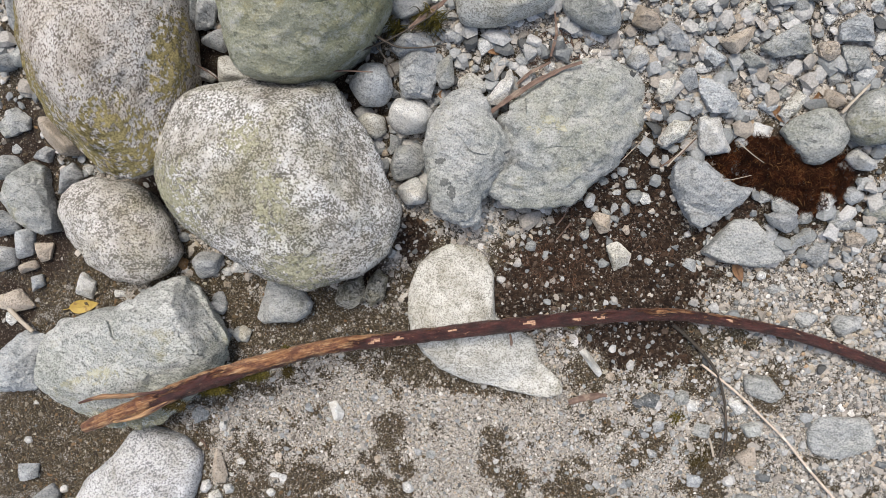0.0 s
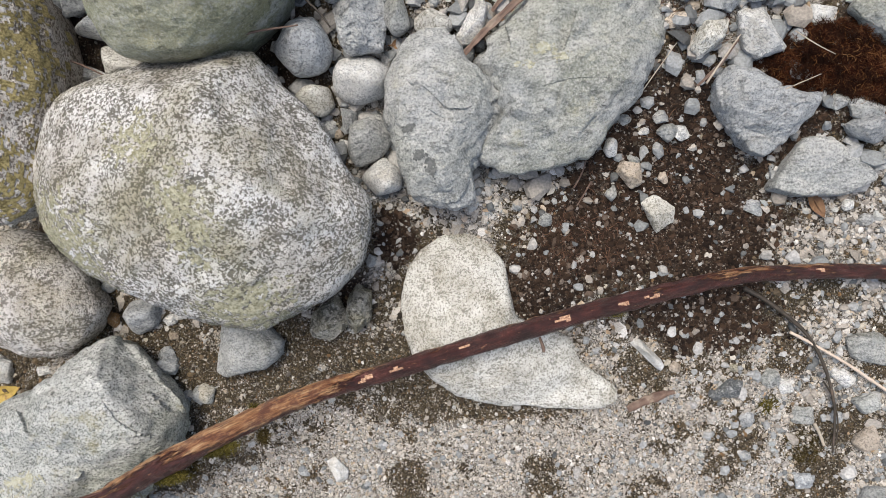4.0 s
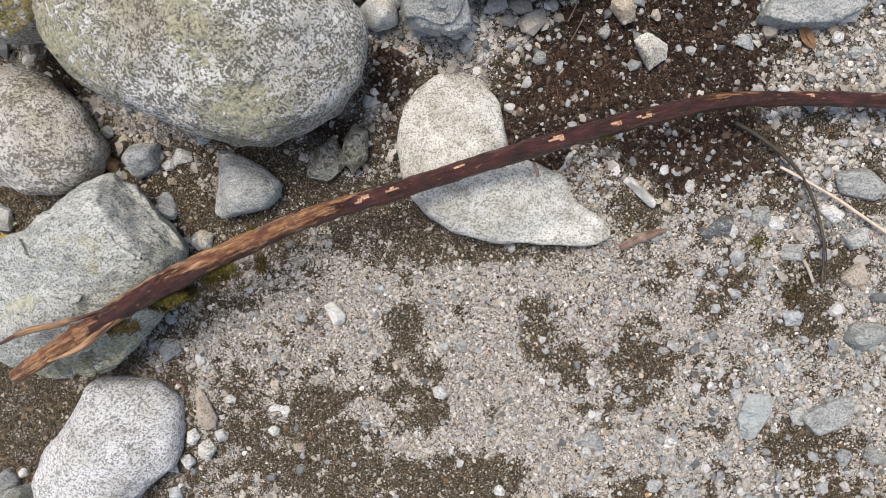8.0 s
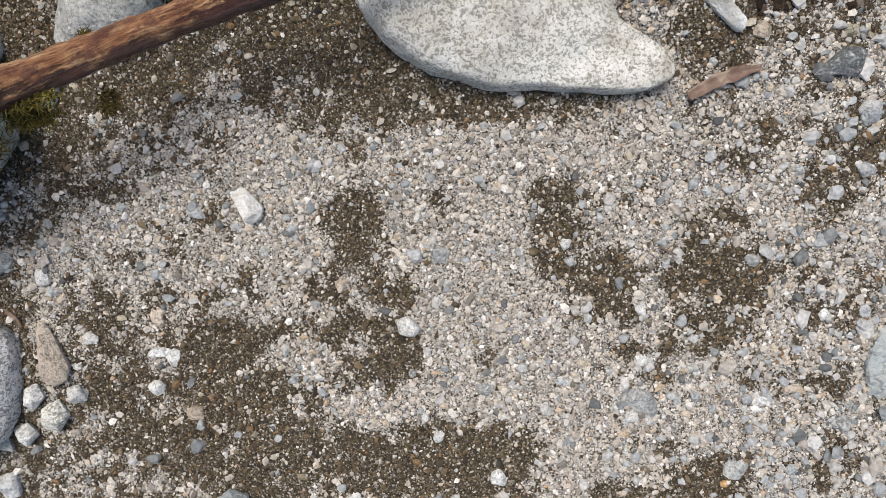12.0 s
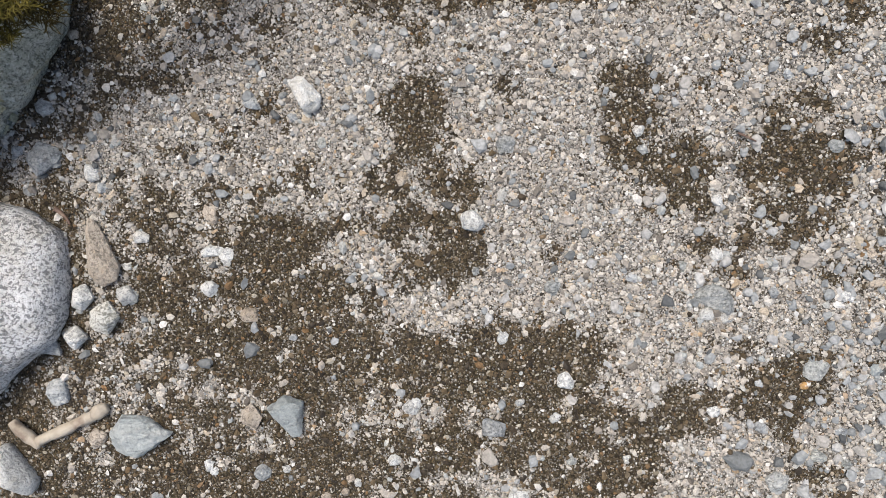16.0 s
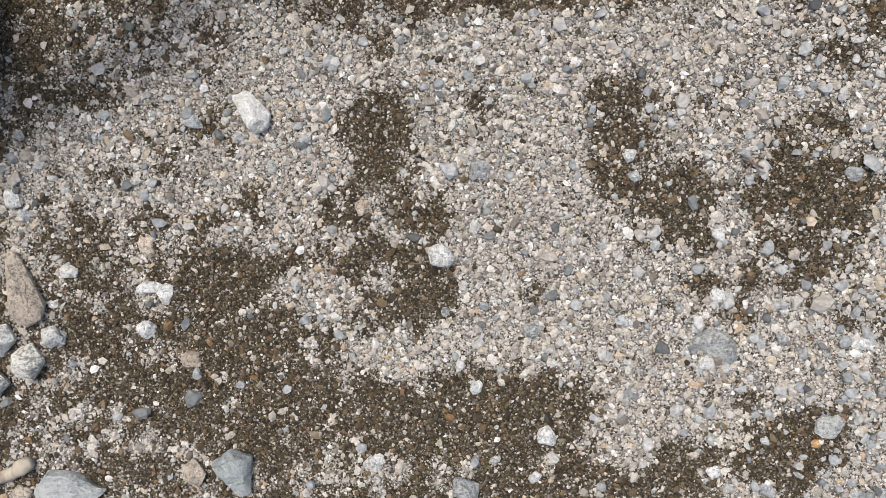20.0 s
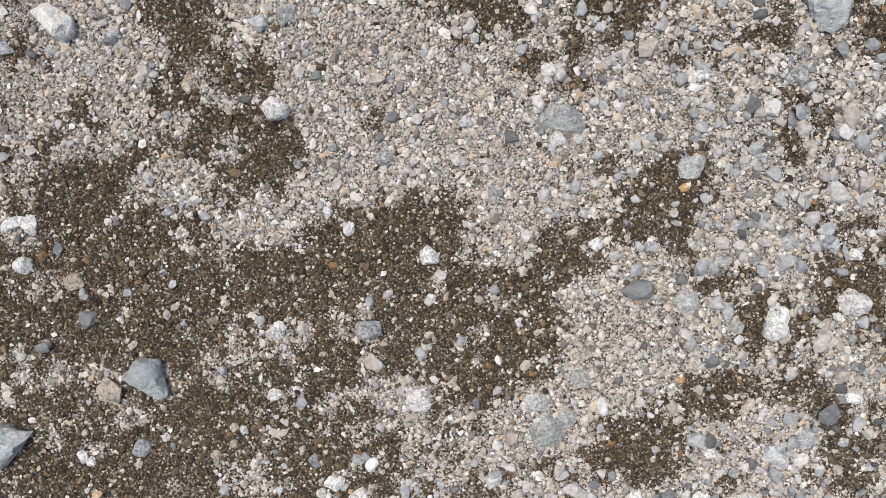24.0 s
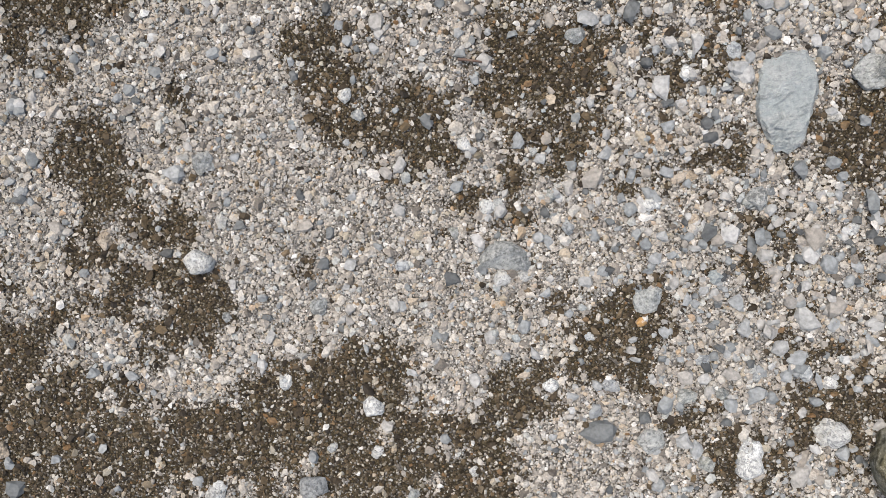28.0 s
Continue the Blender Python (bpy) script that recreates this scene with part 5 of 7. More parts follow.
pebble(0.3393, -0.2940, 0.0059, 0.0064, -19, 0.0036, GR)
pebble(0.2906, -0.4012, 0.0066, 0.0066, -19, 0.0039, WH)
pebble(0.3768, -0.4112, 0.0101, 0.0111, -19, 0.0060, BL)
pebble(0.3487, -0.4203, 0.0111, 0.0126, -19, 0.0067, BL)
pebble(0.4248, -0.3823, 0.0085, 0.0090, -19, 0.0051, WH)
pebble(0.3750, -0.3497, 0.0055, 0.0055, -19, 0.0033, WH)
pebble(0.1512, -0.3415, 0.0178, 0.0152, -19, 0.0091, GR, "stone")
pebble(0.1495, -0.3132, 0.0126, 0.0101, -19, 0.0061, GR)
pebble(0.1955, -0.3010, 0.0100, 0.0116, -19, 0.0060, GR)
pebble(0.1734, -0.3349, 0.0086, 0.0101, -19, 0.0052, GR)
pebble(0.2175, -0.4298, 0.0102, 0.0087, -19, 0.0052, WH)
pebble(0.0481, -0.2875, 0.0152, 0.0066, -44, 0.0040, WH, "stone")
pebble(-0.0607, -0.1897, 0.0066, 0.0061, -19, 0.0036, WH)
pebble(0.1000, -0.2404, 0.0065, 0.0040, -19, 0.0024, GR)
pebble(-0.2714, -0.2601, 0.0052, 0.0068, -19, 0.0031, WH)
pebble(-0.1927, -0.2569, 0.0052, 0.0041, -19, 0.0025, WH)
pebble(-0.1180, -0.2677, 0.0051, 0.0046, -19, 0.0028, WH)
pebble(0.0892, -0.3340, 0.0046, 0.0046, -19, 0.0028, TA)
pebble(0.2744, -0.4438, 0.0102, 0.0077, -19, 0.0046, WH)
pebble(0.3137, -0.4537, 0.0087, 0.0071, -19, 0.0043, WH)
pebble(0.3377, -0.4615, 0.0056, 0.0056, -19, 0.0034, TA)
pebble(0.3840, -0.4430, 0.0061, 0.0051, -19, 0.0030, WH)
pebble(0.4094, -0.4236, 0.0060, 0.0050, -19, 0.0030, BL)
pebble(0.0918, -0.3757, 0.0087, 0.0062, -19, 0.0037, BL)
pebble(-0.0627, -0.3138, 0.0067, 0.0062, -19, 0.0037, BL)
pebble(-0.0242, -0.3224, 0.0067, 0.0062, -19, 0.0037, GR)
pebble(0.3319, -0.3679, 0.0151, 0.0040, 26, 0.0024, TA, "stone")
pebble(0.2815, -0.3267, 0.0050, 0.0045, -19, 0.0027, RU)
pebble(0.3884, -0.4865, 0.0102, 0.0076, -19, 0.0046, WH)
pebble(0.3658, -0.4735, 0.0076, 0.0061, -19, 0.0037, BL)
pebble(0.2549, 0.8161, 0.0095, 0.0086, 10, 0.0094, WH)
pebble(0.2116, 0.8554, 0.0123, 0.0104, 10, 0.0114, TA)
pebble(0.2388, 0.8591, 0.0104, 0.0113, 10, 0.0114, WH)
pebble(0.2879, 0.8339, 0.0104, 0.0104, 10, 0.0115, WH)
pebble(0.3092, 0.8412, 0.0113, 0.0208, 10, 0.0125, GR, "stone")
pebble(0.3104, 0.9175, 0.0092, 0.0120, 10, 0.0101, GR)
pebble(0.3386, 0.9294, 0.0156, 0.0110, 10, 0.0121, GR, "stone")
pebble(0.4011, 0.9171, 0.0165, 0.0092, 10, 0.0101, TA, "stone")
pebble(0.4176, 0.9357, 0.0137, 0.0091, 10, 0.0100, GR)
pebble(0.4684, 0.9301, 0.0118, 0.0109, 10, 0.0120, GR)
pebble(0.4927, 0.9495, 0.0199, 0.0108, 10, 0.0119, GR, "stone")
pebble(0.5355, 0.9406, 0.0127, 0.0099, 10, 0.0109, WH)
pebble(0.5569, 0.9539, 0.0135, 0.0099, 10, 0.0109, BL)
pebble(0.6010, 0.9637, 0.0134, 0.0098, 10, 0.0108, BL)
pebble(0.6270, 0.9145, 0.0109, 0.0200, 10, 0.0120, WH, "stone")
pebble(0.6175, 0.8630, 0.0185, 0.0166, 10, 0.0183, BL, "stone")
pebble(0.6356, 0.8740, 0.0138, 0.0138, 10, 0.0152, TA)
pebble(0.5749, 0.8570, 0.0139, 0.0139, 10, 0.0153, GR)
pebble(0.5012, 0.8205, 0.0141, 0.0094, 10, 0.0104, GR)
pebble(0.4848, 0.8004, 0.0161, 0.0114, 10, 0.0125, BL, "stone")
pebble(0.4551, 0.8486, 0.0094, 0.0075, 10, 0.0082, GR)
pebble(0.4079, 0.8377, 0.0216, 0.0085, 5, 0.0093, GR, "stone")
pebble(0.3654, 0.8404, 0.0160, 0.0094, 10, 0.0104, WH, "stone")
pebble(0.3776, 0.9057, 0.0074, 0.0074, 10, 0.0081, BL)
pebble(0.3438, 0.8970, 0.0111, 0.0111, 10, 0.0122, GR)
pebble(0.3366, 0.8750, 0.0084, 0.0084, 10, 0.0092, WH)
pebble(0.3092, 0.7566, 0.0223, 0.0107, 2, 0.0117, TA, "stone")
pebble(0.3239, 0.7724, 0.0096, 0.0077, 10, 0.0085, TA)
pebble(0.3554, 0.7950, 0.0086, 0.0076, 10, 0.0084, GR)
pebble(0.4547, 0.7781, 0.0191, 0.0096, 10, 0.0105, BL, "stone")
pebble(0.4855, 0.7555, 0.0221, 0.0106, 10, 0.0116, WH, "stone")
pebble(0.4481, 0.7544, 0.0116, 0.0096, 10, 0.0106, GR)
pebble(0.4438, 0.8122, 0.0076, 0.0114, 10, 0.0083, TA)
pebble(0.5089, 0.8648, 0.0232, 0.0093, 10, 0.0102, BL, "stone")
pebble(0.4698, 0.8593, 0.0121, 0.0102, 10, 0.0113, GR)
pebble(0.6846, 0.7585, 0.0114, 0.0114, 10, 0.0126, BL)
pebble(0.7200, 0.6657, 0.0098, 0.0293, 10, 0.0108, GS, "stone")
pebble(0.6671, 0.6811, 0.0195, 0.0127, 10, 0.0140, BL, "stone")
pebble(0.6549, 0.6355, 0.0198, 0.0168, 10, 0.0185, GR, "stone")
pebble(0.5986, 0.6311, 0.0169, 0.0129, 10, 0.0142, GR, "stone")
pebble(0.6254, 0.6647, 0.0246, 0.0147, 40, 0.0162, WH, "stone")
pebble(0.5190, 0.6523, 0.0149, 0.0099, 10, 0.0109, GR)
pebble(0.4392, 0.5176, 0.0154, 0.0082, -50, 0.0091, BL, "stone")
pebble(0.5643, 0.5207, 0.0112, 0.0072, 10, 0.0079, WH)
pebble(0.5901, 0.5002, 0.0133, 0.0082, 10, 0.0090, GR)
pebble(0.6569, 0.4564, 0.0227, 0.0124, -0, 0.0136, GR, "stone")
pebble(0.7262, 0.4585, 0.0226, 0.0205, 10, 0.0226, GR, "stone")
pebble(0.7192, 0.6167, 0.0119, 0.0149, 10, 0.0131, GR)
pebble(0.0027, 0.8269, 0.0212, 0.0125, 10, 0.0138, WH, "stone")
pebble(0.0262, 0.8062, 0.0097, 0.0087, 10, 0.0096, GR)
pebble(0.0688, 0.8121, 0.0145, 0.0116, 10, 0.0127, GR)
pebble(0.0938, 0.8306, 0.0096, 0.0096, 10, 0.0105, BL)
pebble(0.1182, 0.8075, 0.0116, 0.0077, 10, 0.0085, WH)
pebble(0.0875, 0.7925, 0.0097, 0.0077, 10, 0.0085, GR)
pebble(0.1407, 0.8353, 0.0095, 0.0114, 10, 0.0105, GR)
pebble(-0.0565, 0.8303, 0.0164, 0.0116, 10, 0.0127, BL, "stone")
pebble(-0.0814, 0.8617, 0.0143, 0.0134, 10, 0.0147, GR)
pebble(-0.2235, 0.7393, 0.0090, 0.0090, 10, 0.0099, WH)
pebble(-0.0727, 0.7189, 0.0090, 0.0130, 10, 0.0099, WH)
pebble(-0.1587, 0.6385, 0.0113, 0.0092, 10, 0.0101, WH)
pebble(-0.1392, 0.6117, 0.0093, 0.0072, 10, 0.0079, WH)
pebble(-0.1464, 0.6256, 0.0082, 0.0082, 10, 0.0090, TA)
pebble(0.1481, 0.5040, 0.0115, 0.0104, 10, 0.0115, GR)
pebble(0.1075, 0.5234, 0.0083, 0.0073, 10, 0.0080, GR)
pebble(0.3154, 0.6242, 0.0151, 0.0121, 10, 0.0133, GR, "stone")
pebble(0.3008, 0.6415, 0.0130, 0.0100, 10, 0.0110, GR)
pebble(0.3310, 0.6217, 0.0101, 0.0121, 10, 0.0111, WH)
pebble(0.2516, 0.6386, 0.0101, 0.0070, 10, 0.0077, GR)
pebble(0.2805, 0.6235, 0.0081, 0.0061, 10, 0.0067, WH)
pebble(0.3157, 0.5637, 0.0072, 0.0102, 10, 0.0079, TA)
pebble(0.2723, 0.5870, 0.0122, 0.0102, 10, 0.0112, GR)
pebble(0.2442, 0.5413, 0.0072, 0.0124, 10, 0.0079, GR)
pebble(-0.3741, 0.2413, 0.0143, 0.0143, 10, 0.0157, BL)
pebble(-0.3964, 0.2373, 0.0077, 0.0099, 10, 0.0085, BL)
pebble(-0.5045, 0.3588, 0.0109, 0.0131, 10, 0.0120, RU)
pebble(-0.5105, 0.4078, 0.0120, 0.0109, 10, 0.0120, BL)
pebble(-0.6270, 0.2753, 0.0133, 0.0077, 10, 0.0085, WH)
pebble(-0.8415, 0.1851, 0.0135, 0.0101, 10, 0.0111, WH)
pebble(-0.8753, 0.5600, 0.0162, 0.0216, 10, 0.0178, GR, "stone")
pebble(-0.8520, 0.5739, 0.0247, 0.0268, 10, 0.0272, GR, "stone")
pebble(-0.8584, 0.5203, 0.0130, 0.0076, -10, 0.0084, BL)
pebble(-0.7138, 0.5055, 0.0108, 0.0108, 10, 0.0119, WH)
pebble(-0.1035, 0.4447, 0.0107, 0.0096, 10, 0.0106, GR)
pebble(-0.4300, 0.0642, 0.0167, 0.0134, 10, 0.0147, BL, "stone")
pebble(-0.3815, 0.0503, 0.0078, 0.0089, 10, 0.0086, WH)
pebble(-0.7782, -0.0543, 0.0080, 0.0080, 10, 0.0088, WH)
pebble(-0.6889, -0.1413, 0.0092, 0.0080, 10, 0.0088, WH)
pebble(-0.3932, 0.3695, 0.0173, 0.0104, -0, 0.0114, WH, "stone")
pebble(-0.4163, 0.3574, 0.0096, 0.0096, -0, 0.0105, WH)
pebble(-0.3604, 0.3978, 0.0129, 0.0103, -0, 0.0114, BL)
pebble(-0.3687, 0.2411, 0.0149, 0.0149, -0, 0.0164, SP)
pebble(-0.4226, 0.2980, 0.0201, 0.0149, -25, 0.0164, BL, "stone")
pebble(-0.4134, 0.3320, 0.0087, 0.0061, -0, 0.0067, TA)
pebble(-0.4277, 0.0655, 0.0125, 0.0089, -0, 0.0098, BL)
pebble(-0.4596, 0.0747, 0.0072, 0.0063, -0, 0.0069, BL)
pebble(-0.2677, -0.0661, 0.0090, 0.0081, -0, 0.0089, WH)
pebble(-0.2187, -0.2604, 0.0091, 0.0082, -0, 0.0090, BL)
pebble(-0.5818, -0.3085, 0.0186, 0.0159, -0, 0.0174, BL, "stone")
pebble(-0.5089, -0.3025, 0.0111, 0.0111, -0, 0.0123, BL)
pebble(-0.2486, -0.3225, 0.0110, 0.0083, -0, 0.0091, BL)
pebble(0.4439, 0.2112, 0.0101, 0.0127, -0, 0.0111, BL)
pebble(0.4742, 0.2722, 0.0126, 0.0167, -0, 0.0138, GR, "stone")
pebble(0.6131, -0.0953, 0.0146, 0.0129, -0, 0.0142, BL)
pebble(0.6542, -0.0909, 0.0172, 0.0129, -0, 0.0142, GR, "stone")
pebble(0.3700, -0.3032, 0.0116, 0.0107, -0, 0.0117, WH)
pebble(0.4436, -0.3021, 0.0106, 0.0115, -0, 0.0117, WH)
pebble(0.5265, -0.2240, 0.0070, 0.0070, -0, 0.0077, WH)
pebble(0.5142, -0.2376, 0.0105, 0.0097, -0, 0.0106, WH)
pebble(0.4373, -0.0959, 0.0070, 0.0104, -0, 0.0077, GR)
pebble(0.2323, 0.0203, 0.0075, 0.0047, -59, 0.0042, WH)
pebble(0.4362, -0.2445, 0.0061, 0.0066, 1, 0.0055, BL)
pebble(0.3402, -0.2317, 0.0096, 0.0053, -19, 0.0047, GR)
pebble(0.3678, -0.2394, 0.0067, 0.0052, -39, 0.0047, GR)
pebble(0.4524, -0.2588, 0.0071, 0.0052, -19, 0.0047, WH)
pebble(0.3609, -0.2067, 0.0081, 0.0047, 1, 0.0043, BL)
pebble(0.2795, -0.1584, 0.0043, 0.0038, -19, 0.0034, BL)
pebble(0.3226, -0.1606, 0.0047, 0.0038, -19, 0.0034, RU)
pebble(0.2286, -0.0907, 0.0076, 0.0067, -19, 0.0060, WH)
pebble(0.2836, -0.2032, 0.0077, 0.0058, -19, 0.0052, BL)
pebble(0.4874, -0.0091, 0.0072, 0.0063, -19, 0.0057, TA)
pebble(0.5223, 0.0435, 0.0097, 0.0124, 1, 0.0087, WH)
pebble(0.4814, 0.0693, 0.0080, 0.0044, -19, 0.0040, WH)
pebble(0.5078, 0.0691, 0.0062, 0.0062, -19, 0.0055, SL)
pebble(0.4507, 0.0178, 0.0045, 0.0090, 1, 0.0040, BL)
pebble(0.4124, 0.0148, 0.0045, 0.0063, -9, 0.0041, WH)
pebble(0.2379, -0.1879, 0.0087, 0.0058, -19, 0.0052, WH)
pebble(0.2905, -0.0694, 0.0066, 0.0047, -19, 0.0042, BL)
pebble(0.5459, -0.0319, 0.0134, 0.0161, -19, 0.0120, GR, "stone")
pebble(-0.1517, -0.2848, 0.0066, 0.0049, 10, 0.0044, TA)
pebble(-0.1314, -0.2790, 0.0049, 0.0049, 0, 0.0044, TA)
pebble(-0.2276, -0.0934, 0.0107, 0.0085, 0, 0.0077, TA)
pebble(-0.1644, -0.3416, 0.0089, 0.0100, 20, 0.0080, WH)
pebble(-0.0797, -0.2434, 0.0075, 0.0064, 0, 0.0058, WH)
pebble(-0.0495, -0.3393, 0.0097, 0.0076, 0, 0.0068, WH)
pebble(-0.0335, -0.3586, 0.0108, 0.0076, 20, 0.0068, WH)
pebble(-0.0116, -0.3301, 0.0075, 0.0064, 0, 0.0058, QU)
pebble(-0.0659, -0.3480, 0.0065, 0.0054, 0, 0.0049, WH)
pebble(-0.2341, -0.3458, 0.0045, 0.0101, -10, 0.0040, SL)
pebble(-0.1976, -0.3422, 0.0061, 0.0078, 0, 0.0055, BL)
pebble(-0.1569, -0.3641, 0.0078, 0.0067, 0, 0.0060, BL)
pebble(-0.2670, -0.3322, 0.0090, 0.0067, 0, 0.0061, BL)
pebble(-0.2419, -0.3346, 0.0090, 0.0101, 0, 0.0081, TA)
pebble(-0.3424, -0.3194, 0.0057, 0.0068, 0, 0.0051, BL)
pebble(-0.3608, -0.3369, 0.0080, 0.0080, 0, 0.0072, MO)
pebble(-0.3919, -0.3664, 0.0139, 0.0174, 0, 0.0125, GR, "stone")
pebble(-0.3193, -0.3133, 0.0079, 0.0079, 0, 0.0071, TA)
pebble(-0.3346, -0.2909, 0.0068, 0.0102, 10, 0.0061, BL)
pebble(0.5700, 0.2152, 0.0097, 0.0113, 0, 0.0087, BL)
pebble(0.4426, 0.1563, 0.0099, 0.0082, 0, 0.0074, BL)
pebble(0.4949, 0.2614, 0.0113, 0.0129, 0, 0.0102, WH)
pebble(0.3388, 0.2877, 0.0099, 0.0074, 0, 0.0067, TA)
pebble(0.4207, 0.2870, 0.0065, 0.0081, 0, 0.0059, MO)

# ---- the long stick and its parts ----
def tube(points, radii, ring=10, wob=0.0, seed=1, split=1):
    """Verts and faces of a closed round bar along the points, with a wandering, knotty radius."""
    pts = [Vector(p) for p in points]
    fine, rad = [], []
    n = len(pts)
    for i in range(n - 1):
        p0, p1, p2, p3 = pts[max(i - 1, 0)], pts[i], pts[i + 1], pts[min(i + 2, n - 1)]
        for k in range(split):
            t = k / split
            fine.append(0.5 * ((2 * p1) + (p2 - p0) * t + (2 * p0 - 5 * p1 + 4 * p2 - p3) * t * t + (3 * p1 - p0 - 3 * p2 + p3) * t ** 3))
            rad.append(radii[i] * (1 - t) + radii[i + 1] * t)
    fine.append(pts[-1])
    rad.append(radii[-1])
    verts, faces, straight, gone = [], [], [], 0.0
    for i, p in enumerate(fine):
        gone += (p - fine[max(i - 1, 0)]).length
        d = (fine[min(i + 1, len(fine) - 1)] - fine[max(i - 1, 0)]).normalized()
        side = d.cross(Vector((0, 0, 1))).normalized()
        up = side.cross(d)
        for k in range(ring):
            a = 2 * math.pi * k / ring
            off = side * math.cos(a) + up * math.sin(a)
            r = rad[i] * (1 + wob * noise.fractal(p * 60 + off * 1.2 + Vector((seed, 0, 0)), 0.8, 2.0, 3))
            verts.append(p + off * r)
            straight.append((gone, rad[i] * math.cos(a) + seed, rad[i] * math.sin(a)))
    m = len(fine)
    for i in range(m - 1):
        for k in range(ring):
            a, b = i * ring + k, i * ring + (k + 1) % ring
            faces.append((a, a + ring, b + ring, b))
    faces.append(tuple(range(ring)))
    faces.append(tuple(range((m - 1) * ring, m * ring))[::-1])
    return verts, faces, straight


def part(name, shape, mat, parent, label=""):
    ob = new(name, mesh_of(name, shape[0], shape[1], mat, True, shape[2]))
    ob.parent = parent
    if label:
        tagged(ob, label)
    return ob


def wood_material(name, a, b2, c, along=(40, 40, 40), at=(0.55, 0.62), rough=0.6):
    m, nt, b = material(name, rough, 0.4)
    at_node = nt.nodes.new("ShaderNodeAttribute")
    at_node.attribute_name = "straight"
    mp = node(nt, "ShaderNodeMapping", Vector=at_node.outputs["Vector"], Scale=along)
    n1 = node(nt, "ShaderNodeTexNoise", Vector=mp.outputs[0], Scale=1.0, Detail=6.0, Roughness=0.65)
    n2 = node(nt, "ShaderNodeTexNoise", Vector=mp.outputs[0], Scale=0.45, Detail=4.0, Roughness=0.6)
    col = blend(nt, ramp(nt, n1.outputs[0], (0.35, 0.0), (0.65, 1.0)), a, b2)
    col = blend(nt, ramp(nt, n2.outputs[0], (at[0], 0.0), (at[1], 1.0)), col, c)
    nt.links.new(col, b.inputs["Base Color"])
    relief(nt, b, n1.outputs[0], 0.6, 0.003)
    return m


def bark_material():
    """Dark purple-red bark with flaked spots, stripped to orange wood along its upper side and to pale wood at the torn end."""
    m, nt, b = material("red_bark", 0.32, 0.5)
    at = nt.nodes.new("ShaderNodeAttribute")
    at.attribute_name = "straight"
    def stretched(scale, detail, rough):
        mp = node(nt, "ShaderNodeMapping", Vector=at.outputs["Vector"], Scale=scale)
        return node(nt, "ShaderNodeTexNoise", Vector=mp.outputs[0], Scale=1.0, Detail=detail, Roughness=rough).outputs[0]
    streak, flake, spot, skin = stretched((26, 240, 240), 8.0, 0.76), stretched((26, 110, 110), 9.0, 0.76), stretched((45, 120, 120), 4.0, 0.6), stretched((38, 62, 62), 9.0, 0.78)
    place = node(nt, "ShaderNodeSeparateXYZ", Vector=at.outputs["Vector"])
    share = math_node(nt, "DIVIDE", place.outputs[0], 1.6)
    side = math_node(nt, "MULTIPLY", math_node(nt, "SUBTRACT", 3.0, place.outputs[1]), 11.0)
    bare = ramp(nt, share, (0.0, 1.0), (0.06, 0.9), (0.09, 0.46), (0.15, 0.42), (0.19, 0.64), (0.29, 0.66), (0.345, 0.36), (0.6, 0.34), (0.655, 0.47), (0.74, 0.47), (0.79, 0.34))
    pick = math_node(nt, "ADD", math_node(nt, "ADD", flake, side), math_node(nt, "SUBTRACT", bare, 0.5))
    crackle = stretched((40, 420, 420), 6.0, 0.72)
    bark = ramp(nt, skin, (0.3, (0.01, 0.005, 0.004)), (0.45, (0.038, 0.012, 0.01)), (0.58, (0.082, 0.023, 0.018)), (0.7, (0.25, 0.13, 0.11)))
    bark = blend(nt, ramp(nt, spot, (0.66, 0.0), (0.68, 0.9)), bark, (0.42, 0.23, 0.13))
    bark = blend(nt, ramp(nt, crackle, (0.56, 0.0), (0.68, 0.7)), bark, (0.16, 0.062, 0.042))
    wood = ramp(nt, streak, (0.28, (0.03, 0.011, 0.006)), (0.42, (0.15, 0.052, 0.02)), (0.52, (0.36, 0.185, 0.085)), (0.62, (0.52, 0.35, 0.2)), (0.74, (0.66, 0.54, 0.39)))
    wood = blend(nt, ramp(nt, skin, (0.5, 0.0), (0.58, 0.85)), wood, (0.095, 0.03, 0.019))
    col = blend(nt, ramp(nt, pick, (0.51, 0.0), (0.56, 1.0)), bark, wood)
    col = blend(nt, ramp(nt, crackle, (0.32, 0.85), (0.44, 0.0)), col, (0.012, 0.006, 0.005))
    nt.links.new(col, b.inputs["Base Color"])
    h = math_node(nt, "ADD", math_node(nt, "ADD", streak, crackle), math_node(nt, "MULTIPLY", ramp(nt, pick, (0.5, 1.0), (0.56, 0.0)), 0.8))
    relief(nt, b, h, 1.0, 0.004)
    return m


BARK = bark_material()
TORN = wood_material("torn_wood", (0.42, 0.27, 0.14), (0.22, 0.11, 0.055), (0.06, 0.025, 0.02), (14, 190, 190), (0.5, 0.58), 0.7)
TWIG = wood_material("dark_twig", (0.03, 0.024, 0.018), (0.06, 0.048, 0.036), (0.096, 0.072, 0.054), (60, 60, 60))
STRAW = wood_material("pale_straw", (0.62, 0.52, 0.43), (0.48, 0.39, 0.31), (0.7, 0.62, 0.53), (60, 60, 60))
DRIFT = wood_material("driftwood", (0.44, 0.39, 0.32), (0.33, 0.28, 0.22), (0.22, 0.17, 0.13), (60, 60, 60))
RUST = wood_material("rusty_needles", (0.1, 0.06, 0.045), (0.17, 0.115, 0.088), (0.23, 0.175, 0.135), (90, 90, 90))

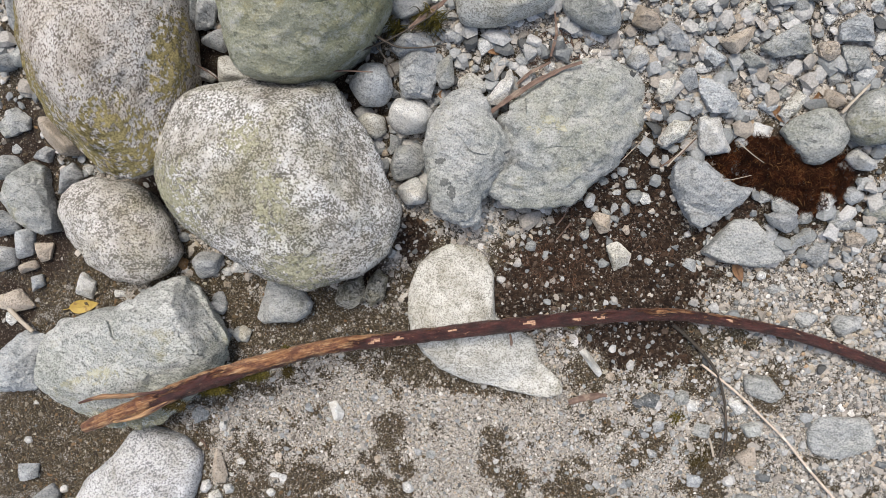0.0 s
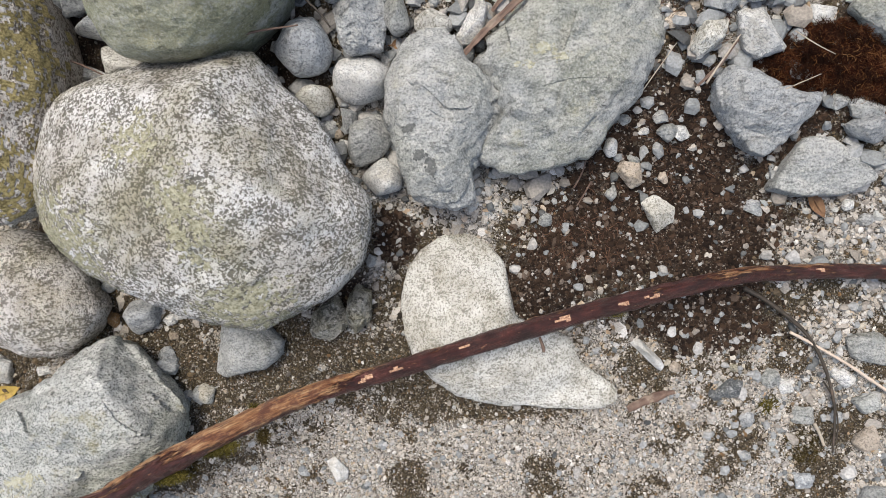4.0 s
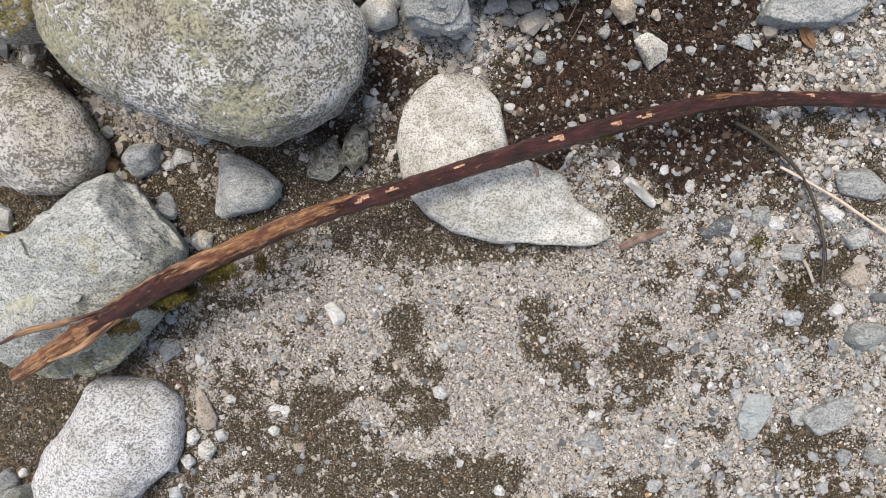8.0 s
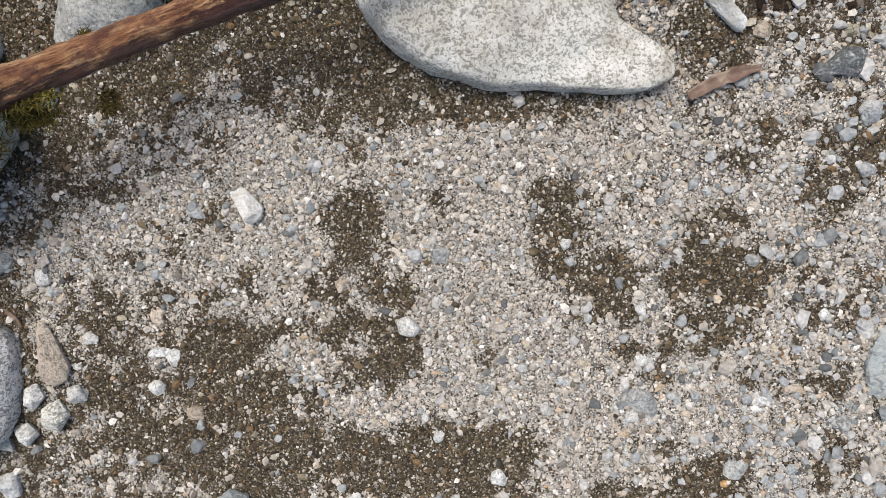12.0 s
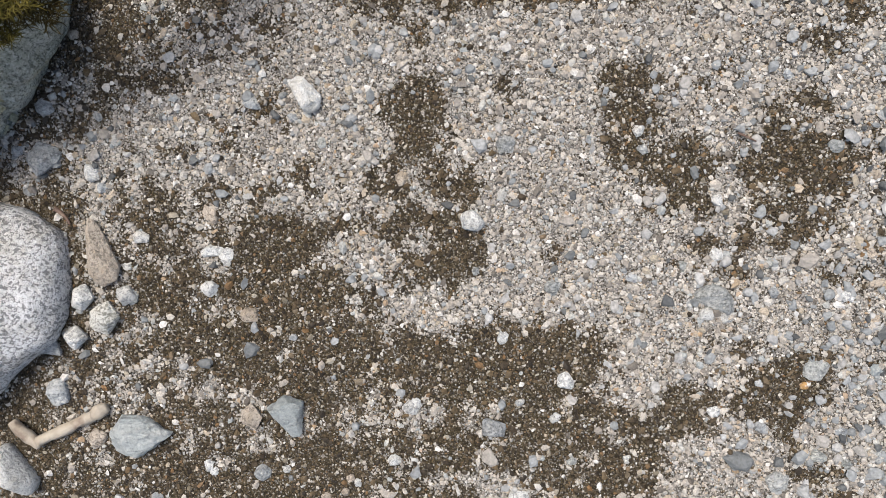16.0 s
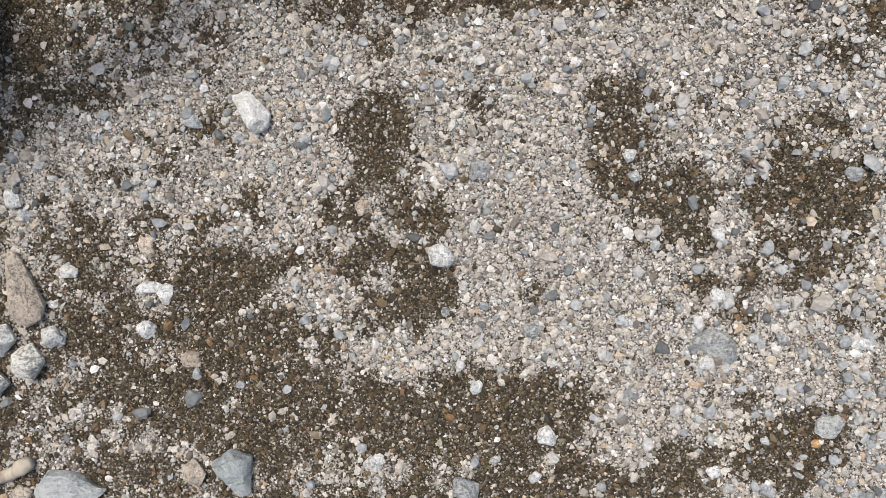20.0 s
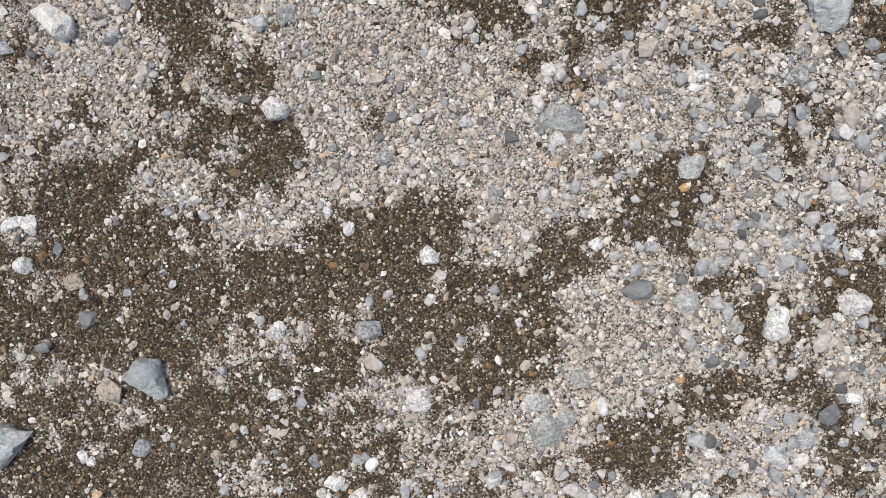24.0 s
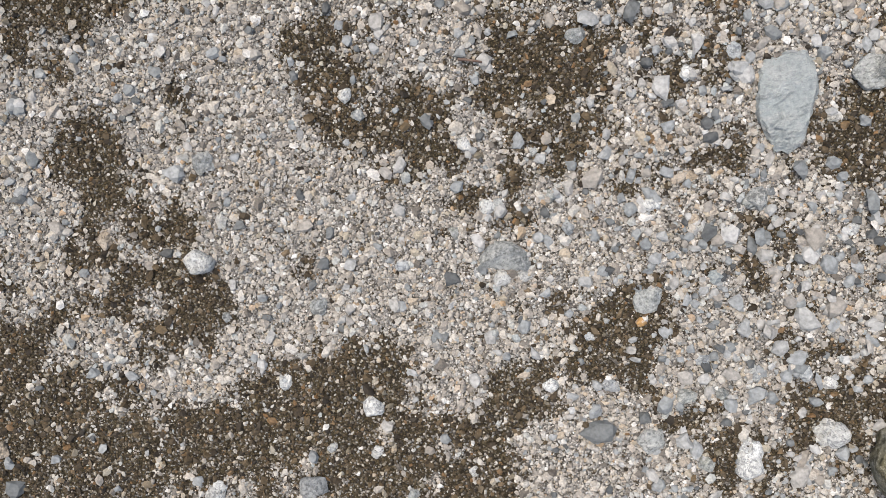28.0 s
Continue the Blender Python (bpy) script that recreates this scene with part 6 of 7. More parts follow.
STICK_LINE = [(-0.575, 0.057, 0.137), (-0.460, 0.128, 0.149), (-0.350, 0.190, 0.150), (-0.200, 0.260, 0.135), (-0.050, 0.307, 0.142), (0.160, 0.370, 0.145), (0.350, 0.417, 0.140), (0.450, 0.428, 0.123), (0.624, 0.426, 0.107), (0.796, 0.397, 0.100), (0.915, 0.357, 0.090)]
STICK_THICK = [0.0105, 0.0145, 0.0162, 0.0132, 0.012, 0.0124, 0.011, 0.0105, 0.0102, 0.0098, 0.009]
stick = new("fallen_branch")
tagged(stick, "long red-brown barked branch lying across the boulders", "branch")
bark_skin = part("bark", tube(STICK_LINE, STICK_THICK, 28, 0.15, 3, 30), BARK, stick, "dark red bark, stripped to orange wood in streaks")
BARE_WOOD = film_material("bare_wood", (0.17, 0.08, 0.05), (0.52, 0.34, 0.23), 420.0)
crust(bark_skin, 0.157, 0.371, 0.016, 0.005, 17, BARE_WOOD, "bare_patch", "pale bare wood where bark flaked off", 0.75, 0.0004)
crust(bark_skin, 0.272, 0.400, 0.013, 0.004, 15, BARE_WOOD, "bare_patch", "pale bare wood where bark flaked off", 0.75, 0.0004)
crust(bark_skin, 0.235, 0.391, 0.006, 0.004, 0, BARE_WOOD, "bare_patch", "pale bare wood where bark flaked off", 0.75, 0.0004)
crust(bark_skin, -0.060, 0.306, 0.008, 0.004, 17, BARE_WOOD, "bare_patch", "pale bare wood where bark flaked off", 0.75, 0.0004)
crust(bark_skin, -0.100, 0.293, 0.012, 0.004, 20, BARE_WOOD, "bare_patch", "pale bare wood where bark flaked off", 0.75, 0.0004)
crust(bark_skin, 0.030, 0.335, 0.007, 0.003, 20, BARE_WOOD, "bare_patch", "pale bare wood where bark flaked off", 0.75, 0.0004)
crust(bark_skin, 0.500, 0.431, 0.012, 0.003, 0, BARE_WOOD, "bare_patch", "pale bare wood where bark flaked off", 0.75, 0.0004)
part("splinter", tube([(-0.580, 0.104, 0.160), (-0.544, 0.122, 0.160), (-0.496, 0.132, 0.160), (-0.431, 0.153, 0.160)], [0.002, 0.004, 0.004, 0.001], 7, 0.4, 6, 6), TORN, stick, "curled orange bark strip")
part("splinter", tube([(-0.519, 0.080, 0.155), (-0.473, 0.101, 0.155), (-0.421, 0.141, 0.155), (-0.394, 0.159, 0.155)], [0.002, 0.005, 0.006, 0.001], 8, 0.35, 7, 6), TORN, stick, "grey split splinter")
part("twig_stub", tube([(0.130, 0.344, 0.130), (0.135, 0.330, 0.130), (0.135, 0.324, 0.130)], [0.002, 0.003, 0.002], 7, 0.3, 8, 4), RUST, stick)


def strands(cx, cy, rx, ry, count, length, thick, lift, seed, base_z=None):
    """Fine curled fibres over an oval patch of ground, joined in one mesh."""
    rnd = random.Random(seed)
    verts, faces, places = [], [], []
    while len(places) < count:
        u, v = rnd.uniform(-1.1, 1.1), rnd.uniform(-1.1, 1.1)
        if u * u + v * v < 0.9 - 0.6 * noise.noise(Vector((u * 2.5, v * 2.5, seed))):
            places.append((cx + u * rx, cy + v * ry, lift * max(0.0, 1 - 0.7 * (u * u + v * v)) * rnd.uniform(0.1, 1) * (0.75 + 0.9 * noise.noise(Vector((u * rx * 70, v * ry * 70, seed))))))
    places = np.array(places)
    places[:, 2] += surface(places[:, 0], places[:, 1]) if base_z is None else base_z
    for p in places:
        p = Vector(p)
        a, bend, tilt = rnd.uniform(0, 6.28), rnd.uniform(-2.6, 2.6), rnd.uniform(-0.3, 0.5)
        base, step = len(verts), length * rnd.uniform(0.5, 1.2) / 4
        for k in range(5):
            w = thick * (1 - 0.15 * k)
            s = Vector((-math.sin(a), math.cos(a), 0))
            verts += [p + s * w, p - s * w, p + Vector((0, 0, w * 1.4))]
            p = p + Vector((math.cos(a), math.sin(a), tilt)) * step
            a += bend / 4
            tilt -= 0.25
        for k in range(4):
            q = base + 3 * k
            faces += [(q, q + 1, q + 4, q + 3), (q + 1, q + 2, q + 5, q + 4), (q + 2, q, q + 3, q + 5)]
    return verts, faces


def island_material(name, stops, rough=0.68, spec=0.45, grain=600, tufts=0.0):
    m, nt, b = material(name, rough, spec)
    g = nt.nodes.new("ShaderNodeNewGeometry")
    tc = nt.nodes.new("ShaderNodeTexCoord")
    n = node(nt, "ShaderNodeTexNoise", Vector=tc.outputs["Object"], Scale=grain, Detail=2.0)
    c = ramp(nt, g.outputs["Random Per Island"], *stops)
    c = blend(nt, 1.0, c, ramp(nt, n.outputs[0], (0.3, 0.68), (0.7, 1.12)), "MULTIPLY")
    # tufts: how far strands darken in noise-shaped clumps.
    if tufts:
        clump_noise = node(nt, "ShaderNodeTexNoise", Vector=tc.outputs["Object"], Scale=42.0, Detail=3.0, Roughness=0.6)
        c = blend(nt, ramp(nt, clump_noise.outputs[0], (0.46, tufts), (0.6, 0.0)), c, (0.018, 0.009, 0.006))
    nt.links.new(c, b.inputs["Base Color"])
    return m


def twig(name, label, points, thick, thin, mat, wob=0.25, ring=7, category="twig"):
    n = len(points)
    shape = tube(points, [thick + (thin - thick) * k / (n - 1) for k in range(n)], ring, wob, len(ROCKS) + n, 8)
    ob = new(name, mesh_of(name, shape[0], shape[1], mat, True, shape[2]))
    return tagged(ob, label, category)


def ribbon(name, label, points, wide, mat, thick=0.0012):
    """A curled flat strip with ragged edges along the points."""
    pts, verts, faces, straight = [Vector(p) for p in points], [], [], []
    n = (len(pts) - 1) * 8
    for i in range(n + 1):
        k, t = min(i // 8, len(pts) - 2), i / 8 - min(i // 8, len(pts) - 2)
        p, run = pts[k].lerp(pts[k + 1], t), (pts[k + 1] - pts[k]).normalized()
        side = run.cross(Vector((0, 0, 1))).normalized()
        w = wide * (0.55 + 0.45 * math.sin(math.pi * min(1, i / n + 0.15))) * (1 + 0.35 * noise.noise(p * 140))
        for u, rise in ((-1, 0.35), (-0.4, 0.0), (0.4, -0.05), (1, 0.3), (1, 0.12), (-1, 0.15)):
            verts.append(p + side * (w * u * 0.5) + Vector((0, 0, w * rise + (-thick if u in (-1, 1) and rise < 0.2 else 0) + 0.004 * noise.noise(p * 25))))
            straight.append((i * 0.004, u * w * 0.5, rise * w))
    for i in range(n):
        for u in range(6):
            q, r = i * 6 + u, i * 6 + (u + 1) % 6
            faces.append((q, r, r + 6, q + 6))
    faces += [(0, 1, 2, 3, 4, 5), tuple(range(n * 6 + 5, n * 6 - 1, -1))]
    return tagged(new(name, mesh_of(name, verts, faces, mat, True, straight)), label, "bark")


def leaf(x, y, long, wide, turn, mat, label, curl=0.25):
    """A dry leaf: a pointed blade with a midrib fold, raised edges and real thickness."""
    verts, faces, n = [], [], 10
    for side in (0, 1):
        for k in range(n + 1):
            t = k / n
            w = wide * math.sin(math.pi * t ** 0.8) ** 0.8 * (1 - 0.2 * t) + 0.0003
            for s in (-1, -0.5, 0, 0.5, 1):
                z = curl * w * s * s + 0.1 * long * (t - 0.5) ** 2 * 2 + 0.0015 * math.sin(9 * t + s) - 0.0008 * side
                verts.append((long * (t - 0.5), w * s, z))
    m = (n + 1) * 5
    for k in range(n):
        for s in range(4):
            a = k * 5 + s
            faces += [(a, a + 5, a + 6, a + 1), (m + a, m + a + 1, m + a + 6, m + a + 5)]
    ob = new("leaf", mesh_of("leaf", verts, faces, mat, True, verts))
    ob.matrix_world = pose(x, y, float(surface(x, y)) + 0.004, 6, 4, turn)
    rib = [(long * (k / 4 - 0.5) * 1.0 - (0.18 * long if k == 0 else 0), 0.0, 0.0012 + 0.2 * long * (k / 4 - 0.5) ** 2) for k in range(5)]
    part("stalk", tube(rib, [0.0009, 0.0008, 0.0007, 0.0005, 0.0003], 6, 0.1, 4, 3), mat, ob)
    return tagged(ob, label, "leaf")


LEAF_YELLOW = wood_material("yellow_leaf", (0.42, 0.31, 0.07), (0.34, 0.23, 0.06), (0.2, 0.12, 0.05), (120, 120, 120), (0.58, 0.66))
LEAF_BROWN = wood_material("brown_leaf", (0.2, 0.11, 0.05), (0.14, 0.07, 0.035), (0.3, 0.19, 0.1), (120, 120, 120), (0.6, 0.7))
MOSS_BROWN = island_material("dried_moss", ((0.0, (0.0148, 0.00432, 0.00288)), (0.45, (0.06, 0.019, 0.0085)), (0.85, (0.16, 0.06, 0.026)), (1.0, (0.24, 0.125, 0.062))), 0.95, 0.08, tufts=0.75)
MOSS_GREEN = island_material("green_moss", ((0.0, (0.035, 0.027, 0.008)), (0.5, (0.1, 0.084, 0.018)), (1.0, (0.22, 0.18, 0.045))), 0.92, 0.12)
MOSS_TIP = island_material("moss_tips", ((0.0, (0.12, 0.046, 0.016)), (0.6, (0.26, 0.115, 0.04)), (1.0, (0.4, 0.22, 0.09))), 0.92, 0.12)
MOSS_OLIVE = island_material("olive_moss", ((0.0, (0.025, 0.018, 0.007)), (0.5, (0.07, 0.053, 0.018)), (1.0, (0.16, 0.12, 0.045))), 0.95, 0.08)
SOIL_FIBRE = island_material("soil_fibres", ((0.0, (0.05, 0.025, 0.015)), (0.6, (0.11, 0.05, 0.028)), (1.0, (0.22, 0.12, 0.07))), 0.85)

forked_twig = twig("twig", "thin dark forked twig lying on the gravel", [(0.427, 0.405, 0.074), (0.468, 0.380, 0.073), (0.514, 0.341, 0.071), (0.543, 0.292, 0.067), (0.560, 0.230, 0.062), (0.561, 0.165, 0.055)], 0.0036, 0.0015, TWIG, category="twig")
part("side_shoot", tube([(0.544, 0.270, 0.063), (0.559, 0.245, 0.061), (0.567, 0.212, 0.058), (0.566, 0.180, 0.055)], [0.0014, 0.0012, 0.001, 0.0008], 7, 0.25, 5, 8), TWIG, forked_twig, "fine dark side shoot")
twig("straw", "pale bleached stalk lying on gravel", [(0.493, 0.342, 0.070), (0.561, 0.304, 0.069), (0.615, 0.268, 0.068), (0.669, 0.230, 0.067), (0.719, 0.186, 0.065), (0.779, 0.137, 0.064)], 0.0022, 0.0026, STRAW, category="stalk")
driftwood = new("driftwood")
tagged(driftwood, "bleached bent driftwood piece on damp sand", "driftwood")
part("short_end", tube([(-0.482, -0.206, -0.034), (-0.470, -0.219, -0.035), (-0.452, -0.231, -0.036)], [0.0052, 0.0066, 0.0058], 7, 0.35, 41, 5), DRIFT, driftwood)
part("long_end", tube([(-0.455, -0.227, -0.034), (-0.424, -0.213, -0.032), (-0.392, -0.197, -0.029)], [0.0056, 0.0064, 0.0056], 7, 0.3, 43, 6), DRIFT, driftwood)
part("knob", tube([(-0.392, -0.198, -0.029), (-0.384, -0.193, -0.028), (-0.378, -0.190, -0.029)], [0.006, 0.0088, 0.005], 8, 0.4, 47, 4), DRIFT, driftwood, "rounded tan knob")
twig("wood_chip", "weathered wood chip beside the stones", [(-0.856, 0.233, -0.001), (-0.826, 0.201, -0.002), (-0.783, 0.172, -0.003)], 0.006, 0.004, DRIFT, category="wood")
ribbon("bark_strip", "grey-brown curled strip of bark between the rocks", [(0.030, 0.714, 0.156), (0.060, 0.743, 0.167), (0.097, 0.773, 0.178), (0.134, 0.798, 0.189), (0.164, 0.812, 0.195)], 0.009, RUST)
ribbon("bark_strip", "grey-brown curled strip of bark between the rocks", [(-0.125, 0.818, 0.197), (-0.105, 0.839, 0.205), (-0.080, 0.860, 0.214), (-0.065, 0.877, 0.220)], 0.008, RUST)
ribbon("bark_strip", "thin red-brown bark shred on gravel", [(0.067, 0.768, 0.160), (0.086, 0.790, 0.169), (0.115, 0.810, 0.177)], 0.006, RUST)
ribbon("bark_strip", "thin red-brown bark shred on gravel", [(0.113, 0.818, 0.179), (0.115, 0.853, 0.191), (0.105, 0.885, 0.201)], 0.005, RUST)
ribbon("bark_strip", "thin tan bark shred beside the moss", [(0.333, 0.672, 0.152), (0.360, 0.698, 0.162), (0.377, 0.725, 0.172)], 0.004, RUST)
twig("twig", "fine reddish twig between the boulders", [(-0.267, 0.717, 0.207), (-0.225, 0.727, 0.212), (-0.170, 0.733, 0.217)], 0.0018, 0.001, RUST, category="twig")
twig("twig", "fine dark twig over pale stones", [(-0.178, 0.793, 0.216), (-0.141, 0.781, 0.214), (-0.104, 0.784, 0.217), (-0.060, 0.794, 0.223)], 0.0022, 0.0012, TWIG, category="twig")
twig("twig", "fine dark twig over pale stones", [(-0.209, 0.761, 0.204), (-0.152, 0.790, 0.217), (-0.093, 0.831, 0.233), (-0.082, 0.848, 0.240)], 0.0016, 0.001, TWIG, category="twig")
twig("twig", "fine dark twig over pale stones", [(-0.180, 0.785, 0.204), (-0.148, 0.755, 0.195), (-0.136, 0.739, 0.191)], 0.0016, 0.001, TWIG, category="twig")
twig("twig", "fine reddish twig between the boulders", [(-0.491, 0.714, 0.155), (-0.465, 0.704, 0.153), (-0.444, 0.694, 0.150)], 0.0016, 0.001, RUST, category="twig")
twig("twig", "dry grass stem on the moss", [(0.340, 0.672, 0.163), (0.356, 0.698, 0.172), (0.375, 0.728, 0.183)], 0.0016, 0.0008, DRIFT, category="twig")
twig("twig", "dry grass stem on the moss", [(0.436, 0.727, 0.195), (0.464, 0.711, 0.192), (0.488, 0.700, 0.189)], 0.0009, 0.0005, DRIFT, category="twig")
twig("twig", "dry grass stem on the moss", [(0.434, 0.661, 0.174), (0.475, 0.678, 0.181)], 0.0009, 0.0005, DRIFT, category="twig")
twig("twig", "dry grass stem on the moss", [(0.256, 0.656, 0.143), (0.280, 0.692, 0.156), (0.301, 0.723, 0.167)], 0.0009, 0.0005, DRIFT, category="twig")
twig("wood_chip", "tan splinter of wood between stones", [(0.590, 0.797, 0.206), (0.604, 0.821, 0.215), (0.617, 0.844, 0.223)], 0.003, 0.002, DRIFT, category="wood")
ribbon("bark_strip", "rust-brown shred of bark on gravel", [(0.270, 0.226, 0.042), (0.296, 0.240, 0.045), (0.322, 0.249, 0.047), (0.338, 0.252, 0.048)], 0.013, RUST)
twig("wood_chip", "small tan splinter on the gravel", [(0.537, 0.207, 0.052), (0.546, 0.189, 0.051), (0.552, 0.174, 0.050)], 0.003, 0.002, DRIFT, category="wood")
twig("twig", "short reddish twig on the gravel", [(0.249, 0.082, 0.024), (0.258, 0.078, 0.024), (0.266, 0.074, 0.024)], 0.0012, 0.0008, RUST, category="twig")
twig("twig", "short reddish twig on the gravel", [(0.185, 0.547, 0.087), (0.196, 0.569, 0.093), (0.201, 0.590, 0.100)], 0.0014, 0.0008, RUST, category="twig")
twig("twig", "short reddish twig on the gravel", [(0.209, 0.556, 0.090), (0.200, 0.539, 0.085), (0.190, 0.522, 0.081)], 0.0014, 0.0008, RUST, category="twig")
twig("twig", "short reddish twig on the gravel", [(-0.422, 0.016, -0.014), (-0.412, 0.008, -0.014), (-0.407, -0.000, -0.014)], 0.003, 0.001, RUST, category="twig")
leaf(-0.693, 0.239, 0.058, 0.014, 20, LEAF_YELLOW, "yellow curled fallen leaf on damp sand")
leaf(0.519, 0.521, 0.042, 0.01, -60, LEAF_BROWN, "dry orange-brown leaf on gravel")
leaf(0.559, 0.815, 0.045, 0.012, 80, LEAF_BROWN, "dry brown leaf between stones")
leaf(0.505, 0.786, 0.04, 0.009, -40, LEAF_BROWN, "dry brown leaf between stones")
leaf(0.078, 0.769, 0.04, 0.01, 20, LEAF_BROWN, "dry brown leaf beside the bark")
leaf(-0.051, 0.739, 0.03, 0.008, 10, LEAF_BROWN, "dry brown leaf between pale stones")
leaf(0.024, 0.820, 0.04, 0.008, 10, LEAF_BROWN, "dry red-brown needle cluster on stones")
clump = tagged(new("moss_clump", mesh_of("moss_clump", *strands(0.498, 0.707, 0.086, 0.045, 6630, 0.011, 0.0004, 0.03, 1), MOSS_BROWN)), "matted clump of dried red-brown moss", "moss")
shoots = new("moss_fringe", mesh_of("moss_fringe", *strands(0.498, 0.707, 0.086, 0.045, 260, 0.013, 0.0004, 0.034, 31), MOSS_TIP))
shoots.parent = clump
tagged(shoots, "lighter orange-brown moss fringe")
clump = tagged(new("moss_clump", mesh_of("moss_clump", *strands(0.585, 0.678, 0.069, 0.047, 5950, 0.011, 0.0004, 0.028, 2), MOSS_BROWN)), "matted clump of dried red-brown moss", "moss")
shoots = new("moss_fringe", mesh_of("moss_fringe", *strands(0.585, 0.678, 0.069, 0.047, 260, 0.013, 0.0004, 0.034, 32), MOSS_TIP))
shoots.parent = clump
tagged(shoots, "lighter orange-brown moss fringe")
tagged(new("moss_clump", mesh_of("moss_clump", *strands(0.631, 0.709, 0.029, 0.034, 1200, 0.01, 0.0004, 0.025, 3), MOSS_BROWN)), "tuft of yellow-brown dried moss by a rock", "moss")
tagged(new("moss_tuft", mesh_of("moss_tuft", *strands(-0.098, 0.843, 0.023, 0.012, 160, 0.022, 0.001, 0.09, 4), MOSS_GREEN)), "small green moss sprig between stones", "moss")
tagged(new("moss_tuft", mesh_of("moss_tuft", *strands(-0.154, 0.823, 0.014, 0.008, 80, 0.018, 0.001, 0.07, 5), MOSS_GREEN)), "small green moss sprig between stones", "moss")
tagged(new("moss_tuft", mesh_of("moss_tuft", *strands(0.526, 0.170, 0.032, 0.026, 420, 0.009, 0.0004, 0.008, 6), MOSS_OLIVE)), "small brown moss tuft on gravel", "moss")
tagged(new("moss_tuft", mesh_of("moss_tuft", *strands(0.474, 0.234, 0.013, 0.011, 60, 0.014, 0.0008, 0.012, 7), MOSS_GREEN)), "small green moss tuft on gravel", "moss")
tagged(new("moss_tuft", mesh_of("moss_tuft", *strands(-0.360, 0.167, 0.034, 0.014, 420, 0.01, 0.0006, 0.014, 8, 0.118), MOSS_OLIVE)), "olive moss hanging under the branch", "moss")
tagged(new("moss_tuft", mesh_of("moss_tuft", *strands(-0.308, 0.193, 0.025, 0.011, 360, 0.009, 0.0006, 0.014, 14, 0.118), MOSS_GREEN)), "yellow-green moss under the worn bark", "moss")
tagged(new("moss_tuft", mesh_of("moss_tuft", *strands(-0.387, 0.150, 0.018, 0.009, 240, 0.009, 0.0006, 0.012, 9, 0.112), MOSS_GREEN)), "yellow-green moss hanging under the branch", "moss")
tagged(new("moss_tuft", mesh_of("moss_tuft", *strands(-0.247, 0.207, 0.007, 0.012, 160, 0.009, 0.0006, 0.012, 16, 0.108), MOSS_OLIVE)), "small olive moss tuft hanging from bark", "moss")
tagged(new("moss_tuft", mesh_of("moss_tuft", *strands(-0.250, 0.253, 0.007, 0.004, 90, 0.007, 0.0005, 0.008, 17, 0.138), MOSS_GREEN)), "small green moss tuft on the bark", "moss")
tagged(new("moss_tuft", mesh_of("moss_tuft", *strands(0.224, 0.377, 0.017, 0.005, 120, 0.006, 0.0005, 0.004, 15, 0.143), MOSS_GREEN)), "pale green lichen tuft on the bark", "moss")
tagged(new("moss_tuft", mesh_of("moss_tuft", *strands(-0.304, 0.203, 0.036, 0.009, 520, 0.009, 0.0006, 0.01, 21, 0.142), MOSS_GREEN)), "yellow-green moss below the worn bark", "moss")
tagged(new("moss_tuft", mesh_of("moss_tuft", *strands(-0.369, 0.163, 0.030, 0.010, 420, 0.009, 0.0006, 0.01, 22, 0.142), MOSS_GREEN)), "olive moss below the worn bark", "moss")
tagged(new("moss_tuft", mesh_of("moss_tuft", *strands(-0.426, 0.124, 0.030, 0.009, 320, 0.009, 0.0006, 0.008, 23, 0.145), MOSS_OLIVE)), "dried brown moss on the splintered bark", "moss")
tagged(new("root_fibres", mesh_of("root_fibres", *strands(0.281, 0.563, 0.113, 0.113, 420, 0.016, 0.0005, 0.003, 10), SOIL_FIBRE)), "reddish-brown root fibres in dark soil", "fibres", kind="stuff")
tagged(new("root_fibres", mesh_of("root_fibres", *strands(0.196, 0.475, 0.084, 0.058, 500, 0.016, 0.0005, 0.003, 11), SOIL_FIBRE)), "reddish-brown root fibres in dark soil", "fibres", kind="stuff")
tagged(new("root_fibres", mesh_of("root_fibres", *strands(0.127, 0.835, 0.048, 0.038, 200, 0.02, 0.0006, 0.006, 12), SOIL_FIBRE)), "reddish-brown needles and fibres among gravel", "fibres", kind="stuff")
tagged(new("root_fibres", mesh_of("root_fibres", *strands(0.323, 0.746, 0.068, 0.049, 120, 0.022, 0.0005, 0.008, 13), SOIL_FIBRE)), "reddish-brown needles and fibres among gravel", "fibres", kind="stuff")


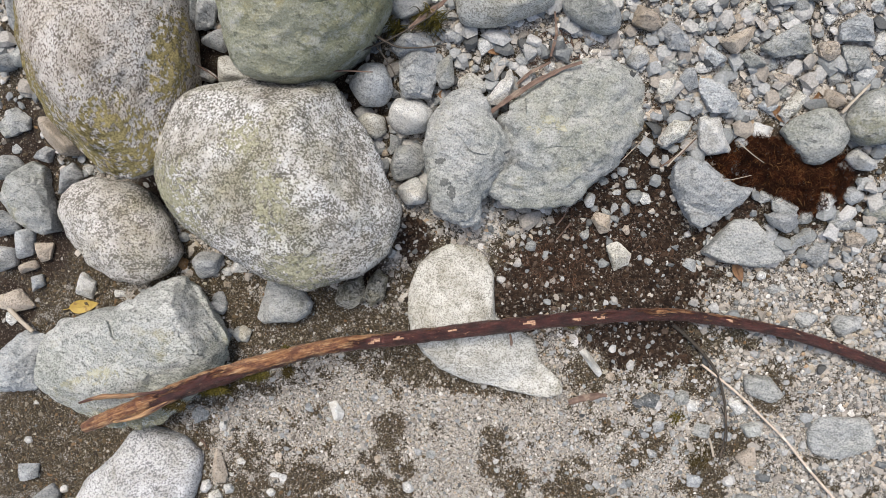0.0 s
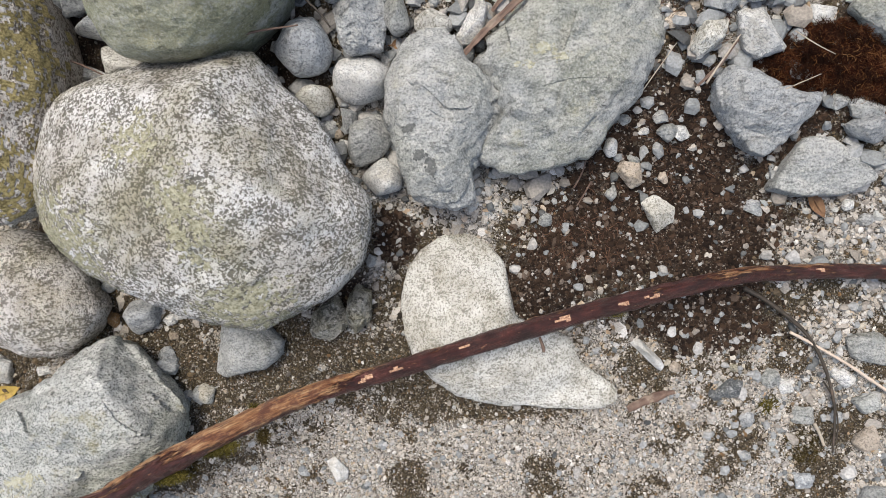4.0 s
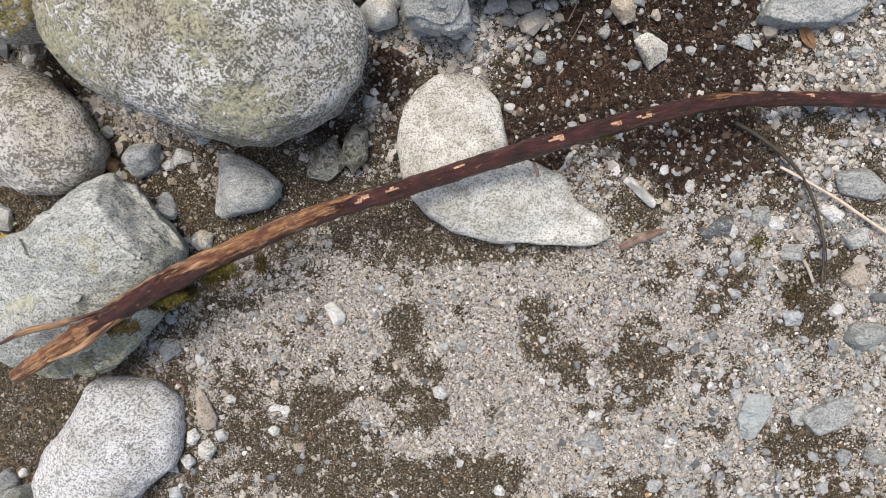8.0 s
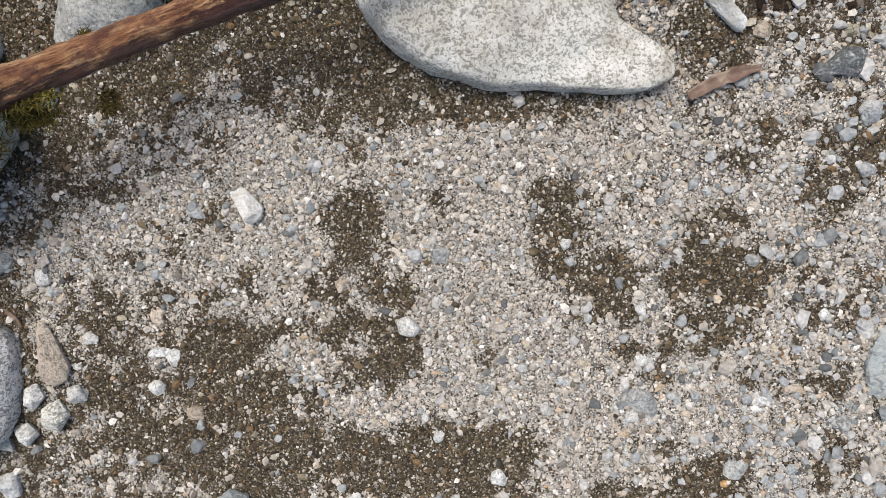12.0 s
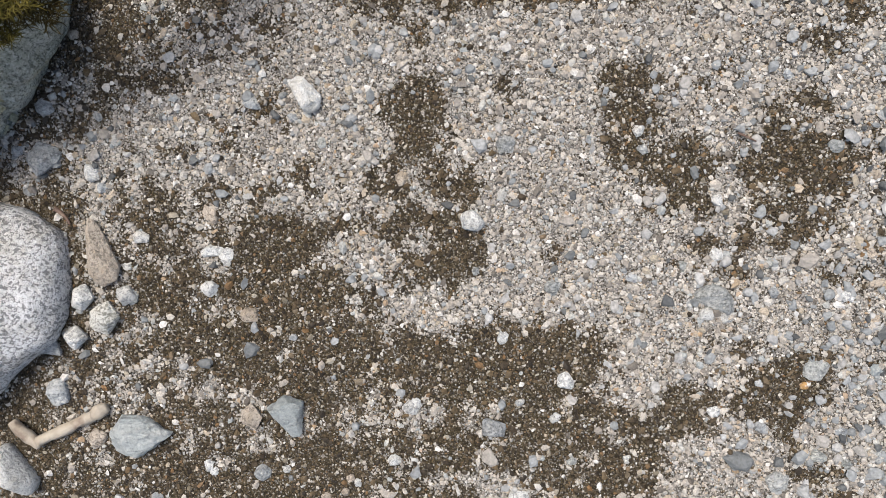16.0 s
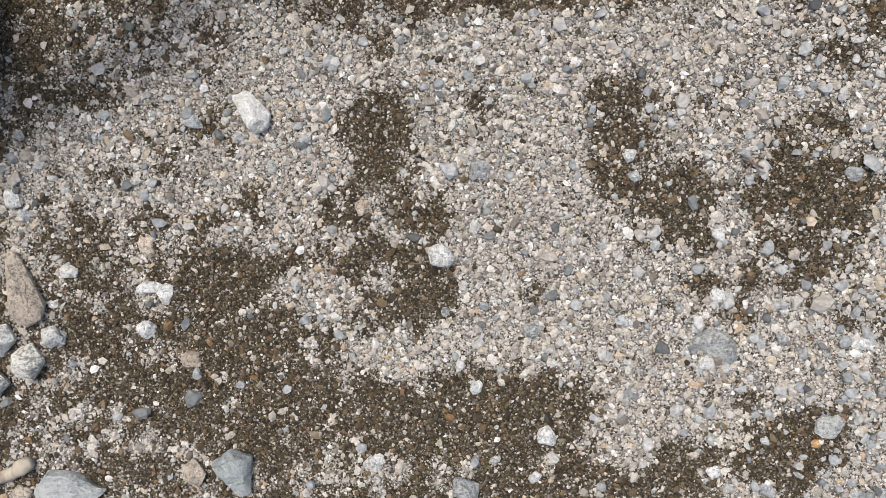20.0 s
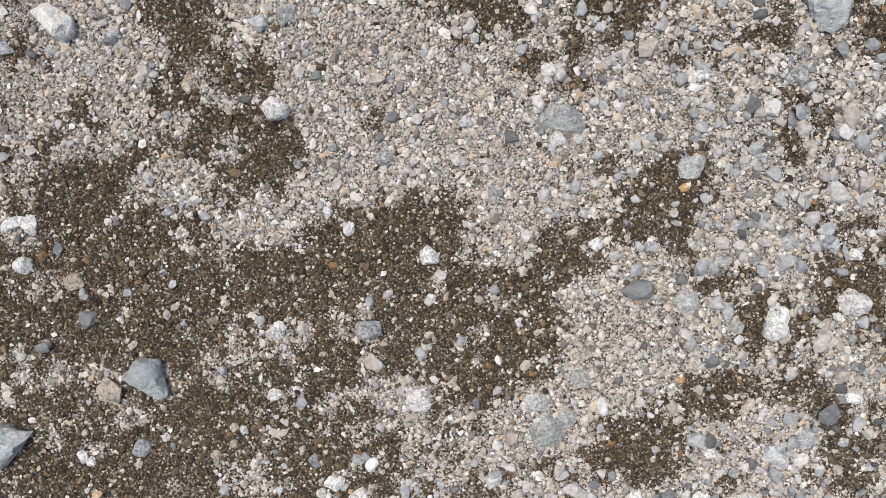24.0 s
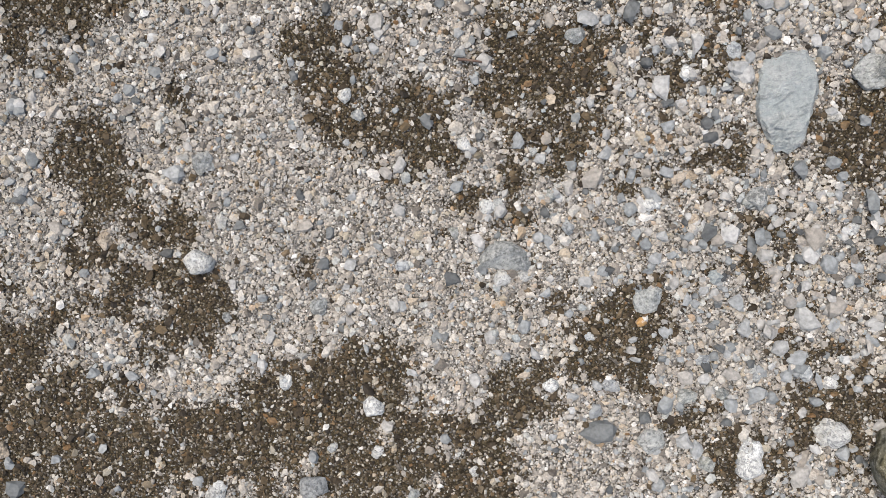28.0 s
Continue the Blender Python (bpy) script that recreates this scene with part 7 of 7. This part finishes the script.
# ---- ground sheet ----
def ground_material():
    m, nt, b = material("gravelly_sand", 0.9, 0.25)
    tc = nt.nodes.new("ShaderNodeTexCoord")
    at, hu = nt.nodes.new("ShaderNodeAttribute"), nt.nodes.new("ShaderNodeAttribute")
    at.attribute_name, hu.attribute_name = "damp", "soil_and_shade"
    v1 = node(nt, "ShaderNodeTexVoronoi", Vector=tc.outputs["Object"], Scale=560.0)
    v2 = node(nt, "ShaderNodeTexVoronoi", Vector=tc.outputs["Object"], Scale=260.0)
    n1 = node(nt, "ShaderNodeTexNoise", Vector=tc.outputs["Object"], Scale=900.0, Detail=2.0)
    n2 = node(nt, "ShaderNodeTexNoise", Vector=tc.outputs["Object"], Scale=9.0, Detail=6.0, Roughness=0.7)
    grit = node(nt, "ShaderNodeSeparateColor", Color=v1.outputs["Color"])
    grit2 = node(nt, "ShaderNodeSeparateColor", Color=v2.outputs["Color"])
    pale = ramp(nt, grit.outputs[0], (0.0, (0.08, 0.07, 0.058)), (0.3, (0.24, 0.222, 0.196)), (0.65, (0.38, 0.358, 0.325)), (1.0, (0.52, 0.5, 0.46)))
    pale = blend(nt, ramp(nt, grit2.outputs[1], (0.6, 0.0), (0.65, 0.6)), pale, (0.36, 0.345, 0.33))
    wet = ramp(nt, grit.outputs[1], (0.0, (0.028, 0.02, 0.012)), (0.45, (0.064, 0.05, 0.027)), (0.8, (0.12, 0.093, 0.051)), (1.0, (0.28, 0.24, 0.19)))
    wet = blend(nt, ramp(nt, n2.outputs[0], (0.4, 0.0), (0.65, 0.4)), wet, (0.07, 0.054, 0.034))
    leafy = ramp(nt, grit.outputs[2], (0.0, (0.012, 0.008, 0.006)), (0.6, (0.036, 0.023, 0.016)), (0.9, (0.075, 0.05, 0.035)), (1.0, (0.3, 0.27, 0.23)))
    # Darkens the rims of the drawn grains: gap shade put into the colour.
    gap_shade = ramp(nt, v1.outputs["Distance"], (0.4, 1.0), (0.8, 0.42))
    pale, wet = blend(nt, 1.0, pale, gap_shade, "MULTIPLY"), blend(nt, 1.0, wet, gap_shade, "MULTIPLY")
    pick = math_node(nt, "ADD", at.outputs["Fac"], math_node(nt, "MULTIPLY", math_node(nt, "SUBTRACT", grit.outputs[2], 0.5), 1.3))
    col = blend(nt, ramp(nt, pick, (0.38, 0.0), (0.66, 1.0)), pale, wet)
    col = blend(nt, hu.outputs["Fac"], col, leafy)
    nt.links.new(col, b.inputs["Base Color"])
    h = math_node(nt, "SUBTRACT", n1.outputs[0], v1.outputs["Distance"])
    relief(nt, b, h, 0.9, 0.003)
    return m


def axis(lo, hi, step):
    mid = np.arange(lo, hi + step / 2, step)
    out = step * 1.45 ** np.arange(1, 26)
    edge = np.cumsum(out)
    return np.concatenate([lo - edge[::-1], mid, hi + edge])


gx, gy = axis(-1.15, 1.15, 0.0068), axis(-0.6, 1.2, 0.0068)
mx, my = np.meshgrid(gx, gy)
mz = surface(mx, my)
cols, rows_n = len(gx), len(gy)
idx = np.arange(cols * rows_n).reshape(rows_n, cols)
quads = np.stack([idx[:-1, :-1], idx[:-1, 1:], idx[1:, 1:], idx[1:, :-1]], -1).reshape(-1, 4)
gm = bpy.data.meshes.new("ground")
gm.vertices.add(cols * rows_n)
gm.vertices.foreach_set("co", np.stack([mx, my, mz], -1).ravel())
gm.loops.add(quads.size)
gm.loops.foreach_set("vertex_index", quads.ravel())
gm.polygons.add(len(quads))
gm.polygons.foreach_set("loop_start", np.arange(0, quads.size, 4))
gm.polygons.foreach_set("use_smooth", np.ones(len(quads), bool))
gm.update(calc_edges=True)
gm.attributes.new("damp", "FLOAT", "POINT").data.foreach_set("value", (dampness(mx, my) * nearby(mx, my)).ravel())
gm.attributes.new("soil_and_shade", "FLOAT", "POINT").data.foreach_set("value", soil_and_shade(mx, my).ravel())
gm.materials.append(ground_material())
tagged(new("ground", gm), "dry riverbed of pale grit and damp brown sand", "ground", kind="structure")


# ---- gravel: loose grains over the sheet ----
RING = [(math.cos(k * math.pi / 3), math.sin(k * math.pi / 3), -0.15 + 0.12 * (-1) ** k) for k in range(6)]
CHIP = (RING + [(0.1, 0.05, 0.85)], [(k, (k + 1) % 6, 6) for k in range(6)])


def grains(name, label, mat, count, box, sizes, keep, seed, flat=0.7, avoid=True, sunk=0.25, shape=None):
    """Angular grains of many sizes over a stretch of ground, joined in one mesh. keep: the chance that a grain stays, by place."""
    rs = np.random.RandomState(seed)
    x, y = rs.uniform(box[0], box[1], count), rs.uniform(box[2], box[3], count)
    ok = rs.rand(count) < keep(x, y)
    if avoid:
        for a, b, r, w in ROCKS:
            if w > 0.03:
                ok &= (x - a) ** 2 + (y - b) ** 2 > r * r
    x, y = x[ok], y[ok]
    n = len(x)
    size = np.exp(rs.normal(math.log(sizes[0]), sizes[1], n)).clip(sizes[0] * 0.45, sizes[2]) / 2
    d, f = shape or CHIP
    d, f = np.array(d, float), np.array(f)
    jit = 1 + rs.uniform(-0.38, 0.3, (n, len(d), 1))
    p = d[None] * jit * size[:, None, None]
    p[:, :, 0] *= rs.uniform(0.7, 1.5, (n, 1))
    p[:, :, 2] *= flat * rs.uniform(0.6, 1.2, (n, 1))
    a = rs.uniform(0, 6.283, n)[:, None]
    t = rs.normal(0, 0.35, n)[:, None]
    yy, zz = p[:, :, 1] * np.cos(t) - p[:, :, 2] * np.sin(t), p[:, :, 1] * np.sin(t) + p[:, :, 2] * np.cos(t)
    px, py = p[:, :, 0] * np.cos(a) - yy * np.sin(a), p[:, :, 0] * np.sin(a) + yy * np.cos(a)
    z = surface(x, y) + size * flat * (1 - 2 * sunk)
    co = np.stack([px + x[:, None], py + y[:, None], zz + z[:, None]], -1).reshape(-1, 3)
    tri = (f[None] + (np.arange(n) * len(d))[:, None, None]).reshape(-1, 3)
    me = bpy.data.meshes.new(name)
    me.vertices.add(len(co))
    me.vertices.foreach_set("co", co.ravel())
    me.loops.add(tri.size)
    me.loops.foreach_set("vertex_index", tri.ravel())
    me.polygons.add(len(tri))
    me.polygons.foreach_set("loop_start", np.arange(0, tri.size, 3))
    me.polygons.foreach_set("use_smooth", np.zeros(len(tri), bool))
    me.update(calc_edges=True)
    me.materials.append(mat)
    return tagged(new(name, me), label, "gravel", kind="stuff")


PALE = island_material("pale_grit", ((0.0, (0.112, 0.0968, 0.081)), (0.12, (0.325, 0.295, 0.259)), (0.36, (0.426, 0.387, 0.337)), (0.62, (0.515, 0.479, 0.427)), (0.67, (0.403, 0.396, 0.373)), (0.73, (0.459, 0.457, 0.427)), (0.77, (0.302, 0.33, 0.335)), (0.8, (0.459, 0.38, 0.292)), (0.87, (0.37, 0.33, 0.259)), (0.885, (0.403, 0.275, 0.162)), (0.9, (0.515, 0.484, 0.443)), (0.96, (0.605, 0.583, 0.551)), (1.0, (0.717, 0.699, 0.67))))
BROWN = island_material("brown_grit", ((0.0, (0.0184, 0.0128, 0.00722)), (0.3, (0.051, 0.0354, 0.019)), (0.62, (0.0898, 0.064, 0.0352)), (0.8, (0.133, 0.0935, 0.0497)), (0.84, (0.194, 0.108, 0.0451)), (0.9, (0.163, 0.138, 0.0975)), (0.965, (0.296, 0.263, 0.208)), (1.0, (0.449, 0.413, 0.339))))
SOILY = island_material("soil_crumbs", ((0.0, (0.01, 0.006, 0.004)), (0.5, (0.033, 0.02, 0.013)), (0.8, (0.06, 0.036, 0.023)), (0.92, (0.13, 0.1, 0.08)), (1.0, (0.36, 0.34, 0.31))), 0.9, 0.2)
MIXED = island_material("mixed_gravel", ((0.0, (0.0599, 0.0624, 0.0633)), (0.2, (0.213, 0.227, 0.231)), (0.45, (0.299, 0.312, 0.317)), (0.66, (0.367, 0.361, 0.347)), (0.82, (0.283, 0.252, 0.215)), (0.92, (0.393, 0.384, 0.369)), (1.0, (0.479, 0.479, 0.475))), grain=300)

BLOCK = ([(math.cos(k * 1.0472), math.sin(k * 1.0472), -0.3) for k in range(6)] + [(0.72 * math.cos(k * 1.0472 + 0.52), 0.72 * math.sin(k * 1.0472 + 0.52), 0.45) for k in range(6)] + [(0.05, 0, 0.55)],
         [(k, (k + 1) % 6, 6 + k) for k in range(6)] + [((k + 1) % 6, 6 + (k + 1) % 6, 6 + k) for k in range(6)] + [(6 + k, 6 + (k + 1) % 6, 12) for k in range(6)])
CORE = (-0.62, 0.72, -0.48, 0.34)


def dry_place(x, y):
    return (1.0 - 0.92 * dampness(x, y)) * (1 - 0.93 * soil_and_shade(x, y))


def damp_place(x, y):
    return (0.1 + 0.9 * dampness(x, y)) * (1 - 0.92 * soil_and_shade(x, y))


def coarse_place(x, y):
    """Coarser gravel lies towards the bank and the far right of the bed."""
    c = np.clip((x - 0.2) / 0.22, 0, 1) * 0.9 + np.clip((x - 0.2 - 0.45 * (y + 0.42)) / 0.1, 0, 1) * (y < -0.1)
    c = c + np.clip((-0.33 - y) / 0.04, 0, 1) * 0.8 * (x > -0.12)
    return np.clip(c, 0.025, 1) * (1 - 0.7 * dampness(x, y)) * (1 - 0.85 * soil_and_shade(x, y))


def bank_place(x, y):
    return np.clip((y - 0.48) / 0.12, 0.02, 1) * (1 - 0.9 * soil_and_shade(x, y))


grains("pale_gravel", "fine pale grey angular grit", PALE, 270000, CORE, (0.00185, 0.52, 0.009), dry_place, 11, flat=0.82, sunk=0.2)
grains("brown_grit", "fine damp brown sand with scattered pale grains", BROWN, 170000, CORE, (0.0017, 0.5, 0.008), damp_place, 12, flat=0.9, sunk=0.18)
grains("upper_gravel", "pale angular gravel between the boulders", PALE, 110000, (-1.0, 1.0, 0.34, 1.15), (0.0034, 0.6, 0.016), dry_place, 13)
grains("upper_grit", "brown grit and soil crumbs", BROWN, 60000, (-1.0, 1.0, 0.34, 1.15), (0.003, 0.45, 0.01), damp_place, 14)
grains("side_gravel", "pale angular gravel along the bed", PALE, 9000, (0.72, 1.0, -0.5, 0.34), (0.0045, 0.5, 0.016), dry_place, 15)
grains("side_grit", "damp brown grit beside the boulders", BROWN, 12000, (-1.0, -0.62, -0.5, 0.34), (0.0035, 0.45, 0.01), damp_place, 16)
grains("soil_gravel", "dark soil crumbs with small grey stones", SOILY, 60000, (-0.1, 0.75, 0.3, 0.75), (0.0026, 0.55, 0.011), soil_and_shade, 19, sunk=0.2)
grains("coarse_gravel", "mixed blue-grey and white coarse gravel", MIXED, 19000, (-1.0, 1.0, -0.5, 0.5), (0.0062, 0.45, 0.02), coarse_place, 17, flat=0.75, sunk=0.2, shape=BLOCK)
grains("bank_gravel", "blue-grey and white angular stones on the bank", MIXED, 5200, (-1.0, 1.0, 0.4, 1.15), (0.0165, 0.42, 0.036), bank_place, 18, flat=0.8, sunk=0.15, shape=BLOCK)
grains("scattered_gravel", "scattered grey and white pebbles over the grit", MIXED, 3200, (-0.6, 0.72, -0.48, 0.34), (0.0055, 0.4, 0.012), dry_place, 20, flat=0.75, sunk=0.2, shape=BLOCK)
grains("soil_stones", "small grey and white stones on dark soil", MIXED, 1000, (-0.1, 0.75, 0.3, 0.75), (0.0055, 0.5, 0.015), soil_and_shade, 21, flat=0.75, sunk=0.2, shape=BLOCK)
